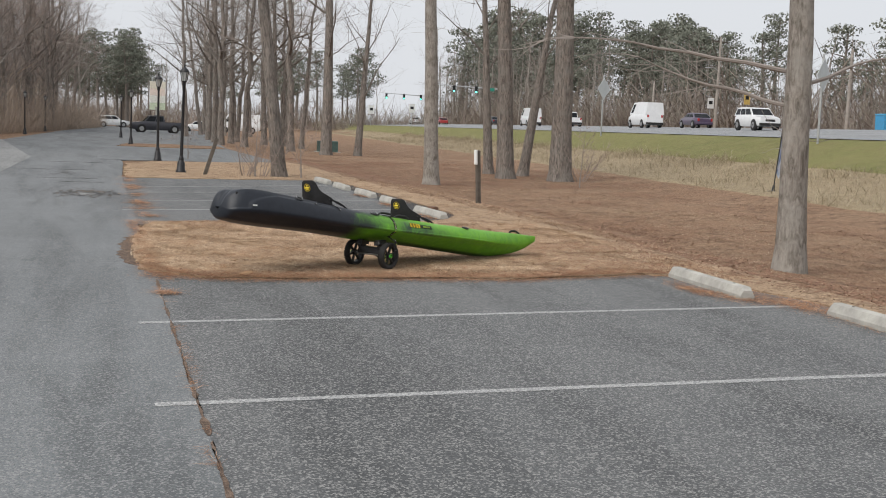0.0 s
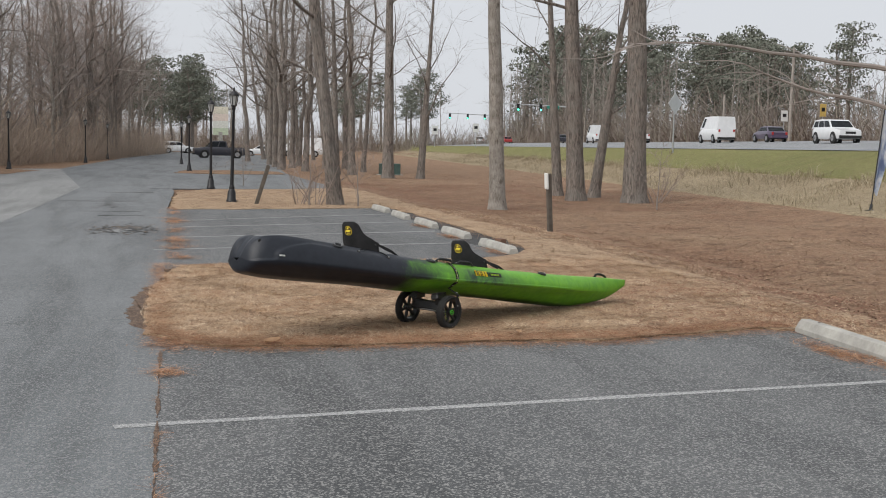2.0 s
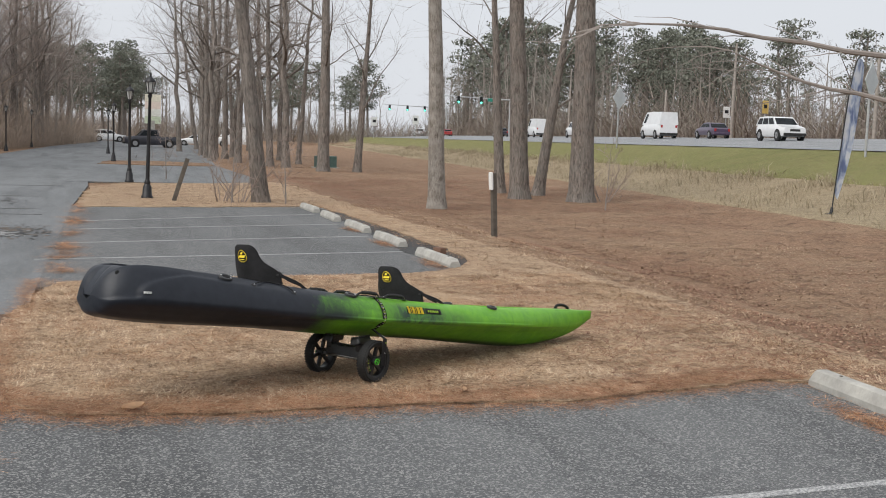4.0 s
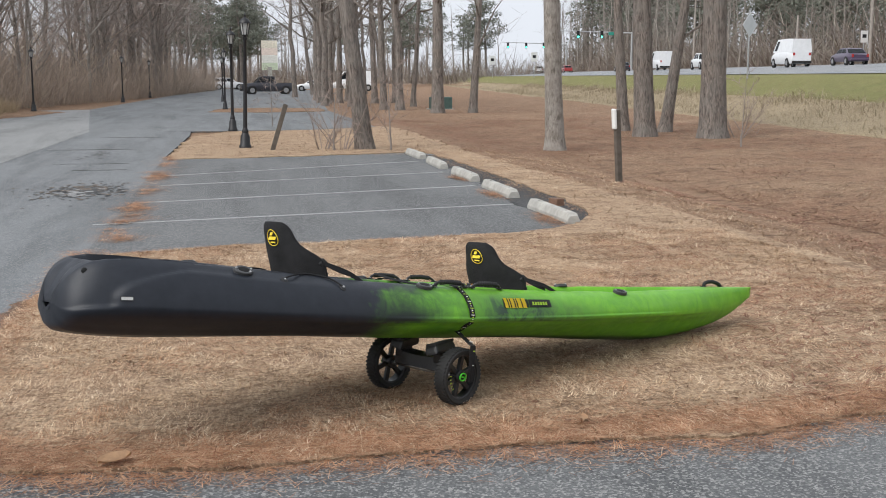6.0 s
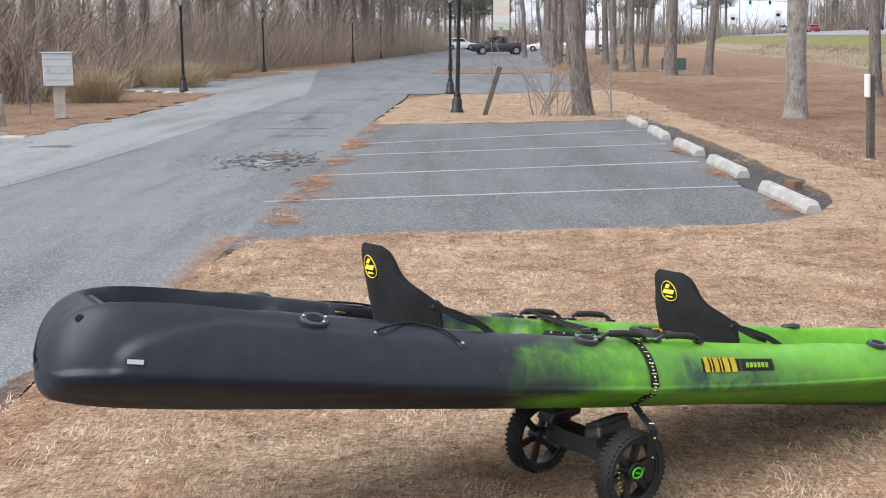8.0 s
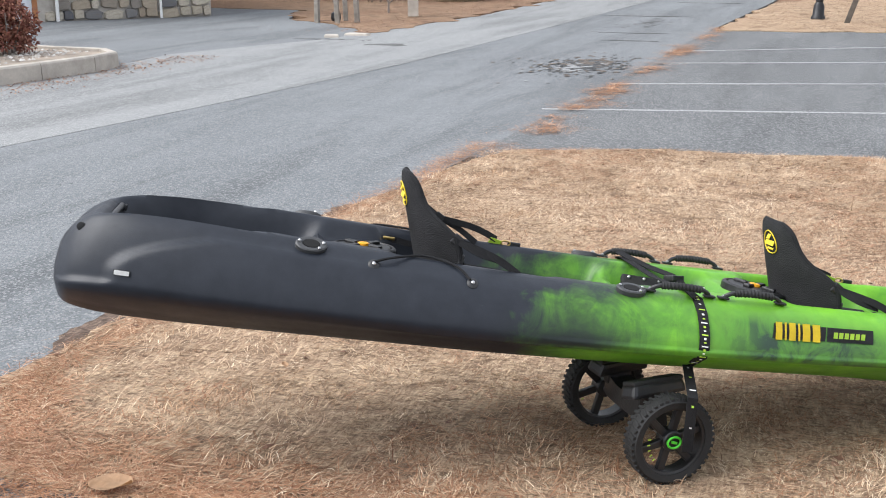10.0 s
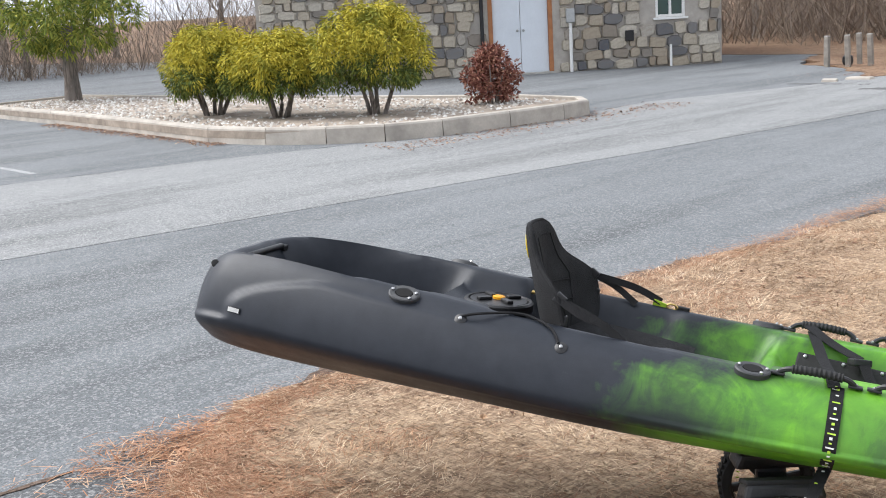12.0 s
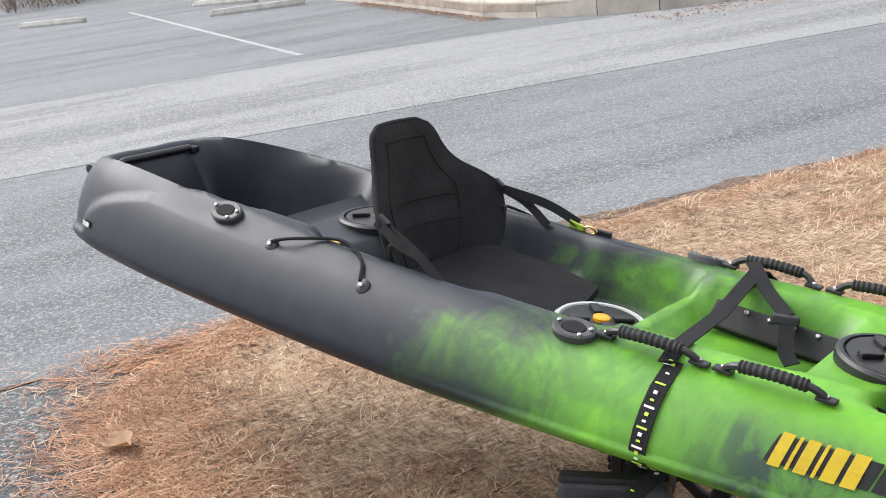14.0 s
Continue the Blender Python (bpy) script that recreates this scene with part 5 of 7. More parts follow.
def needle_clump(rnd, out, c, size, n, flat=0.55):
    """A puff of needle tufts round c: small tufts that lie on a flattened ball."""
    for _ in range(n):
        d = Vector((rnd.gauss(0, 1), rnd.gauss(0, 1), rnd.gauss(0.35, 0.9))).normalized()
        p = c + Vector((d.x, d.y, d.z * flat)) * size * rnd.uniform(0.62, 1.05)
        d = (d + Vector((rnd.uniform(-0.7, 0.7), rnd.uniform(-0.7, 0.7), rnd.uniform(-0.7, 0.7)))).normalized()
        t = d.cross(Vector((rnd.uniform(-1, 1), rnd.uniform(-1, 1), rnd.uniform(-1, 1)))).normalized()
        u = d.cross(t) * size * rnd.uniform(0.05, 0.12)
        t *= size * rnd.uniform(0.09, 0.2)
        out.append((p - t - u * 0.5, p - t * 0.2 + u, p + t + u * 0.4, p + t * 0.3 - u))


def leaf_mesh(name, quads, material, parent, label=""):
    me = bpy.data.meshes.new(name)
    me.from_pydata([tuple(v) for q in quads for v in q], [], [tuple(range(4 * i, 4 * i + 4)) for i in range(len(quads))])
    me.materials.append(material)
    ob = new(name, me)
    ob.parent = parent
    if label:
        tagged(ob, label)
    return ob


# distance haze is mixed into the needle colour: paler and greyer than foliage
M_HAZY_PINE = varied("pine_needles", ((0.0, (0.105, 0.115, 0.092)), (0.5, (0.14, 0.15, 0.122)), (1.0, (0.185, 0.195, 0.16))))
M_BRUSH = varied("dry_brush", ((0.0, (0.213, 0.168, 0.140)), (0.5, (0.319, 0.258, 0.218)), (1.0, (0.448, 0.364, 0.274))))
M_DARKWOOD = varied("dark_winter_wood", ((0.0, (0.111, 0.087, 0.072)), (0.6, (0.208, 0.163, 0.130)), (1.0, (0.312, 0.247, 0.182))))
M_HEDGE = varied("winter_wood", ((0.0, (0.138, 0.112, 0.098)), (0.6, (0.237, 0.200, 0.175)), (1.0, (0.275, 0.250, 0.194))))


def pine_tree(seed, height, crown_from, width, label, group="", n=36, tufts=(1.0, 0.72, 0.45), needles=20):
    rnd = random.Random(seed)
    ob = thing("pine_tree", label, "tree", group=group)
    bm = bmesh.new()
    tube(bm, [Vector((0, 0, -0.3)), Vector((0, 0, 0.3)), Vector((0.1, 0, height * 0.5)), Vector((rnd.uniform(-0.3, 0.3), rnd.uniform(-0.3, 0.3), height * 0.97))], [0.28, 0.24, 0.17, 0.04], 8)
    quads = []
    for k in range(n):
        f = k / n
        z = height * (crown_from + (1 - crown_from) * f)
        reach = width * math.sqrt(max(0.04, 1 - ((f - 0.3) / 0.72) ** 2)) * rnd.uniform(0.3, 1.1)
        a = k * 2.399 + rnd.uniform(-0.4, 0.4)
        tip = Vector((math.cos(a) * reach, math.sin(a) * reach, z + rnd.uniform(-0.3, 0.5)))
        tube(bm, [Vector((0, 0, z - 0.4)), tip * 0.6 + Vector((0, 0, z * 0.4 - 0.1)), tip], [0.06, 0.035, 0.01], 4, False)
        for t in tufts:
            c = Vector((0, 0, z)).lerp(tip, t) + Vector((rnd.uniform(-0.3, 0.3), rnd.uniform(-0.3, 0.3), rnd.uniform(-0.1, 0.35)))
            needle_clump(rnd, quads, c, rnd.uniform(0.55, 1.0) * width / 2.5 , needles)
    part("trunk", bm, M_BARK, ob, smooth=True)
    leaf_mesh("crown", quads, M_HAZY_PINE, ob, "evergreen needle clumps greyed and lightened as by haze")
    return ob


def put(ob, x, y, z=None, turn=0.0, size=1.0, tilt=(0, 0)):
    return Matrix.Translation((x, y, ground_z(x, y) + 0.02 if z is None else z)) @ Euler((radians(tilt[0]), radians(tilt[1]), 0)).to_matrix().to_4x4() @ Matrix.Rotation(radians(turn), 4, "Z") @ Matrix.Diagonal((size, size, size, 1))


GROVE = "tall trees beside the parking bays"
for seed, x, y, r, h, first, bark, label, tilt in (
        (11, 2.05, 22.85, 0.215, 15, 0.24, M_BARK, "tall brown-barked tree at the end of the parking bays", (0, -6.5)),
        (12, 7.35, 24.7, 0.245, 17, 0.42, M_PALE_BARK, "tall pale-barked tree in leaf litter", (0, -2)),
        (13, 12.3, 31.5, 0.335, 19, 0.33, M_BARK, "tall dark-barked tree standing close to a leaning stem", (0, -3.6)),
        (14, 13.95, 29.8, 0.42, 20, 0.4, M_BARK, "thick dark-barked tree in leaf litter", (0, -2)),
        (15, 6.2, 1.5, 0.2, 13, 0.24, M_PALE_BARK, "grey-barked tree beside a wheel stop", (1.3, -0.75)),
        (16, 10.05, 58.6, 0.34, 18, 0.3, M_BARK, "tall dark tree beyond the lamp posts", (0, 0)),
        (17, 12.1, 59.0, 0.23, 11.5, 0.22, M_BARK, "small forked bare tree beyond the parking bays", (0, 3)),
        (18, 14.0, 34.2, 0.22, 10, 0.3, M_BARK, "slim leaning tree among thicker trunks", (0, 9)),
        (19, 12.9, 35.5, 0.21, 11, 0.35, M_BARK, "slim stem close beside a thicker trunk", (0, -3.5))):
    t = bare_tree("tree", seed, h, r, first, 9, 3, bark, M_TWIG, label, group=GROVE, spread=0.42 if h > 12 else 0.5, fork=h < 12, stout=0.2 if seed == 15 else 0.3)
    t.matrix_basis = put(t, x, y, None, 40 * seed, 1.0, tilt)
    if seed == 15:
        grey_tree = t



def twig_bush(seed, x, y, tall, label):
    """A few thin bare stems sprouting from the foot of a tree."""
    r = random.Random(seed)
    ob = thing("bare_shrub", label, "shrub", pose(x, y, ground_z(x, y)), "bare shrubs at the feet of trees")
    for k in range(9):
        bm = bmesh.new()
        a = r.uniform(0, 6.283)
        way = Vector((0.55 * math.cos(a), 0.55 * math.sin(a), 1.0)).normalized()
        pts, rs = limb(r, Vector((0.12 * math.cos(a), 0.12 * math.sin(a), -0.03)), way, tall * r.uniform(0.6, 1.0), 0.013, 7, 0.12, 0.05)
        tube(bm, pts, rs, 5, False)
        for j in range(7):
            d = (way + Vector((r.uniform(-0.9, 0.9), r.uniform(-0.9, 0.9), r.uniform(-0.2, 0.5)))).normalized()
            q, qs = limb(r, pts[r.randint(2, 6)], d, tall * r.uniform(0.15, 0.4), 0.006, 4, 0.15, 0.03)
            tube(bm, q, qs, 3, False)
        part("stem", bm, M_TWIG_RED, ob, smooth=True)


twig_bush(1, 14.75, 29.6, 2.1, "bare twiggy shrub sprouting beside a thick trunk")
twig_bush(2, 1.45, 22.6, 1.9, "thin bare reddish shrub beside a leaning trunk")
twig_bush(3, 1.0, 22.9, 1.4, "thin bare reddish shrub beside a leaning trunk")

# low drooping limbs of the grey tree over the grass
rnd = random.Random(77)
bm = bmesh.new()
for z, way, l in ((2.75, Vector((-1.0, 0.5, 0.25)), 3.6), (2.3, Vector((-0.9, 0.9, 0.1)), 2.4), (2.6, Vector((1.0, 0.3, 0.2)), 2.2), (1.9, Vector((0.5, 0.9, -0.1)), 1.6)):
    p = Vector((0, 0, z))
    pts, rs = limb(rnd, p, way.normalized(), l, 0.035, 9, 0.13, 0.02)
    tube(bm, pts, rs, 6, False)
    for k in range(12):
        i = rnd.randint(2, 9)
        d = Vector((way.x + rnd.uniform(-0.6, 0.6), way.y + rnd.uniform(-0.6, 0.6), rnd.uniform(-0.5, 0.6))).normalized()
        q, qs = limb(rnd, pts[i], d, rnd.uniform(0.4, 1.1), 0.009, 5, 0.22, -0.05)
        tube(bm, q, qs, 3, False)
low = part("low_limb", bm, M_TWIG, grey_tree, "long thin low limb")
low.matrix_basis = pose(0, 0, 0, 0, 0, -600)

KINDS = [bare_tree("tree", 31 + i, h, r, f, 11, 4, b, m, lab, 0.09, "bare woodland trees", fork, sp * 1.25, fine=4, stout=0.5, crook=0.04, wander=0.27)
         for i, (h, r, f, b, m, lab, fork, sp) in enumerate((
             (13, 0.17, 0.25, M_BARK, M_TWIG, "bare grey-brown woodland tree", False, 0.38),
             (11, 0.13, 0.15, M_BARK, M_TWIG_RED, "slim bare reddish-brown woodland tree", True, 0.42),
             (14, 0.2, 0.3, M_BARK, M_TWIG, "tall bare woodland tree with spreading crown", False, 0.4),
             (9, 0.10, 0.1, M_PALE_BARK, M_TWIG, "slender pale-stemmed bare tree", True, 0.4),
             (12, 0.15, 0.2, M_BARK, M_TWIG_RED, "bare woodland tree with crooked limbs", True, 0.45)))]
PINES = [pine_tree(51 + i, h, f, w, lab, "far evergreen trees", 24, (1.0, 0.6), 52) for i, (h, f, w, lab) in enumerate((
    (12, 0.42, 3.2, "dark green far pine with a rounded crown"), (14, 0.5, 3.3, "tall far pine with a high dark crown")))]
FAR_PINES = [pine_tree(71 + i, h, f, w, lab, "far evergreen trees", 22, (1.0, 0.55), 45) for i, (h, f, w, lab) in enumerate((
    (12, 0.42, 3.4, "grey-green pine in the wood beyond the highway"), (13, 0.5, 3.1, "tall pine in the wood beyond the highway"), (9, 0.06, 2.6, "bushy evergreen in the wood beyond the highway")))]
FAR_BARE = [bare_tree("tree", 81 + i, h, 0.13, f, 8, 3, M_PALE_BARK, M_TWIG, lab, 0.06, "bare trees beyond the highway", fork, sp * 0.8, fine=3, crook=0.03, wander=0.2)
            for i, (h, f, fork, sp, lab) in enumerate(((12, 0.2, False, 0.5, "grey bare tree in the wood beyond the highway"), (10, 0.1, True, 0.5, "low forked bare tree in the wood beyond the highway")))]
rnd = random.Random(5)


def plant(kind, x, y, z=None, lo=0.85, hi=1.15):
    m = put(kind, x, y, z, rnd.uniform(0, 360), rnd.uniform(lo, hi), (rnd.uniform(-2.5, 2.5), rnd.uniform(-2.5, 2.5)))
    if kind.get("used"):
        return copy_thing(kind, m @ Matrix.Diagonal((1 / kind.scale[0], 1 / kind.scale[1], 1 / kind.scale[2], 1)))
    kind["used"] = 1
    kind.matrix_basis = m
    return kind


# left wood beside the driveway
def wood_edge(y):
    return smooth_at([(20, -13.2), (62, -12.8), (86, -9.6), (120, -6.4), (160, -3.5), (400, 6)], y)


for i in range(85):
    y = 38 + 120 * rnd.random() ** 0.8
    plant(KINDS[rnd.randrange(5)], wood_edge(y) - 0.5 - abs(rnd.gauss(0, 6.0)), y, 0.0, 1.05, 1.6)
# wood behind the building
for i in range(20):
    plant(KINDS[rnd.randrange(5)], rnd.uniform(-46, -14), rnd.uniform(30, 50), 0.0)
for i in range(12):
    plant(KINDS[rnd.randrange(5)], rnd.uniform(-62, -36), rnd.uniform(8, 30), 0.0)
# row of stems on the far side of the bays
for i in range(20):
    y = rnd.uniform(58, 135)
    plant(KINDS[(0, 2, 0, 3)[rnd.randrange(4)]], rnd.uniform(3.5, 10) + (y - 58) * 0.06, y, 0.0, 0.9, 1.25)
for x, y in ((4.5, 101), (8.3, 92), (11.3, 85), (9.6, 84), (4.9, 76), (6.7, 72.5), (8.0, 66)):
    plant(KINDS[2], x, y, 0.0, 1.0, 1.2)
# wood beyond the highway
TALL = {}
for k, h in zip(FAR_PINES + FAR_BARE, (12, 13, 9, 12, 10)):
    TALL[k.name] = h
for i in range(185):
    along = rnd.uniform(8, 335)
    bare = rnd.random() < 0.48
    h = 26 + abs(rnd.gauss(0, 6)) if bare else 33 + abs(rnd.gauss(0, 10))
    x, y = hw_at(h, along)
    kind = FAR_BARE[rnd.randrange(2)] if bare else FAR_PINES[rnd.randrange(3)]
    away = math.hypot(x + 2, y + 10)
    goal = (away * (rnd.uniform(0.05, 0.085) if bare else rnd.uniform(0.05, 0.104)) - 0.9) * (1.3 if along < 75 else 1.0)
    plant(kind, x, y, 2.6, goal / TALL[kind.name] * 0.95, goal / TALL[kind.name] * 1.05)
for i in range(14):
    x, y = hw_at(28 + abs(rnd.gauss(0, 5)), rnd.uniform(26, 76))
    kind = FAR_BARE[rnd.randrange(2)] if i % 3 else FAR_PINES[rnd.randrange(2)]
    goal = math.hypot(x + 2, y + 10) * rnd.uniform(0.115, 0.15)
    plant(kind, x, y, 2.6, goal / TALL[kind.name] * 0.95, goal / TALL[kind.name] * 1.05)
for i in range(18):
    plant(PINES[rnd.randrange(2)], rnd.uniform(-16, 3), rnd.uniform(165, 215), 0.0, 0.9, 1.2)
for i in range(44):
    plant(FAR_PINES[rnd.randrange(2)] if i % 2 else FAR_BARE[rnd.randrange(2)], rnd.uniform(2, 62), rnd.uniform(250, 330), 1.0, 1.1, 1.5)


# ---- brush and thickets ----
def thicket(name, count, seed, place, tall, material, label, lean=0.6, even=False, wide=1.0):
    rnd2 = random.Random(seed)
    verts, faces = [], []
    for _ in range(count):
        p = place(rnd2)
        if p is None:
            continue
        p = Vector(p)
        l = tall * rnd2.uniform(0.2, 1.0) * (0.7 + (0.3 if even else 0.9) * noise.noise(Vector((p.x * 0.35, p.y * 0.35, seed))))
        if l < 0.1:
            continue
        d = Vector((rnd2.gauss(0, lean), rnd2.gauss(0, lean), 1)).normalized() * l
        bend = Vector((rnd2.uniform(-1, 1), rnd2.uniform(-1, 1), -0.5)) * l * 0.4
        s = Vector((rnd2.uniform(-1, 1), rnd2.uniform(-1, 1), 0)).normalized() * (0.003 + 0.0032 * l) * wide
        o = len(verts)
        verts += [p - s, p + s, p + d * 0.55 + s * 0.7, p + d * 0.55 - s * 0.7, p + d + bend]
        faces += [(o, o + 1, o + 2, o + 3), (o + 3, o + 2, o + 4)]
        for _ in range(3 if tall > 1.2 else 0):
            q = p + d * rnd2.uniform(0.25, 0.6)
            e = (d * 0.5 + Vector((rnd2.uniform(-1, 1), rnd2.uniform(-1, 1), rnd2.uniform(-0.3, 0.5))) * l * 0.5) * rnd2.uniform(0.5, 1.0)
            o = len(verts)
            verts += [q - s * 0.6, q + s * 0.6, q + e]
            faces += [(o, o + 1, o + 2)]
    me = bpy.data.meshes.new(name)
    me.from_pydata([tuple(v) for v in verts], [], faces)
    me.materials.append(material)
    return tagged(new(name, me), label, "undergrowth", kind="stuff")


def tangle(name, count, seed, place, tall, material, label, wide=1.0):
    """Crooked stems with side twigs, grown into one another."""
    r = random.Random(seed)
    verts, faces = [], []

    def strip(p, d, l, n, w, bend):
        line, q = [], p
        for k in range(n + 1):
            line.append(q)
            d = (d + Vector((r.uniform(-1, 1), r.uniform(-1, 1), r.uniform(-0.8, 0.7))) * bend).normalized()
            q = q + d * l / n
        s = Vector((r.uniform(-1, 1), r.uniform(-1, 1), 0)).normalized() * w
        o = len(verts)
        for k, q in enumerate(line):
            verts.extend((q - s * (1 - 0.7 * k / n), q + s * (1 - 0.7 * k / n)))
        faces.extend((o + 2 * k, o + 2 * k + 1, o + 2 * k + 3, o + 2 * k + 2) for k in range(n))
        return line

    for _ in range(count):
        p = Vector(place(r))
        h = tall * (r.uniform(0.12, 0.5) if r.random() < 0.62 else r.uniform(0.4, 1.0)) * (0.75 + 0.8 * noise.noise(Vector((p.x * 0.3, p.y * 0.22, seed))))
        if h < 0.25:
            continue
        for _ in range(2):
            stem = strip(p, Vector((r.gauss(0, 0.5), r.gauss(0, 0.5), 1)).normalized(), h * r.uniform(0.7, 1.1), 3, (0.003 + 0.0022 * h) * wide, 0.42)
            for _ in range(3):
                q = stem[r.randint(0, 2)].lerp(stem[3], r.random())
                strip(q, Vector((r.uniform(-1, 1), r.uniform(-1, 1), r.uniform(-0.7, 0.6))).normalized(), h * r.uniform(0.15, 0.4) + 0.15, 1, (0.0025 + 0.001 * h) * wide, 0.3)
    me = bpy.data.meshes.new(name)
    me.from_pydata([tuple(v) for v in verts], [], faces)
    me.materials.append(material)
    return tagged(new(name, me), label, "undergrowth", kind="stuff")


def left_edge(r):
    y = r.uniform(34, 165)
    x = wood_edge(y) + 0.2 - abs(r.gauss(0, 3.6)) + 0.8 * noise.noise(Vector((0, y * 0.4, 0)))
    return (x, y, 0.0)


def back_edge(r):
    t = r.random()
    if t < 0.6:
        return (r.uniform(-46, -12.2), 27 + abs(r.gauss(0, 5)) + r.uniform(0, 2), 0.0)
    return (-36 - abs(r.gauss(0, 5)), r.uniform(2, 32), 0.0)


def far_edge(r):
    along = r.uniform(5, 340)
    x, y = hw_at(27 + abs(r.gauss(0, 7)), along)
    return (x, y, 2.5)


def ditch(r):
    along = r.uniform(5, 150) if r.random() < 0.75 else r.uniform(100, 330)
    h = r.uniform(-9.4, -4.4) if r.random() < 0.6 else r.gauss(-5.0, 0.4)
    x, y = hw_at(h + 0.5 * noise.noise(Vector((along * 0.2, 0, 0))), along)
    return (x, y, smooth_at(BANK, h) - 0.03)


tangle("undergrowth", 11500, 61, left_edge, 6.4, M_BRUSH, "tangled brown winter undergrowth at the wood's edge")
tangle("undergrowth", 5500, 62, back_edge, 7.0, M_DARKWOOD, "dark winter undergrowth behind the building")
tangle("undergrowth", 7500, 63, far_edge, 12.0, M_HEDGE, "grey-brown winter wood edge beyond the highway", 3.4)


def deep_wood(r):
    y = r.uniform(36, 150)
    return (wood_edge(y) - 5 - abs(r.gauss(0, 6.0)), y, 0.0)


tangle("undergrowth", 5500, 66, deep_wood, 10.0, M_BRUSH, "grey-brown saplings deep in the winter wood", 2.6)


def horizon_edge(r):
    return (r.uniform(-40, 90), 235 + r.uniform(0, 60), 0.3)


thicket("undergrowth", 7000, 65, horizon_edge, 9.0, M_HEDGE, "grey far wood beyond the end of the driveway", 0.5, False, 3.0)
thicket("dry_grass", 40000, 64, ditch, 0.75, varied("ditch_grass", ((0.0, (0.19, 0.155, 0.1)), (0.5, (0.3, 0.25, 0.17)), (1.0, (0.42, 0.36, 0.26)))), "tall dry grass along the ditch below the bank", 0.55, False, 2.4)


def tuft_at(cx, cy, w):
    def place(r):
        a, q = r.uniform(0, 6.283), w * r.random() ** 0.7
        return (cx + q * math.cos(a), cy + q * math.sin(a), 0.0)
    return place


M_TUFT = varied("pale_brush", ((0.0, (0.24, 0.18, 0.12)), (0.5, (0.4, 0.31, 0.2)), (1.0, (0.52, 0.42, 0.28))))
for i, (cx, cy, w, tall) in enumerate(((-11.0, 29.0, 0.7, 2.0), (-11.2, 39.5, 1.0, 2.1), (-12.5, 41.5, 1.0, 1.8), (-13.3, 33.5, 0.9, 1.7), (-12.4, 50.0, 1.2, 1.7), (-12.9, 57.0, 1.2, 1.6))):
    thicket("dry_brush", 1500, 130 + i, tuft_at(cx, cy, w), tall, M_TUFT, "clump of pale arching dry brush at the wood's edge", 0.75, True, 0.8)
for x, y in ((1.25, 22.4), (2.6, 22.2), (12.9, 25.3), (0.3, 37), (-12.0, 33), (-10.7, 23.2)):
    b = bare_tree("shrub", int(90 + x * 3), 1.9, 0.02, 0.05, 8, 2, M_TWIG, M_TWIG_RED, "small bare twiggy shrub growing from the litter", 0.05, "bare shrubs", True, 0.6, "shrub", 2)
    b.matrix_basis = put(b, x, y, None, 30 * x)


# ---- stone building ----
WALL_WAY = Vector((0.676, 0.737, 0))
WALL_AT = Vector((-18.8, 16.05, 0))
BLD = Matrix.Translation(WALL_AT) @ Matrix.Rotation(math.atan2(WALL_WAY.y, WALL_WAY.x), 4, "Z")
# Along x the front wall runs from -4 to 6.7; +y is into the building.
building = thing("stone_building", "low fieldstone building with a white double door", "building", BLD)
M_MORTAR = plain("mortar", (0.4, 0.37, 0.33), 0.95, 0, 0.2, 4, 0.5, 40)
L0, L1, HH, DEEP = -4.0, 6.7, 3.1, 7.0
DOOR0, DOOR1, DOOR_H = 1.32, 2.80, 2.1
WIN0, WIN1, WIN_Z0, WIN_Z1 = 5.18, 5.86, 1.12, 2.35


def wall_piece(x0, x1, z0, z1):
    return part("front_wall", box(bmesh.new(), (x1 - x0, 0.3, z1 - z0), pose((x0 + x1) / 2, 0.17, (z0 + z1) / 2)), M_MORTAR, building)


front = wall_piece(L0, DOOR0, -0.1, HH)
wall_piece(DOOR0, DOOR1, DOOR_H, HH)
wall_piece(DOOR1, WIN0, -0.1, HH)
wall_piece(WIN0, WIN1, -0.1, WIN_Z0)
wall_piece(WIN0, WIN1, WIN_Z1, HH)
wall_piece(WIN1, L1, -0.1, HH)
bm = bmesh.new()
box(bm, (0.3, DEEP, HH + 0.1), pose(L1 - 0.17, DEEP / 2 + 0.33, HH / 2 - 0.05))
box(bm, (0.3, DEEP, HH + 0.1), pose(L0 + 0.17, DEEP / 2 + 0.33, HH / 2 - 0.05))
box(bm, (L1 - L0, 0.3, HH + 0.1), pose((L0 + L1) / 2, DEEP + 0.5, HH / 2 - 0.05))
part("side_walls", bm, M_MORTAR, building)
bm = bmesh.new()
rings(bm, [[Vector((x, -0.5, HH)), Vector((x, DEEP / 2, HH + 1.8)), Vector((x, DEEP + 1.1, HH)), Vector((x, DEEP + 1.1, HH - 0.12)), Vector((x, DEEP / 2, HH + 1.66)), Vector((x, -0.5, HH - 0.12))] for x in (L0 - 0.4, L1 + 0.4)])
part("roof", bm, plain("roof_shingle", (0.09, 0.085, 0.08), 0.9, 0, 0.3, 4, 0.5, 30), building)
M_DOOR = plain("door_paint", (0.66, 0.70, 0.75), 0.45, 0, 0.06, 2, 0.05, 60)
M_TRIM = plain("cedar_trim", (0.36, 0.15, 0.06), 0.7, 0, 0.25, 6, 0.2, 50)
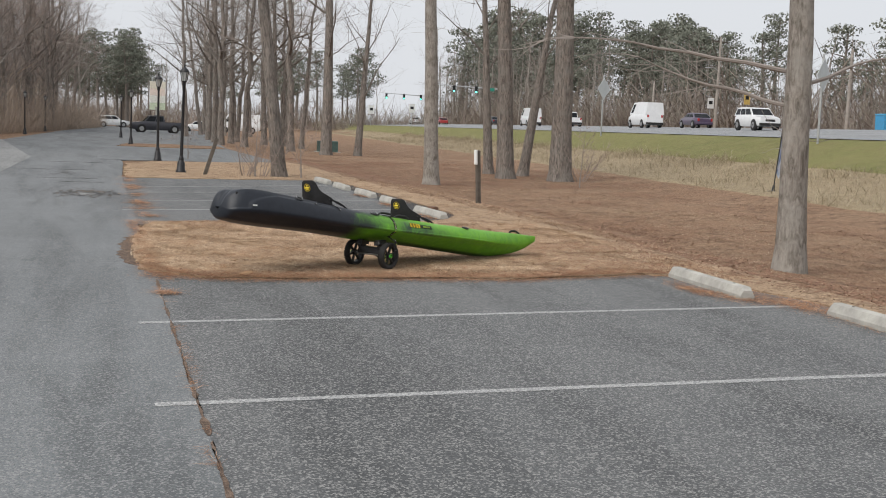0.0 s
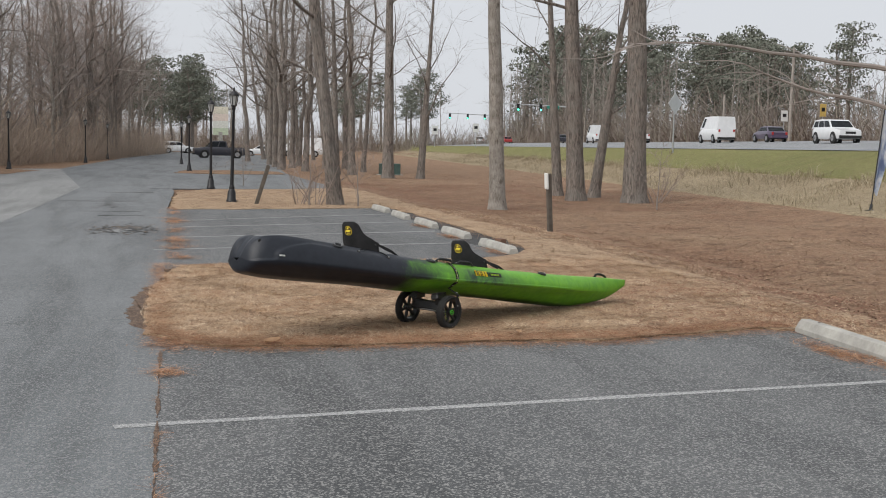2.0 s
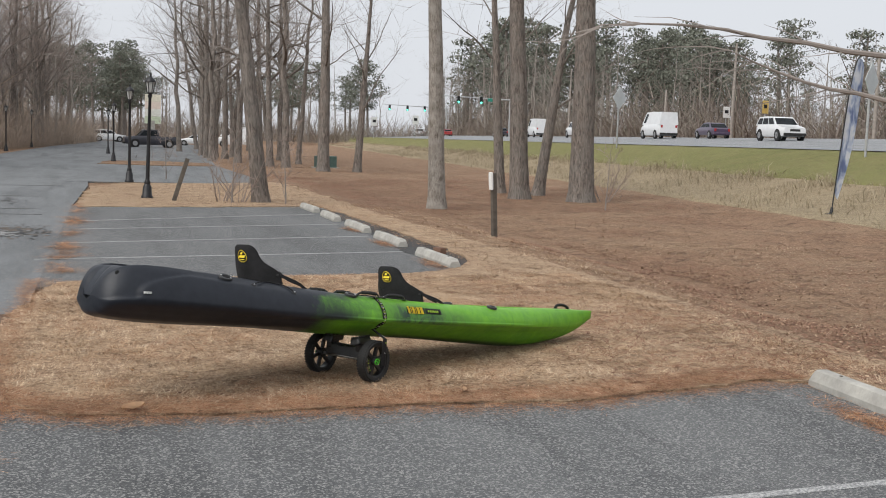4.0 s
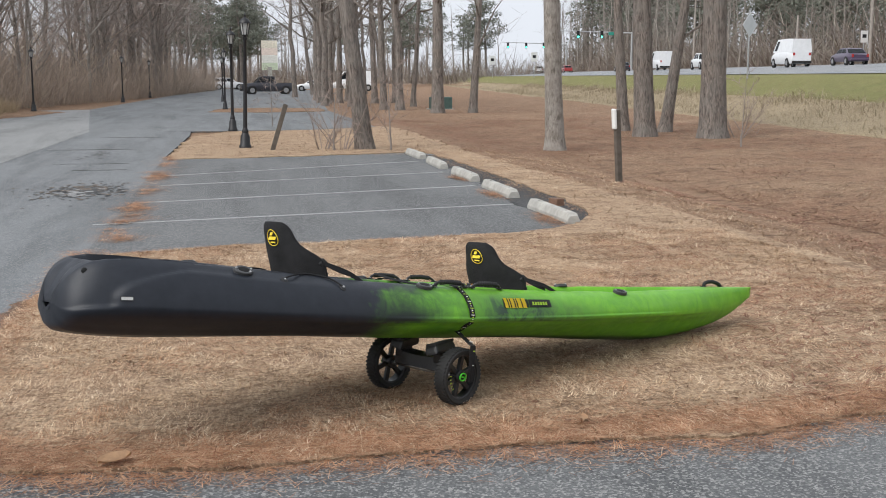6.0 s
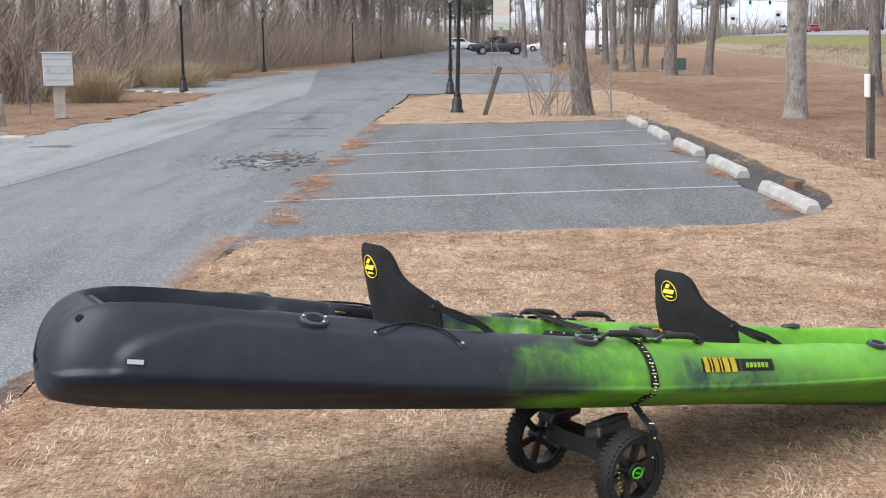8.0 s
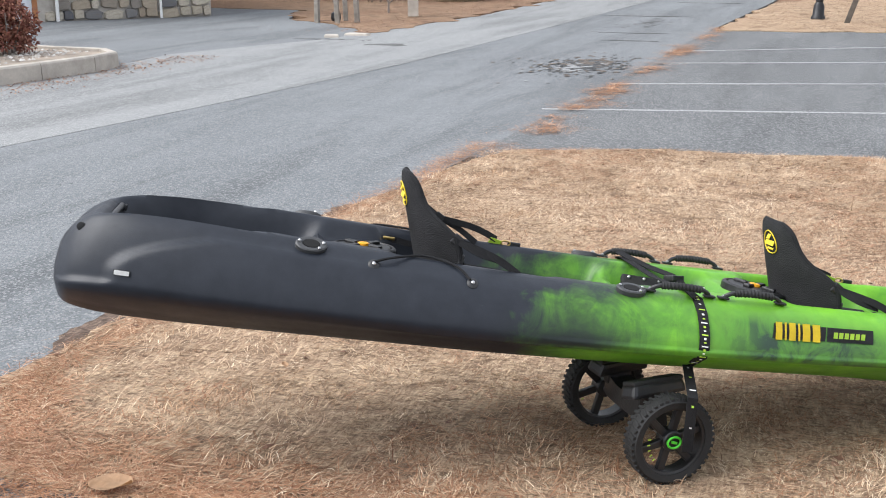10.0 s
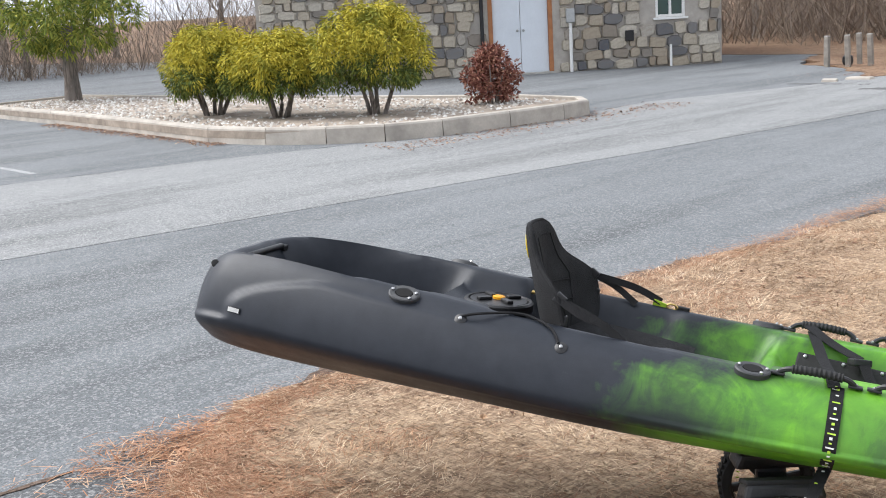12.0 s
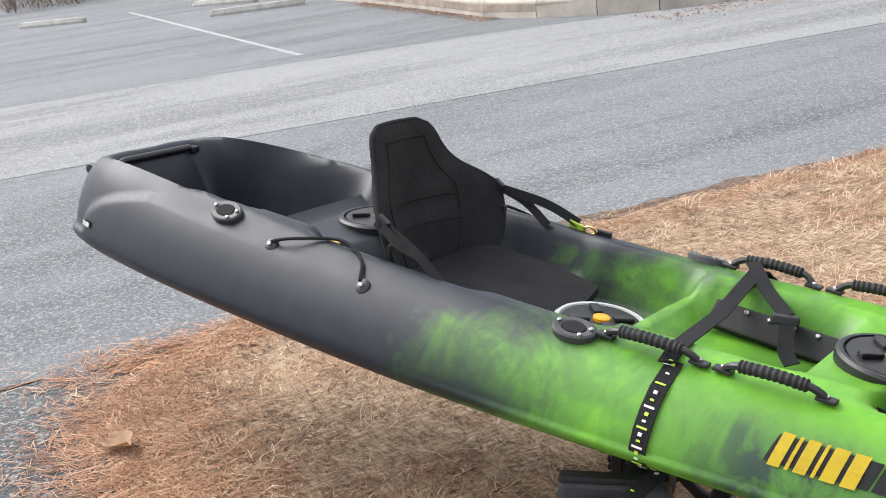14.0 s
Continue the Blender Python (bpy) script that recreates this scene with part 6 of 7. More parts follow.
for i in range(2):
    w = (DOOR1 - DOOR0 - 0.2) / 2
    leaf = part("door", box(bmesh.new(), (w - 0.008, 0.05, DOOR_H - 0.12), pose(DOOR0 + 0.1 + w * (i + 0.5), 0.1, (DOOR_H - 0.12) / 2 + 0.02), 0.006), M_DOOR, building, "pale blue-white metal door leaf")
    part("door_handle", lathe(bmesh.new(), [(0.03, 0), (0.03, 0.01), (0.012, 0.02), (0.024, 0.05), (0.01, 0.06)], pose(DOOR0 + 0.1 + w + (0.07 if i else -0.07), 0.074, 1.0, 90, 0, 0), 12), M_GALV, leaf)
for x in (DOOR0 + 0.05, DOOR1 - 0.05):
    part("door_trim", box(bmesh.new(), (0.1, 0.12, DOOR_H), pose(x, 0.06, DOOR_H / 2), 0.006), M_TRIM, building, "orange-brown timber trim")
part("door_head", box(bmesh.new(), (DOOR1 - DOOR0 - 0.2, 0.12, 0.1), pose((DOOR0 + DOOR1) / 2, 0.06, DOOR_H - 0.05), 0.006), M_TRIM, building)
part("door_step", box(bmesh.new(), (DOOR1 - DOOR0 + 0.2, 0.3, 0.05), pose((DOOR0 + DOOR1) / 2, -0.1, 0.01), 0.01), M_CONCRETE, building)
k = Mat("window_glass", 0.08, 0, 0.6)
k.colour((0.05, 0.09, 0.09))
win = part("window", box(bmesh.new(), (WIN1 - WIN0 - 0.1, 0.015, WIN_Z1 - WIN_Z0 - 0.1), pose((WIN0 + WIN1) / 2, 0.12, (WIN_Z0 + WIN_Z1) / 2)), k.m, building, "dark greenish window glass")
for x in (WIN0 + 0.03, (WIN0 + WIN1) / 2, WIN1 - 0.03):
    part("window_frame", box(bmesh.new(), (0.06, 0.09, WIN_Z1 - WIN_Z0), pose(x, 0.08, (WIN_Z0 + WIN_Z1) / 2), 0.006), M_WHITE, win)
for z in (WIN_Z0 + 0.03, WIN_Z1 - 0.03):
    part("window_rail", box(bmesh.new(), (WIN1 - WIN0 - 0.12, 0.085, 0.06), pose((WIN0 + WIN1) / 2, 0.08, z), 0.006), M_WHITE, win)
part("window_sill", box(bmesh.new(), (WIN1 - WIN0 + 0.12, 0.14, 0.05), pose((WIN0 + WIN1) / 2, 0.0, WIN_Z0 - 0.03), 0.008), M_WHITE, win)
part("downspout", tube(bmesh.new(), [(1.17, -0.1, 0.1), (1.17, -0.1, HH - 0.2)], 0.045, 10), M_BLACK_IRON, building, "dark downspout", True)
meter = part("meter_pipe", tube(bmesh.new(), [(3.2, -0.1, 0.0), (3.2, -0.1, 1.15)], 0.04, 10), M_WHITE, building, "pale conduit pipe", True)
part("meter_box", box(bmesh.new(), (0.2, 0.14, 0.32), pose(3.2, -0.1, 1.28), 0.02), M_GALV, meter, "grey meter box")
part("vent_pipe", tube(bmesh.new(), [(5.5, -0.09, 0.0), (5.5, -0.09, 0.5)], 0.03, 8), M_WHITE, building, smooth=True)
part("wall_box", box(bmesh.new(), (0.2, 0.06, 0.24), pose(4.55, -0.09, 0.75), 0.01), M_BLACK_IRON, building)


def stone_material():
    k = Mat("fieldstone", 0.9, 0, 0.25)
    hue = k.ramp(k.per_object(), (0.0, (0.09, 0.1, 0.12)), (0.14, (0.2, 0.2, 0.2)), (0.26, (0.34, 0.28, 0.21)), (0.55, (0.46, 0.4, 0.31)), (0.85, (0.58, 0.54, 0.46)), (1.0, (0.36, 0.33, 0.29)))
    k.colour(k.mix(k.ramp(k.noise(6, 5, 0.7), (0.35, 0.0), (0.7, 0.55)), hue, (0.2, 0.17, 0.14)))
    k.bump(k.noise(9, 6, 0.7), 0.7, 0.03)
    return k.m


M_STONE = stone_material()
rnd = random.Random(8)


def stone_mesh(seed):
    r = random.Random(seed)
    bm = bmesh.new()
    ring = []
    for cx, cz in ((-0.5, -0.5), (0.5, -0.5), (0.5, 0.5), (-0.5, 0.5)):
        c = Vector((cx * r.uniform(0.8, 1.04), 0, cz * r.uniform(0.8, 1.04)))
        if r.random() < 0.6:
            cut = r.uniform(0.1, 0.28)
            ends = [c + Vector((-cx * cut * 2, 0, 0)), c + Vector((0, 0, -cz * cut * 2))]
            ring += ends if cx * cz < 0 else ends[::-1]
        else:
            ring.append(c)
    rings(bm, [[p + Vector((0, 0.06, 0)) for p in ring], [p + Vector((0, -0.02, 0)) for p in ring], [p * 0.88 + Vector((r.uniform(-0.02, 0.02), -0.075, r.uniform(-0.02, 0.02))) for p in ring]])
    bmesh.ops.recalc_face_normals(bm, faces=bm.faces)
    return part("stone", bm, M_STONE, front)


base_stones = [stone_mesh(s) for s in range(9)]
first = list(base_stones)
z, row = 0.02, 0
count = 0
while z < HH - 0.1:
    h = rnd.uniform(0.2, 0.29)
    x = L0 + 0.05 + rnd.uniform(0, 0.2)
    while x < L1 - 0.1:
        w = min(rnd.uniform(0.16, 0.5), L1 - 0.02 - x)
        cx, cz = x + w / 2, z + h / 2 + rnd.uniform(-0.03, 0.03)
        blocked = (DOOR0 - 0.02 < cx + w / 2 and cx - w / 2 < DOOR1 + 0.02 and cz < DOOR_H + 0.1) or (WIN0 - 0.06 < cx + w / 2 and cx - w / 2 < WIN1 + 0.06 and WIN_Z0 - 0.12 < cz < WIN_Z1 + 0.12)
        if not blocked and count < 420:
            m = Matrix.Translation((cx, 0.015, cz)) @ Matrix.Rotation(rnd.uniform(-0.12, 0.12), 4, "Y") @ Matrix.Diagonal((w * 0.99, 1, h * 1.04, 1))
            if first:
                first.pop(0).matrix_basis = m
            else:
                same_part("stone", base_stones[rnd.randrange(9)], m, front)
            count += 1
        x += w
    z += h


# ---- shrubs of the island ----
def leafy(quads, rnd2, c, size, n, length, width, droop):
    for _ in range(n):
        d = Vector((rnd2.gauss(0, 1), rnd2.gauss(0, 1), rnd2.gauss(0, 0.8))).normalized()
        p = c + d * size * rnd2.uniform(0.55, 1.0)
        way = (d + Vector((0, 0, -droop)) + Vector((rnd2.uniform(-0.4, 0.4), rnd2.uniform(-0.4, 0.4), 0))).normalized()
        t = way.cross(Vector((rnd2.uniform(-1, 1), rnd2.uniform(-1, 1), rnd2.uniform(-1, 1)))).normalized() * width
        l = way * length * rnd2.uniform(0.6, 1.3)
        quads.append((p - t, p + t, p + l + t * 0.3, p + l - t * 0.3))


def golden_material():
    k = Mat("golden_foliage", 0.8, 0, 0.25)
    own = k.ramp(k.per_piece(), (0.0, (0.24, 0.23, 0.025)), (0.5, (0.44, 0.38, 0.035)), (1.0, (0.6, 0.49, 0.06)))
    low = k.ramp(k.noise(1.9, 3), (0.3, 1.0), (0.5, 0.0))
    k.colour(k.mix(low, own, (0.09, 0.13, 0.02)))
    return k.m


M_GOLD = golden_material()
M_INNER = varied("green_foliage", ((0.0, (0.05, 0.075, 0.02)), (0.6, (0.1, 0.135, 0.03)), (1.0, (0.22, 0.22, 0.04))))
M_REDLEAF = varied("red_foliage", ((0.0, (0.13, 0.05, 0.04)), (0.5, (0.25, 0.1, 0.075)), (1.0, (0.34, 0.18, 0.12))))


def golden_shrub(seed, x, y, w, h, low, label):
    r = random.Random(seed)
    ob = thing("golden_shrub", label, "shrub", pose(x, y, 0.17, 0, 0, seed * 50), "golden shrubs on the island")
    quads, green = [], []
    for k in range(5):
        a = k * 1.3 + r.random()
        tip = Vector((math.cos(a) * w * 0.22, math.sin(a) * w * 0.22, h * 0.5))
        foot = Vector((math.cos(a) * 0.1, math.sin(a) * 0.1, -0.04))
        part("stem", tube(bmesh.new(), curve([foot, foot.lerp(tip, 0.5) + Vector((r.uniform(-0.06, 0.06), r.uniform(-0.06, 0.06), 0)), tip], 4), [0.04 - 0.0028 * i for i in range(9)], 6), M_BARK, ob, smooth=True)
    for k in range(230):
        u, v = r.random() * 2 * math.pi, r.random()
        zz = low + (h - low) * v
        reach = w / 2 * (math.sin(math.pi * (0.26 + 0.68 * v)) ** 0.6) * (0.86 + 0.16 * math.sin(3 * u + seed) + 0.08 * math.sin(7 * u))
        rr = reach * r.uniform(0.55, 1.0)
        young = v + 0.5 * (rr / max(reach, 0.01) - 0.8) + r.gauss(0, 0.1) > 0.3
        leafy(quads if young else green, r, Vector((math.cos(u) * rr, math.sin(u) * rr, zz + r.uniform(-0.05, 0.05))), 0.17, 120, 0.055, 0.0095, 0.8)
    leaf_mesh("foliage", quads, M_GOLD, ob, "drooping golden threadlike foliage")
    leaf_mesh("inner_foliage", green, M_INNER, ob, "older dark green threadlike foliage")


golden_shrub(1, -14.7, 7.5, 1.72, 1.3, 0.42, "golden-green rounded shrub on two dark stems in gravel")
golden_shrub(2, -13.05, 7.62, 1.5, 1.2, 0.42, "golden-green low shrub between two larger ones")
golden_shrub(3, -11.75, 8.42, 1.95, 1.52, 0.45, "largest golden-green shrub on the gravel island")


def red_shrub():
    r = random.Random(9)
    ob = thing("red_shrub", "dense reddish-brown rounded shrub on the gravel island", "shrub", pose(-11.13, 10.2, 0.17))
    quads = []
    for k in range(7):
        a = k * 0.9
        part("stem", tube(bmesh.new(), [(0.05 * math.cos(a), 0.05 * math.sin(a), -0.03), (0.3 * math.cos(a), 0.3 * math.sin(a), 0.6)], [0.018, 0.008], 5), M_TWIG, ob)
    for k in range(90):
        u, v = r.random() * 6.28, r.random()
        rr = 0.46 * math.sin(math.pi * (0.2 + 0.74 * v)) ** 0.7 * r.uniform(0.3, 1.0)
        leafy(quads, r, Vector((math.cos(u) * rr, math.sin(u) * rr, 0.1 + 0.72 * v)), 0.11, 55, 0.05, 0.016, 0.2)
    leaf_mesh("foliage", quads, M_REDLEAF, ob, "small red-brown leaves")


red_shrub()
ob = thing("clipped_tree", "small tree with a yellow-green clipped crown by the kerb", "tree", pose(-21.6, 8.5, 0.1))
part("trunk", tube(bmesh.new(), [(0, 0, -0.05), (0.02, 0, 0.5), (0.03, 0.02, 1.6)], [0.2, 0.15, 0.12], 10), M_BARK, ob, smooth=True)
quads, r = [], random.Random(14)
for k in range(170):
    u, v = r.random() * 6.28, r.random()
    rr = 1.55 * math.sin(math.pi * (0.15 + 0.8 * v)) ** 0.7 * r.uniform(0.4, 1.0)
    leafy(quads, r, Vector((math.cos(u) * rr, math.sin(u) * rr, 1.15 + 2.1 * v)), 0.22, 75, 0.12, 0.016, 0.8)
k = Mat("yellow_green_foliage", 0.8, 0, 0.25)
k.colour(k.ramp(k.per_piece(), (0.0, (0.08, 0.12, 0.02)), (0.6, (0.2, 0.24, 0.04)), (1.0, (0.38, 0.36, 0.06))))
leaf_mesh("crown", quads, k.m, ob, "yellow-green foliage")


# ---- vehicles ----
M_GLASS = plain("vehicle_glass", (0.02, 0.025, 0.03), 0.12, 0, 0.1, 5, 0.0, 30)
M_TYRE = plain("tyre_rubber", (0.02, 0.02, 0.02), 0.85, 0, 0.2, 10, 0.2, 60)
M_ALLOY = plain("alloy", (0.45, 0.45, 0.46), 0.35, 0.8, 0.1, 10, 0.05, 60)
M_TAIL = plain("tail_lamp", (0.35, 0.02, 0.02), 0.3, 0, 0.1, 10, 0.0, 60)
M_HEAD = plain("head_lamp", (0.75, 0.76, 0.78), 0.15, 0, 0.05, 10, 0.0, 60)


def paint(name, rgb):
    k = Mat(name, 0.3, 0, 0.6)
    k.p.inputs["Coat Weight"].default_value = 0.5
    k.colour(k.ramp(k.noise(2.5, 4), (0.3, tuple(v * 0.88 for v in rgb)), (0.7, rgb)))
    return k.m


P_WHITE, P_DARK, P_SILVER, P_RED, P_BLUE = paint("white_paint", (0.72, 0.73, 0.74)), paint("dark_paint", (0.03, 0.03, 0.04)), paint("silver_paint", (0.42, 0.43, 0.45)), paint("red_paint", (0.32, 0.03, 0.03)), paint("plum_paint", (0.07, 0.05, 0.09))


def vehicle(kind, colour, label, m, group="vehicles on the highway"):
    """x forward. kind: sedan, suv, pickup or van."""
    length, width, belt, tall, wr = {"sedan": (4.7, 1.8, 0.95, 1.45, 0.33), "suv": (4.75, 1.9, 1.1, 1.75, 0.38), "pickup": (5.7, 2.0, 1.15, 1.9, 0.41), "van": (5.9, 2.05, 1.35, 2.6, 0.38)}[kind]
    ob = thing(kind if kind in ("sedan", "van") else {"suv": "estate_car", "pickup": "pickup_truck"}[kind], label, "van" if kind == "van" else ("truck" if kind == "pickup" else "car"), m, group)
    hl, hw, low = length / 2, width / 2, 0.28
    prof = {"sedan": [(-hl, 0.85), (-hl * 0.6, 0.97), (hl * 0.45, 0.95), (hl * 0.95, 0.75)], "suv": [(-hl, 1.05), (-hl * 0.6, 1.12), (hl * 0.45, 1.1), (hl * 0.97, 0.92)],
            "pickup": [(-hl, 1.15), (-hl * 0.2, 1.15), (hl * 0.45, 1.2), (hl * 0.97, 1.08)], "van": [(-hl, 1.35), (0, 1.35), (hl * 0.62, 1.3), (hl * 0.97, 0.98)]}[kind]
    loops = []
    for i in range(15):
        x = -hl + length * i / 14
        top = smooth_at(prof, x)
        sq = 1 - 0.16 * abs(x / hl) ** 6
        lo = low + 0.1 * abs(x / hl) ** 8
        loops.append([Vector((x, y * hw * sq, z)) for y, z in ((-0.92, lo), (-1.0, lo + 0.18), (-1.0, top - 0.12), (-0.93, top), (0.93, top), (1.0, top - 0.12), (1.0, lo + 0.18), (0.92, lo))])
    bm = bmesh.new()
    rings(bm, loops)
    body = part("body", bm, colour, ob, smooth=True)
    cab = {"sedan": (-1.75, -1.05, 0.35, 1.15), "suv": (-2.3, -2.05, 0.35, 1.15), "pickup": (-0.75, -0.6, 0.85, 1.6), "van": (-2.93, -2.9, 1.35, 2.3)}[kind]
    b0, r0, r1, b1 = cab
    bt, tp = belt - 0.02, tall
    bm = bmesh.new()
    rings(bm, [[Vector((b0, s * hw * 0.93, bt)), Vector((r0, s * hw * 0.78, tp - 0.05)), Vector(((r0 + r1) / 2, s * hw * 0.76, tp)), Vector((r1, s * hw * 0.78, tp - 0.05)), Vector((b1, s * hw * 0.93, bt))] for s in (-1, -0.6, 0.6, 1)])
    bmesh.ops.recalc_face_normals(bm, faces=bm.faces)
    part("cabin", bm, colour, ob, smooth=True)

    def side_quad(x0, x1, f0, f1, s, name):
        q = []
        for x, f in ((x0, f0), (x1, f0), (x1, f1), (x0, f1)):
            back, front = b0 + (r0 - b0) * f, b1 + (r1 - b1) * f
            q.append(Vector((back + (front - back) * x, s * (hw * (0.93 - 0.15 * f) + 0.012), bt + (tp - 0.05 - bt) * f)))
        bm2 = bmesh.new()
        bm2.faces.new([bm2.verts.new(v) for v in (q if s < 0 else q[::-1])])
        bmesh.ops.solidify(bm2, geom=bm2.faces[:], thickness=-0.01)
        part(name, bm2, M_GLASS, ob)

    panes = {"sedan": ((0.1, 0.5), (0.53, 0.93)), "suv": ((0.05, 0.3), (0.33, 0.62), (0.65, 0.94)), "pickup": ((0.08, 0.45), (0.5, 0.93)), "van": ((0.8, 0.95),)}[kind]
    for s in (-1, 1):
        for x0, x1 in panes:
            side_quad(x0, x1, 0.14, 0.86, s, "side_window")
    for xa, xb, sgn in ((b1, r1, 1), (b0, r0, -1)):
        if kind == "van" and sgn < 0:
            continue
        q = [Vector((xa + (xb - xa) * f + sgn * 0.014, y * hw * (0.86 - 0.13 * f), bt + (tp - 0.05 - bt) * f)) for f, y in ((0.12, -1), (0.12, 1), (0.88, 1), (0.88, -1))]
        bm2 = bmesh.new()
        bm2.faces.new([bm2.verts.new(v) for v in (q if sgn > 0 else q[::-1])])
        bmesh.ops.solidify(bm2, geom=bm2.faces[:], thickness=-0.01)
        part("windscreen" if sgn > 0 else "rear_window", bm2, M_GLASS, ob)
    for x in (-hl * 0.62, hl * 0.62):
        for s in (-1, 1):
            mm = pose(x, s * (hw - 0.08), wr, 90, 0, 0)
            w = part("wheel", lathe(bmesh.new(), [(wr * 0.62, -0.115), (wr * 0.62, 0.115), (0.06, 0.118), (0.06, -0.118)], mm, 16), M_ALLOY, ob, smooth=True)
            part("tyre", lathe(bmesh.new(), [(wr * 0.62, -0.11), (wr * 0.95, -0.11), (wr, -0.06), (wr, 0.06), (wr * 0.95, 0.11), (wr * 0.62, 0.11)], mm, 20), M_TYRE, w, smooth=True)
            part("wheel_arch", lathe(bmesh.new(), [(wr * 1.18, -0.10), (wr * 1.18, 0.085), (wr * 0.99, 0.085)], mm, 20), M_TYRE, ob)
    for s in (-1, 1):
        part("headlight", box(bmesh.new(), (0.06, 0.32, 0.14), pose(hl * 0.985, s * hw * 0.62, belt - 0.3), 0.02), M_HEAD, ob, "clear headlight")
        part("tail_light", box(bmesh.new(), (0.05, 0.2, 0.26), pose(-hl * 0.995, s * hw * 0.72, belt - 0.18), 0.02), M_TAIL, ob, "red tail light")
    part("grille", box(bmesh.new(), (0.05, 0.8, 0.2), pose(hl * 0.99, 0, belt - 0.36), 0.02), M_TYRE, ob)
    for e in (-1, 1):
        part("bumper", box(bmesh.new(), (0.16, width * 0.88, 0.2), pose(e * (hl - 0.02), 0, 0.45), 0.05), M_TYRE if kind != "sedan" else colour, ob)
    if kind == "pickup":
        # no hollow is modelled: a dark slab on top imitates the bed's shade
        part("bed_cavity", box(bmesh.new(), (2.0, 1.6, 0.03), pose(-hl + 1.2, 0, 1.17)), M_TYRE, ob, "flat dark slab for the shaded hollow of the truck bed")
    return ob


HEAD = math.degrees(math.atan2(HW_WAY.y, HW_WAY.x))


def drive(h, along, turn):
    x, y = hw_at(h, along)
    return pose(x, y, smooth_at(BANK, h) + 0.125, 0, 0, HEAD + turn)


vehicle("suv", P_WHITE, "white sport utility car on the highway", drive(13.5, 80, 180))
vehicle("van", P_WHITE, "tall white cargo van on the highway", drive(15.5, 112, 0))
vehicle("sedan", P_BLUE, "dark plum sedan on the highway", drive(17.5, 103, 0))
vehicle("pickup", P_WHITE, "white pickup truck on the highway", drive(15.6, 142, 0))
vehicle("van", P_WHITE, "white box-like truck far along the highway", drive(16, 165, 0))
vehicle("sedan", P_DARK, "black sedan far along the highway", drive(15.8, 190, 0))
vehicle("sedan", P_RED, "red sedan waiting at the traffic lights", drive(15.8, 245, 0))
vehicle("suv", P_WHITE, "white car waiting at the traffic lights", drive(14, 275, 0))
vehicle("sedan", P_SILVER, "silver sedan waiting at the traffic lights", drive(17.5, 300, 0))
LOT = "vehicles parked far along the driveway"
vehicle("pickup", P_DARK, "black pickup truck parked beyond the lamp posts", pose(2.8, 122, 0.0, 0, 0, 185), LOT)
vehicle("sedan", P_WHITE, "white car parked far beyond the trees", pose(9.5, 150, 0.0, 0, 0, 170), LOT)
vehicle("suv", P_WHITE, "white sport utility car parked far beyond the trees", pose(-1.5, 172, 0.0, 0, 0, 10), LOT)
vehicle("sedan", P_SILVER, "silver car parked behind the wood's edge", pose(-7.0, 150, 0.0, 0, 0, 20), LOT)
vehicle("van", P_WHITE, "white van parked beyond the trees", pose(15, 152, 0.0, 0, 0, 175), LOT)


# ---- highway furniture ----
def pole_at(h, along):
    x, y = hw_at(h, along)
    return x, y, smooth_at(BANK, h) + 0.02


def diamond_sign():
    x, y, z = pole_at(-1.2, 72)
    ob = thing("road_sign", "grey back of a diamond road sign on a steel post", "road sign", pose(x, y, z, 0, 0, 30))
    part("post", box(bmesh.new(), (0.08, 0.08, 4.2), pose(0, 0.06, 2.05), 0.01), M_GALV, ob)
    part("panel", box(bmesh.new(), (1.04, 0.02, 1.04), pose(0, 0, 3.25, 0, 45, 0), 0.008), plain("sign_back", (0.55, 0.57, 0.57), 0.45, 0.3, 0.08, 2, 0.02, 30), ob, "bare grey aluminium panel")
    return ob


sign = diamond_sign()
x, y, z = pole_at(-1.0, 41)
copy_thing(sign, pose(x, y, z - 0.3, 0, 0, 35))


def small_sign(h, along, w, tall, top, material, label):
    x, y, z = pole_at(h, along)
    ob = thing("small_sign", label, "road sign", pose(x, y, z, 0, 0, 15), "small signs by the highway")
    part("post", box(bmesh.new(), (0.08, 0.06, top), pose(0, 0.05, top / 2), 0.01), M_GALV, ob)
    part("panel", box(bmesh.new(), (w, 0.02, tall), pose(0, 0, top - tall / 2), 0.006), material, ob)
    part("panel_mark", box(bmesh.new(), (w * 0.55, 0.006, tall * 0.3), pose(0, -0.012, top - tall * 0.45)), M_BLACK_IRON, ob)


small_sign(22.5, 112, 0.9, 1.1, 3.2, M_WHITE, "small pale sign beyond the highway")
small_sign(-1.0, 170, 1.0, 1.3, 3.6, M_WHITE, "white lane sign beside the highway")
small_sign(-1.0, 230, 1.3, 1.7, 4.2, M_WHITE, "white arrow sign beside the highway")
small_sign(23.0, 104, 0.8, 1.2, 3.6, plain("amber_sign", (0.6, 0.42, 0.12), 0.5), "yellowish sign beyond the highway")


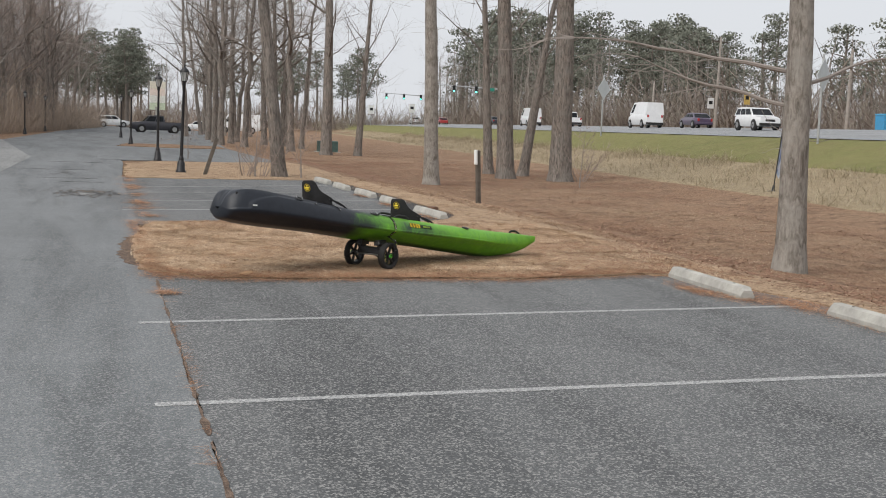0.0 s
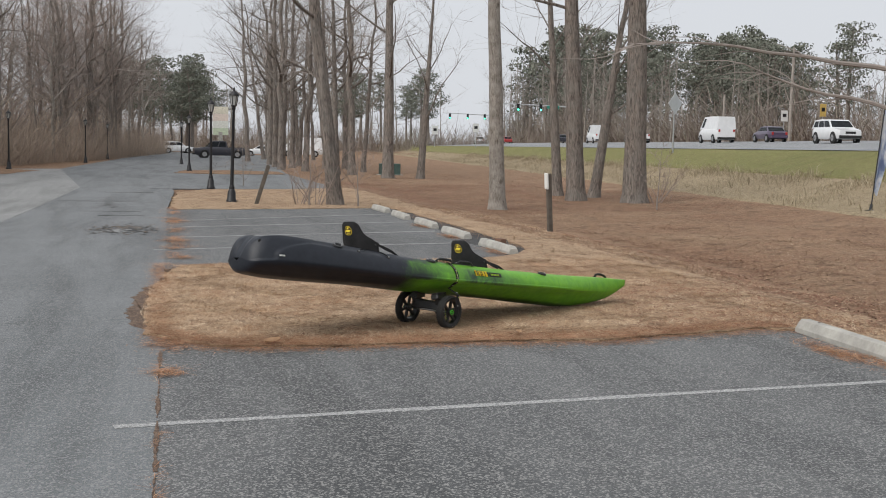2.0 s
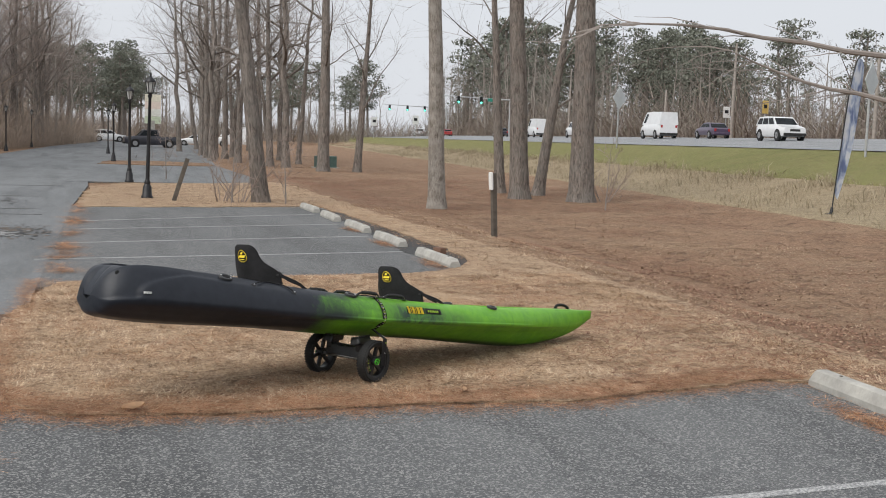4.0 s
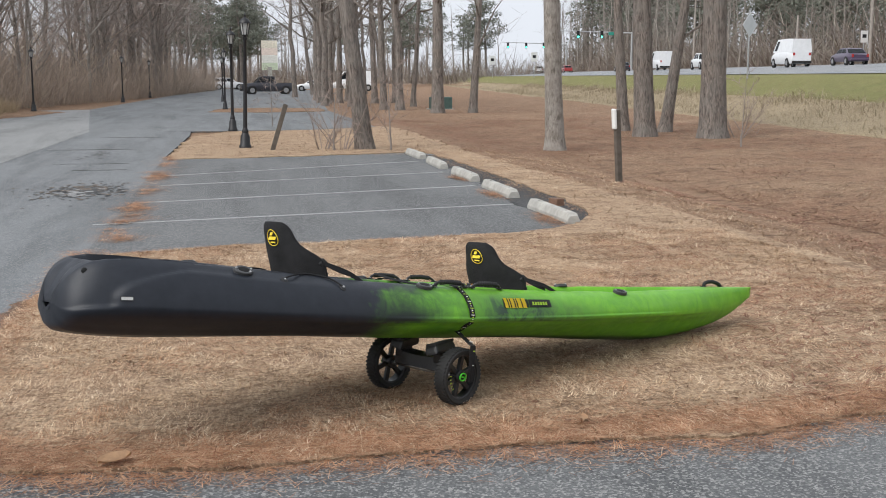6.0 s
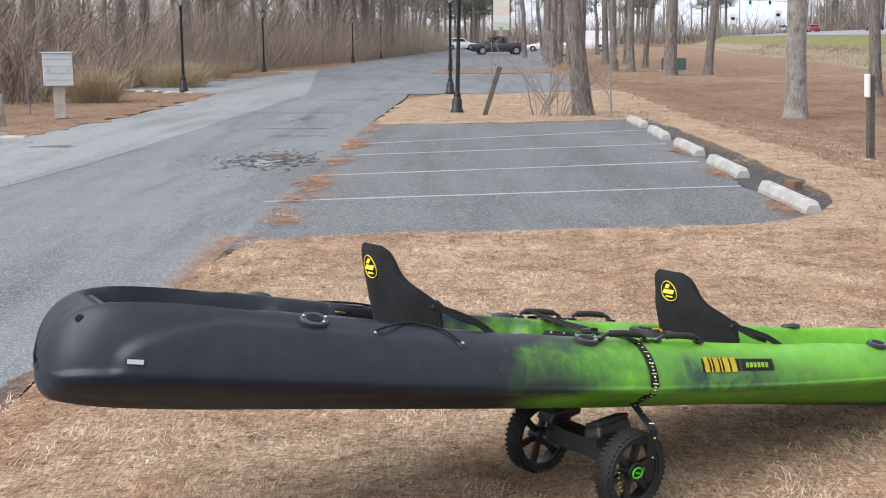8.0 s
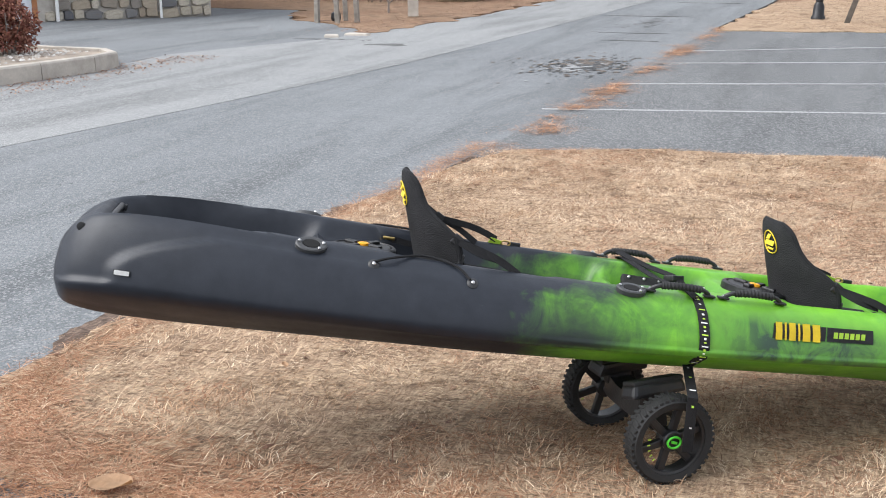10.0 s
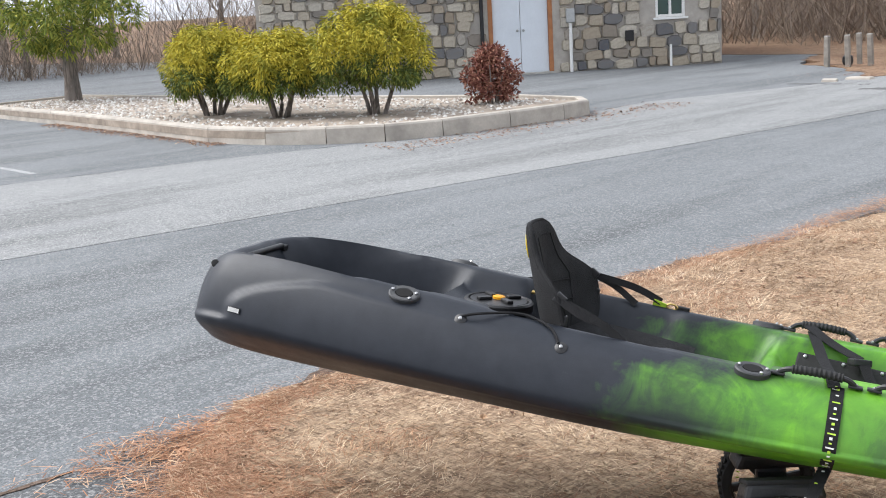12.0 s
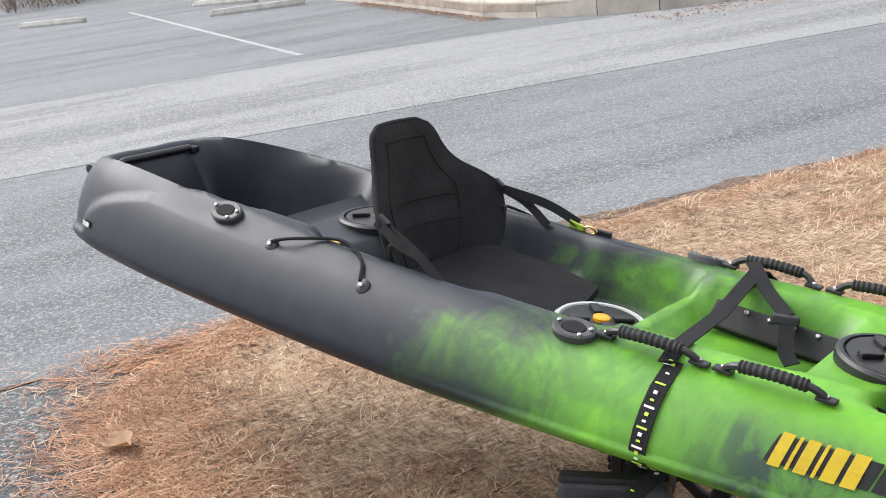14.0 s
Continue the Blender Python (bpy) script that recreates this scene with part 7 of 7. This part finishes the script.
def utility_pole(h, along, tall, arms, lamp_arm, label):
    x, y, z = pole_at(h, along)
    ob = thing("utility_pole", label, "utility pole", pose(x, y, z, 0, 1, 25), "utility poles along the highway")
    part("pole", lathe(bmesh.new(), [(0.17, -0.2), (0.15, tall * 0.5), (0.11, tall)], seg=10), plain("pole_wood", (0.3, 0.27, 0.24), 0.9, 0, 0.3, 3, 0.4, 30), ob, smooth=True)
    for i in range(arms):
        part("cross_arm", box(bmesh.new(), (2.4, 0.12, 0.14), pose(0, 0.12, tall - 0.5 - 0.8 * i), 0.01), M_POST, ob)
        for k in (-1.0, -0.5, 0.5, 1.0):
            part("insulator", lathe(bmesh.new(), [(0.04, 0), (0.06, 0.08), (0.03, 0.16)], pose(k, 0.12, tall - 0.44 - 0.8 * i), 8), M_GALV, ob)
    if lamp_arm:
        part("lamp_arm", tube(bmesh.new(), curve([(0, 0, tall * 0.62), (-0.9, 0, tall * 0.66), (-1.7, 0, tall * 0.655)], 4), 0.04, 6), M_GALV, ob, smooth=True)
        part("lamp_head", box(bmesh.new(), (0.6, 0.22, 0.12), pose(-1.9, 0, tall * 0.65), 0.04), M_GALV, ob)


utility_pole(23.5, 113, 9.6, 1, True, "pale wooden utility pole with a street lamp arm")
utility_pole(23.0, 84, 6.6, 0, False, "plain grey pole beyond the highway")
utility_pole(24.5, 76, 11.0, 2, False, "tall wooden utility pole with cross arms")
utility_pole(22.8, 131, 5.6, 0, False, "slim steel pole beyond the highway")
utility_pole(24.0, 178, 10.5, 2, False, "far wooden utility pole with cross arms")


def signal_mast(along, h, reach, tall):
    x, y, z = pole_at(h, along)
    ob = thing("traffic_signal", "steel mast arm with hanging traffic lights showing green", "traffic light", pose(x, y, z, 0, 0, HEAD), "traffic lights at the crossing")
    part("pole", lathe(bmesh.new(), [(0.22, 0), (0.16, tall)], seg=10), M_GALV, ob, smooth=True)
    part("arm", tube(bmesh.new(), [(0, 0, tall - 0.2), (0, reach, tall + 0.3)], [0.13, 0.06], 8), M_GALV, ob, smooth=True)
    for f in (0.35, 0.62, 0.9):
        yy = reach * f
        head = part("signal_head", box(bmesh.new(), (0.3, 0.5, 1.25), pose(-0.15, yy, tall - 0.45), 0.04), M_BLACK_IRON, ob, "black three-lens signal head")
        for j, mat in enumerate((M_TYRE, M_TYRE, M_GREENLIGHT)):
            part("lens", lathe(bmesh.new(), [(0.17, 0), (0.16, 0.03), (0.01, 0.05)], pose(-0.31, yy, tall - 0.08 - 0.38 * j, 0, -90, 0), 14), mat, head)
    part("street_name", box(bmesh.new(), (0.03, 2.2, 0.55), pose(-0.12, reach * 0.2, tall - 0.3)), plain("sign_green", (0.02, 0.22, 0.16), 0.5), ob, "green street sign panel")


k = Mat("green_signal", 0.4)
k.colour((0.02, 0.3, 0.18))
k.p.inputs["Emission Color"].default_value, k.p.inputs["Emission Strength"].default_value = (0.1, 1.0, 0.6, 1), 2.5
M_GREENLIGHT = k.m
signal_mast(205, 20.5, 15, 6.6)
signal_mast(275, 20.5, 15, 6.6)


def rail_fence():
    ob = thing("white_fence", "low white lattice fence panels beyond the highway", "fence", pose(*pole_at(23.2, 70), 0, 0, HEAD))
    for i in range(5):
        x = -5 + i * 2.2
        panel = part("panel", box(bmesh.new(), (2.0, 0.05, 0.1), pose(x, 0, 1.05), 0.01), M_WHITE, ob)
        part("lower_rail", box(bmesh.new(), (2.0, 0.05, 0.1), pose(x, 0, 0.25), 0.01), M_WHITE, panel)
        for e in (-0.97, 0, 0.97):
            part("upright", box(bmesh.new(), (0.09, 0.07, 1.15), pose(x + e, 0.004, 0.55), 0.01), M_WHITE, panel)
        for e in (-1, 1):
            part("brace", box(bmesh.new(), (1.1, 0.03, 0.07), pose(x + 0.48 * e, -0.02, 0.65, 0, 36 * e, 0)), M_WHITE, panel)


rail_fence()
x, y, z = pole_at(23.0, 78)
ob = thing("recycling_bin", "bright blue bin standing beyond the highway", "bin", pose(x, y, z, 0, 0, HEAD))
part("bin_body", box(bmesh.new(), (1.3, 1.0, 1.2), pose(0, 0, 0.6), 0.06, 1.05), plain("blue_plastic", (0.05, 0.3, 0.55), 0.5), ob)
part("lid", box(bmesh.new(), (1.4, 1.1, 0.12), pose(0, 0, 1.27), 0.04), plain("blue_lid", (0.08, 0.38, 0.62), 0.5), ob)
ob = thing("pylon_sign", "tall tan and green pylon sign far down the driveway", "sign", pose(3.6, 140, 0.0, 0, 0, -5))
part("sign_post", box(bmesh.new(), (0.5, 0.4, 3.0), pose(0, 0, 1.5), 0.02), M_CONCRETE, ob)
for i, c in enumerate(((0.72, 0.68, 0.56), (0.75, 0.64, 0.56), (0.72, 0.72, 0.66), (0.55, 0.62, 0.46))):
    part("sign_panel", box(bmesh.new(), (1.9, 0.35, 0.86), pose(0, 0, 5.7 - 0.88 * i), 0.02), plain("sign_tan", c, 0.5), ob)
ob = thing("red_sign", "red sign board seen through the wood", "sign", pose(-14.5, 148, 0.0))
part("sign_post", box(bmesh.new(), (0.3, 0.3, 2.6), pose(0, 0, 1.3)), M_CONCRETE, ob)
part("sign_board", box(bmesh.new(), (2.4, 0.2, 1.1), pose(0, 0, 3.1), 0.02), plain("sign_red", (0.62, 0.05, 0.07), 0.5), ob)
ob = thing("transformer_box", "dark green transformer box beyond the trees", "cabinet", pose(11.5, 66, ground_z(11.5, 66)))
part("box", box(bmesh.new(), (1.3, 0.9, 0.75), pose(0, 0, 0.37), 0.04), plain("green_cabinet", (0.05, 0.09, 0.08), 0.6), ob)
part("slab", box(bmesh.new(), (1.6, 1.2, 0.1), pose(0, 0, -0.02), 0.01), M_CONCRETE, ob)


# ---- dead grass, needles and fallen leaves ----
STRIP = [(-2.72, 0.0), (-2.15, -0.7), (-1.2, -0.82), (0.2, -0.74), (1.4, -0.74), (2.2, -0.5), (3.0, -0.28), (3.6, -0.3), (4.4, -2.6), (4.4, 9), (3.3, 8.2), (2.6, 7.2), (0.8, 6.55), (-1.1, 6.4), (-2.5, 5.9), (-2.75, 3.4), (-2.83, 1.3)]


def lie(rnd, p, loose):
    """The way a blade lies: much like its neighbours', combed into swirls."""
    return 7.0 * noise.noise(Vector((p.x * 0.9, p.y * 0.9, 2.0))) + 3.0 * noise.noise(Vector((p.x * 4.0, p.y * 4.0, 8.0))) + rnd.gauss(0, loose)


def blade(rnd, p, lo=0.02, hi=0.08, flat=0.3, w=0.0011):
    a = lie(rnd, p, 0.75)
    l = rnd.uniform(lo, hi)
    d = Vector((math.cos(a), math.sin(a), abs(rnd.gauss(0, flat)) + 0.03)).normalized()
    s = Vector((-math.sin(a), math.cos(a), rnd.uniform(-0.4, 0.4))).normalized() * w * rnd.uniform(0.7, 1.5)
    mid = p + d * l * 0.55 + Vector((0, 0, 0.006))
    tip = p + d * l + Vector((rnd.uniform(-0.2, 0.2), rnd.uniform(-0.2, 0.2), -0.25 * d.z)) * l * 0.5
    return [p - s, p + s, mid + s * 0.8, mid - s * 0.8, tip], [(0, 1, 2, 3), (3, 2, 4)]


def needle(rnd, p, w=0.0011):
    a = lie(rnd, p, 1.1)
    l = rnd.uniform(0.04, 0.12)
    d = Vector((math.cos(a), math.sin(a), rnd.uniform(0.0, 0.1))) * l
    s = Vector((-math.sin(a), math.cos(a), 0)) * w * rnd.uniform(0.7, 1.3)
    return [p - s, p + s, p + d + s, p + d - s], [(0, 1, 2, 3)]


def leaf(rnd, p):
    a, l, w = rnd.uniform(0, 6.283), rnd.uniform(0.03, 0.06), rnd.uniform(0.009, 0.02)
    u, v = Vector((math.cos(a), math.sin(a), rnd.uniform(-0.1, 0.2))), Vector((-math.sin(a), math.cos(a), rnd.uniform(-0.2, 0.2)))
    up = Vector((0, 0, rnd.uniform(0.004, 0.014)))
    return [p - u * l * 0.5, p + v * w + up, p + u * l * 0.5 + up * 0.6, p - v * w + up * 0.8], [(0, 1, 3), (1, 2, 3)]


def tufty(x, y):
    return 0.5 + 0.5 * noise.noise(Vector((x * 1.1, y * 1.1, 3.0))) + 0.3 * noise.noise(Vector((x * 4, y * 4, 7.0)))


def near_turf(rnd):
    x, y = rnd.uniform(-2.9, 4.3), rnd.uniform(-0.85, 6.7)
    return (x, y, 0.018) if inside(STRIP, x, y) and rnd.random() < 0.35 + tufty(x, y) else None


def wide_turf(rnd):
    t = rnd.random()
    if t < 0.55:
        x, y = rnd.uniform(3.2, 12), rnd.uniform(-4, 14)
    elif t < 0.75:
        x, y = rnd.uniform(3.0, 12), rnd.uniform(12, 24)
    else:
        x, y = rnd.uniform(-2.3, 4.4), rnd.uniform(20.3, 33)
    if x < 4.4 and -20 < y < 0 and x < 3.9:
        return None
    z = 0.017 if x < 4.5 else ground_z(x, y)
    return (x, y, z) if rnd.random() < 0.3 + tufty(x, y) else None


def drifts(x, y):
    """Where leaves and straw have gathered: in clumps and along the swale."""
    clump = noise.noise(Vector((x * 0.55, y * 0.4, 11.0))) + 0.7 * noise.noise(Vector((x * 2.1, y * 1.5, 5.0)))
    return clump + 0.9 * math.exp(-((x - swale_x(y)) / 0.7) ** 2) - 0.9 * (1 - step(4.3, 5.6, x)) * step(5, 7, y)


def litter_spot(rnd):
    x, y = rnd.uniform(3.8, 16), rnd.uniform(-6, 1) + rnd.random() ** 1.4 * 26
    return (x, y, (0.02 if x < 4.6 else ground_z(x, y)) + 0.006) if drifts(x, y) > rnd.uniform(-0.3, 0.8) else None


def red_straw(rnd):
    """Rust-brown straw: round the grove, and beyond the grey tree."""
    if rnd.random() < 0.55:
        x, y = rnd.uniform(4.4, 17), rnd.uniform(17, 48)
        want = 0.25 - 0.6 * (1 - step(19, 25, y))
    else:
        x, y = rnd.uniform(1.8, 12), rnd.uniform(-0.4, 15) if rnd.random() < 0.75 else rnd.uniform(-5, 0)
        if x < 4.4 and not inside(STRIP, x, y):
            return None
        want = -0.05 + 0.95 * math.exp(-((x - 4.6) / 2.2) ** 2 - ((y - 1.6) / 2.4) ** 2)
    if beyond(x, y) > -9.8 or drifts(x, y) * 0.6 + want < rnd.uniform(-0.2, 0.6):
        return None
    return (x, y, (0.022 if x < 4.6 else ground_z(x, y)) + rnd.uniform(0.004, 0.015))


def pale_tufts(rnd):
    """Paler standing grass between the wheel stops and the swale."""
    x, y = rnd.uniform(2.9, 6.3), rnd.uniform(3, 22)
    if x < 3.6 and 7 < y < 21:
        return None
    return (x, y, 0.017 if x < 4.5 else ground_z(x, y)) if noise.noise(Vector((x * 1.7, y * 1.2, 31.0))) > rnd.uniform(-0.2, 0.45) else None


def edge_needles(rnd):
    t = rnd.random()
    if t < 0.42:
        x = rnd.uniform(-2.7, 3.4)
        y = smooth_at([(-2.8, 0.1), (-2.2, -0.68), (-1.2, -0.8), (0.2, -0.76), (1.4, -0.75), (2.2, -0.5), (3.5, -0.25)], x) + rnd.gauss(0.16, 0.17)
        return (x, y, 0.024 if inside(STRIP, x, y) else 0.006)
    if t < 0.56:
        y = rnd.uniform(0.0, 6.2)
        return (-2.72 + rnd.gauss(0.06, 0.07), y, 0.022) if rnd.random() < 0.5 else None
    if t < 0.76:
        y = rnd.uniform(6, 20.5)
        if noise.noise(Vector((5, y * 1.6, 0))) < rnd.uniform(-0.15, 0.3):
            return None
        return (-2.45 + rnd.gauss(0, 0.17) + 0.25 * noise.noise(Vector((0, y, 0))), y, 0.008)
    if t < 0.77:
        y = rnd.uniform(-10, -0.8)
        return None if noise.noise(Vector((3, y * 2.5, 0))) < 0 else (-2.62 + rnd.gauss(0, 0.006) + 0.05 * noise.noise(Vector((1, y * 1.3, 0))), y, 0.006)
    if t < 0.92:
        y = rnd.uniform(6.8, 21.5)
        return (3.35 + rnd.gauss(0, 0.15), y, 0.02) if rnd.random() < 0.4 else None
    y = rnd.uniform(-6, -0.2)
    return (3.66 + rnd.gauss(0, 0.15), y, 0.012)


M_BLADE = varied("dead_blades", ((0.0, (0.18, 0.105, 0.068)), (0.3, (0.47, 0.325, 0.215)), (0.7, (0.7, 0.535, 0.365)), (1.0, (0.88, 0.76, 0.58))), 0.9, ((1.3, (0.9, 0.83, 0.76)), (4.0, (0.66, 0.6, 0.55)), (11.0, (0.7, 0.64, 0.6))))
M_WIDE = varied("far_dead_blades", ((0.0, (0.14, 0.08, 0.05)), (0.35, (0.25, 0.165, 0.105)), (0.75, (0.38, 0.28, 0.185)), (1.0, (0.52, 0.42, 0.3))))
M_RED = varied("red_straw", ((0.0, (0.13, 0.055, 0.035)), (0.5, (0.23, 0.11, 0.07)), (1.0, (0.33, 0.19, 0.125))))
M_LOOSE = varied("loose_needles", ((0.0, (0.2, 0.088, 0.048)), (0.45, (0.42, 0.215, 0.12)), (0.8, (0.53, 0.315, 0.19)), (1.0, (0.66, 0.47, 0.31))), 0.9, ((2.2, (0.88, 0.9, 0.92)), (7.0, (0.72, 0.68, 0.64))))
M_CRACK = soil_material("crack_dirt", ((0.12, 0.085, 0.065), (0.18, 0.13, 0.1), (0.07, 0.05, 0.04)), 4)
M_LEAVES = varied("brown_leaves", ((0.0, (0.1, 0.052, 0.034)), (0.6, (0.23, 0.13, 0.085)), (0.9, (0.34, 0.225, 0.15)), (1.0, (0.48, 0.35, 0.24))))
scatter("dead_grass", 200000, 101, near_turf, blade, M_BLADE, "matted straw-coloured dead grass blades under the kayak", "grass")
scatter("dead_grass", 62000, 102, wide_turf, lambda r, p: blade(r, p, 0.035, 0.11, 0.3, 0.0026), M_WIDE, "matted dead grass blades beyond the parking bays", "grass")
scatter("fallen_leaves", 26000, 103, litter_spot, leaf, M_LEAVES, "brown fallen leaves lying among the trees", "leaves")
scatter("pine_needles", 110000, 114, red_straw, lambda r, p: needle(r, p, 0.0035 + 0.00022 * max(0.0, p.y)), M_RED, "rust-brown straw matted under the trees", "pine needles")
scatter("dead_grass", 26000, 115, pale_tufts, lambda r, p: blade(r, p, 0.035, 0.1, 0.6, 0.0018), M_BLADE, "pale tufts of dead grass beside the wheel stops", "grass")


def far_litter(rnd):
    x, y = rnd.uniform(3.8, 17), rnd.uniform(12, 70)
    if beyond(x, y) > -9.5 or (x < 4.4 and y > 34):
        return None
    return (x, y, ground_z(x, y) + 0.004)


def big_leaf(rnd, p):
    vs, fs = leaf(rnd, p)
    return [p + (v - p) * (1.0 + max(0, p.y - 12) * 0.012) for v in vs], fs


scatter("fallen_leaves", 9000, 108, far_litter, big_leaf, M_LEAVES, "brown leaf litter under the far trees", "leaves")
sheet("soil_edge", [(-2.7, 0.1), (-2.86, 0.5), (-2.96, 1.4), (-2.9, 2.6), (-2.84, 3.6), (-2.7, 3.6), (-2.7, 2.0)], 0.0045, M_CRACK, 0.003, 0.05, 0.05, 93, "damp dark soil washed onto asphalt beside dead grass", "structure", "soil")
# the long crack beside the bays
for i in range(9):
    y = -12 + 1.25 * i
    sheet("asphalt_crack", [(-2.63, y), (-2.615, y), (-2.615, y + 1.15), (-2.63, y + 1.15)], 0.0045, M_CRACK, 0.003, 0.05, 0.014, 80 + i, "thin dirt-filled crack in asphalt", "structure", "crack")


def turf_needles(rnd):
    x, y = rnd.uniform(-2.8, 4.2), rnd.uniform(-0.8, 6.6)
    return (x, y, 0.03) if inside(STRIP, x, y) and noise.noise(Vector((x * 0.9, y * 0.9, 20))) + 0.5 * noise.noise(Vector((x * 3.5, y * 3.5, 9))) > rnd.uniform(-0.05, 0.35) else None


scatter("pine_needles", 60000, 109, turf_needles, needle, M_LOOSE, "rust-coloured pine needles lying in dead grass", "pine needles")
scatter("fallen_leaves", 700, 104, near_turf, leaf, M_LEAVES, "a few brown leaves lying on dead grass", "leaves")
scatter("pine_needles", 62000, 105, edge_needles, needle, M_LOOSE, "rust-coloured pine needles along the asphalt edges", "pine needles")


def kerb_leaves(rnd):
    t = rnd.random()
    x = -18.5 + 6.4 * t
    return (x, 6.6 - 0.52 * t - abs(rnd.gauss(0, 0.16)), 0.012)


scatter("fallen_leaves", 1500, 106, kerb_leaves, leaf, M_LEAVES, "drift of brown leaves against the kerb", "leaves")


def road_litter(rnd):
    t = rnd.random()
    if t < 0.4:
        return (-9.55 + rnd.gauss(0.2, 0.25), rnd.uniform(6.6, 12.5), 0.012)
    return (-8.9 + rnd.gauss(-0.3, 0.5), rnd.uniform(17, 34), 0.045)


scatter("fallen_leaves", 2200, 107, road_litter, leaf, M_LEAVES, "loose leaves and needles beside the driveway", "leaves")


# rust-coloured straw lying along the bay line and round the wheel stops
def straw_line(rnd):
    y = rnd.uniform(5.9, 21.0)
    mass = noise.noise(Vector((2.0, y * 0.55, 4.0))) + 0.7 * noise.noise(Vector((9.0, y * 1.9, 1.0)))
    if mass < rnd.uniform(-0.15, 0.55):
        return None
    wide = 0.035 + 0.1 * max(0.0, 0.3 + mass)
    return (-2.45 + rnd.gauss(0, wide) + 0.14 * noise.noise(Vector((0, y * 0.8, 0))), y, rnd.uniform(0.006, 0.02))


def stop_straw(rnd):
    x, y, w, d = ((3.66, -2.7, 0.14, 0.32), (2.66, 8.0, 0.09, 0.4), (2.68, 11.2, 0.08, 0.35), (2.7, 14.1, 0.07, 0.3), (-2.52, -0.4, 0.12, 0.25), (3.3, -2.2, 0.16, 0.3), (3.05, -1.6, 0.08, 0.3))[rnd.randrange(7)]
    if rnd.random() < 0.04:
        x, y, w, d = -2.55, -1.8, 0.07, 0.1
    return (x + rnd.gauss(0, w), y + rnd.gauss(0, d), rnd.uniform(0.006, 0.022))


scatter("pine_needles", 15000, 111, straw_line, lambda r, p: needle(r, p, 0.0024), M_LOOSE, "rust-coloured pine straw drifted along the edge of the bays", "pine needles")
scatter("pine_needles", 7000, 112, stop_straw, lambda r, p: needle(r, p, 0.0018), M_LOOSE, "rust-coloured pine straw caught round the wheel stops", "pine needles")


def swale_leaves(rnd):
    t = rnd.uniform(0, 1)
    y = 17 - 15 * t
    x = swale_x(y) + rnd.gauss(0.1, 0.34) + 0.4 * noise.noise(Vector((0, y * 0.7, 2)))
    return (x, y, ground_z(x, y) + 0.008)


scatter("fallen_leaves", 5000, 113, swale_leaves, leaf, M_LEAVES, "drift of brown leaves lying in a shallow swale", "leaves")


def curled_leaf(x, y, turn, size, label):
    bm = bmesh.new()
    rows = []
    for i in range(7):
        u = i / 6
        w = 0.32 * math.sin(math.pi * min(0.98, u * 0.92 + 0.05)) ** 0.8
        rows.append([bm.verts.new((size * (u - 0.5), size * w * v, size * (0.12 * abs(v) ** 1.5 + 0.1 * (u - 0.5) ** 2))) for v in (-1, -0.5, 0, 0.5, 1)])
    for a, b in zip(rows, rows[1:]):
        for i in range(4):
            bm.faces.new((a[i], a[i + 1], b[i + 1], b[i]))
    bmesh.ops.solidify(bm, geom=bm.faces[:], thickness=0.0012)
    ob = part("fallen_leaf", bm, plain("pale_leaf", (0.5, 0.33, 0.2), 0.8, 0, 0.2, 25, 0.2, 120), smooth=True)
    ob.matrix_basis = pose(x, y, 0.045, 8, -6, turn)
    tagged(ob, label, "leaf", "large single leaves")


curled_leaf(-1.70, -0.71, 20, 0.15, "large pale tan leaf curled on pine straw")
curled_leaf(0.55, -0.45, 80, 0.09, "pale tan leaf lying on dead grass")
curled_leaf(-1.69, 0.5, 130, 0.05, "small dark brown leaf lying on dead grass")
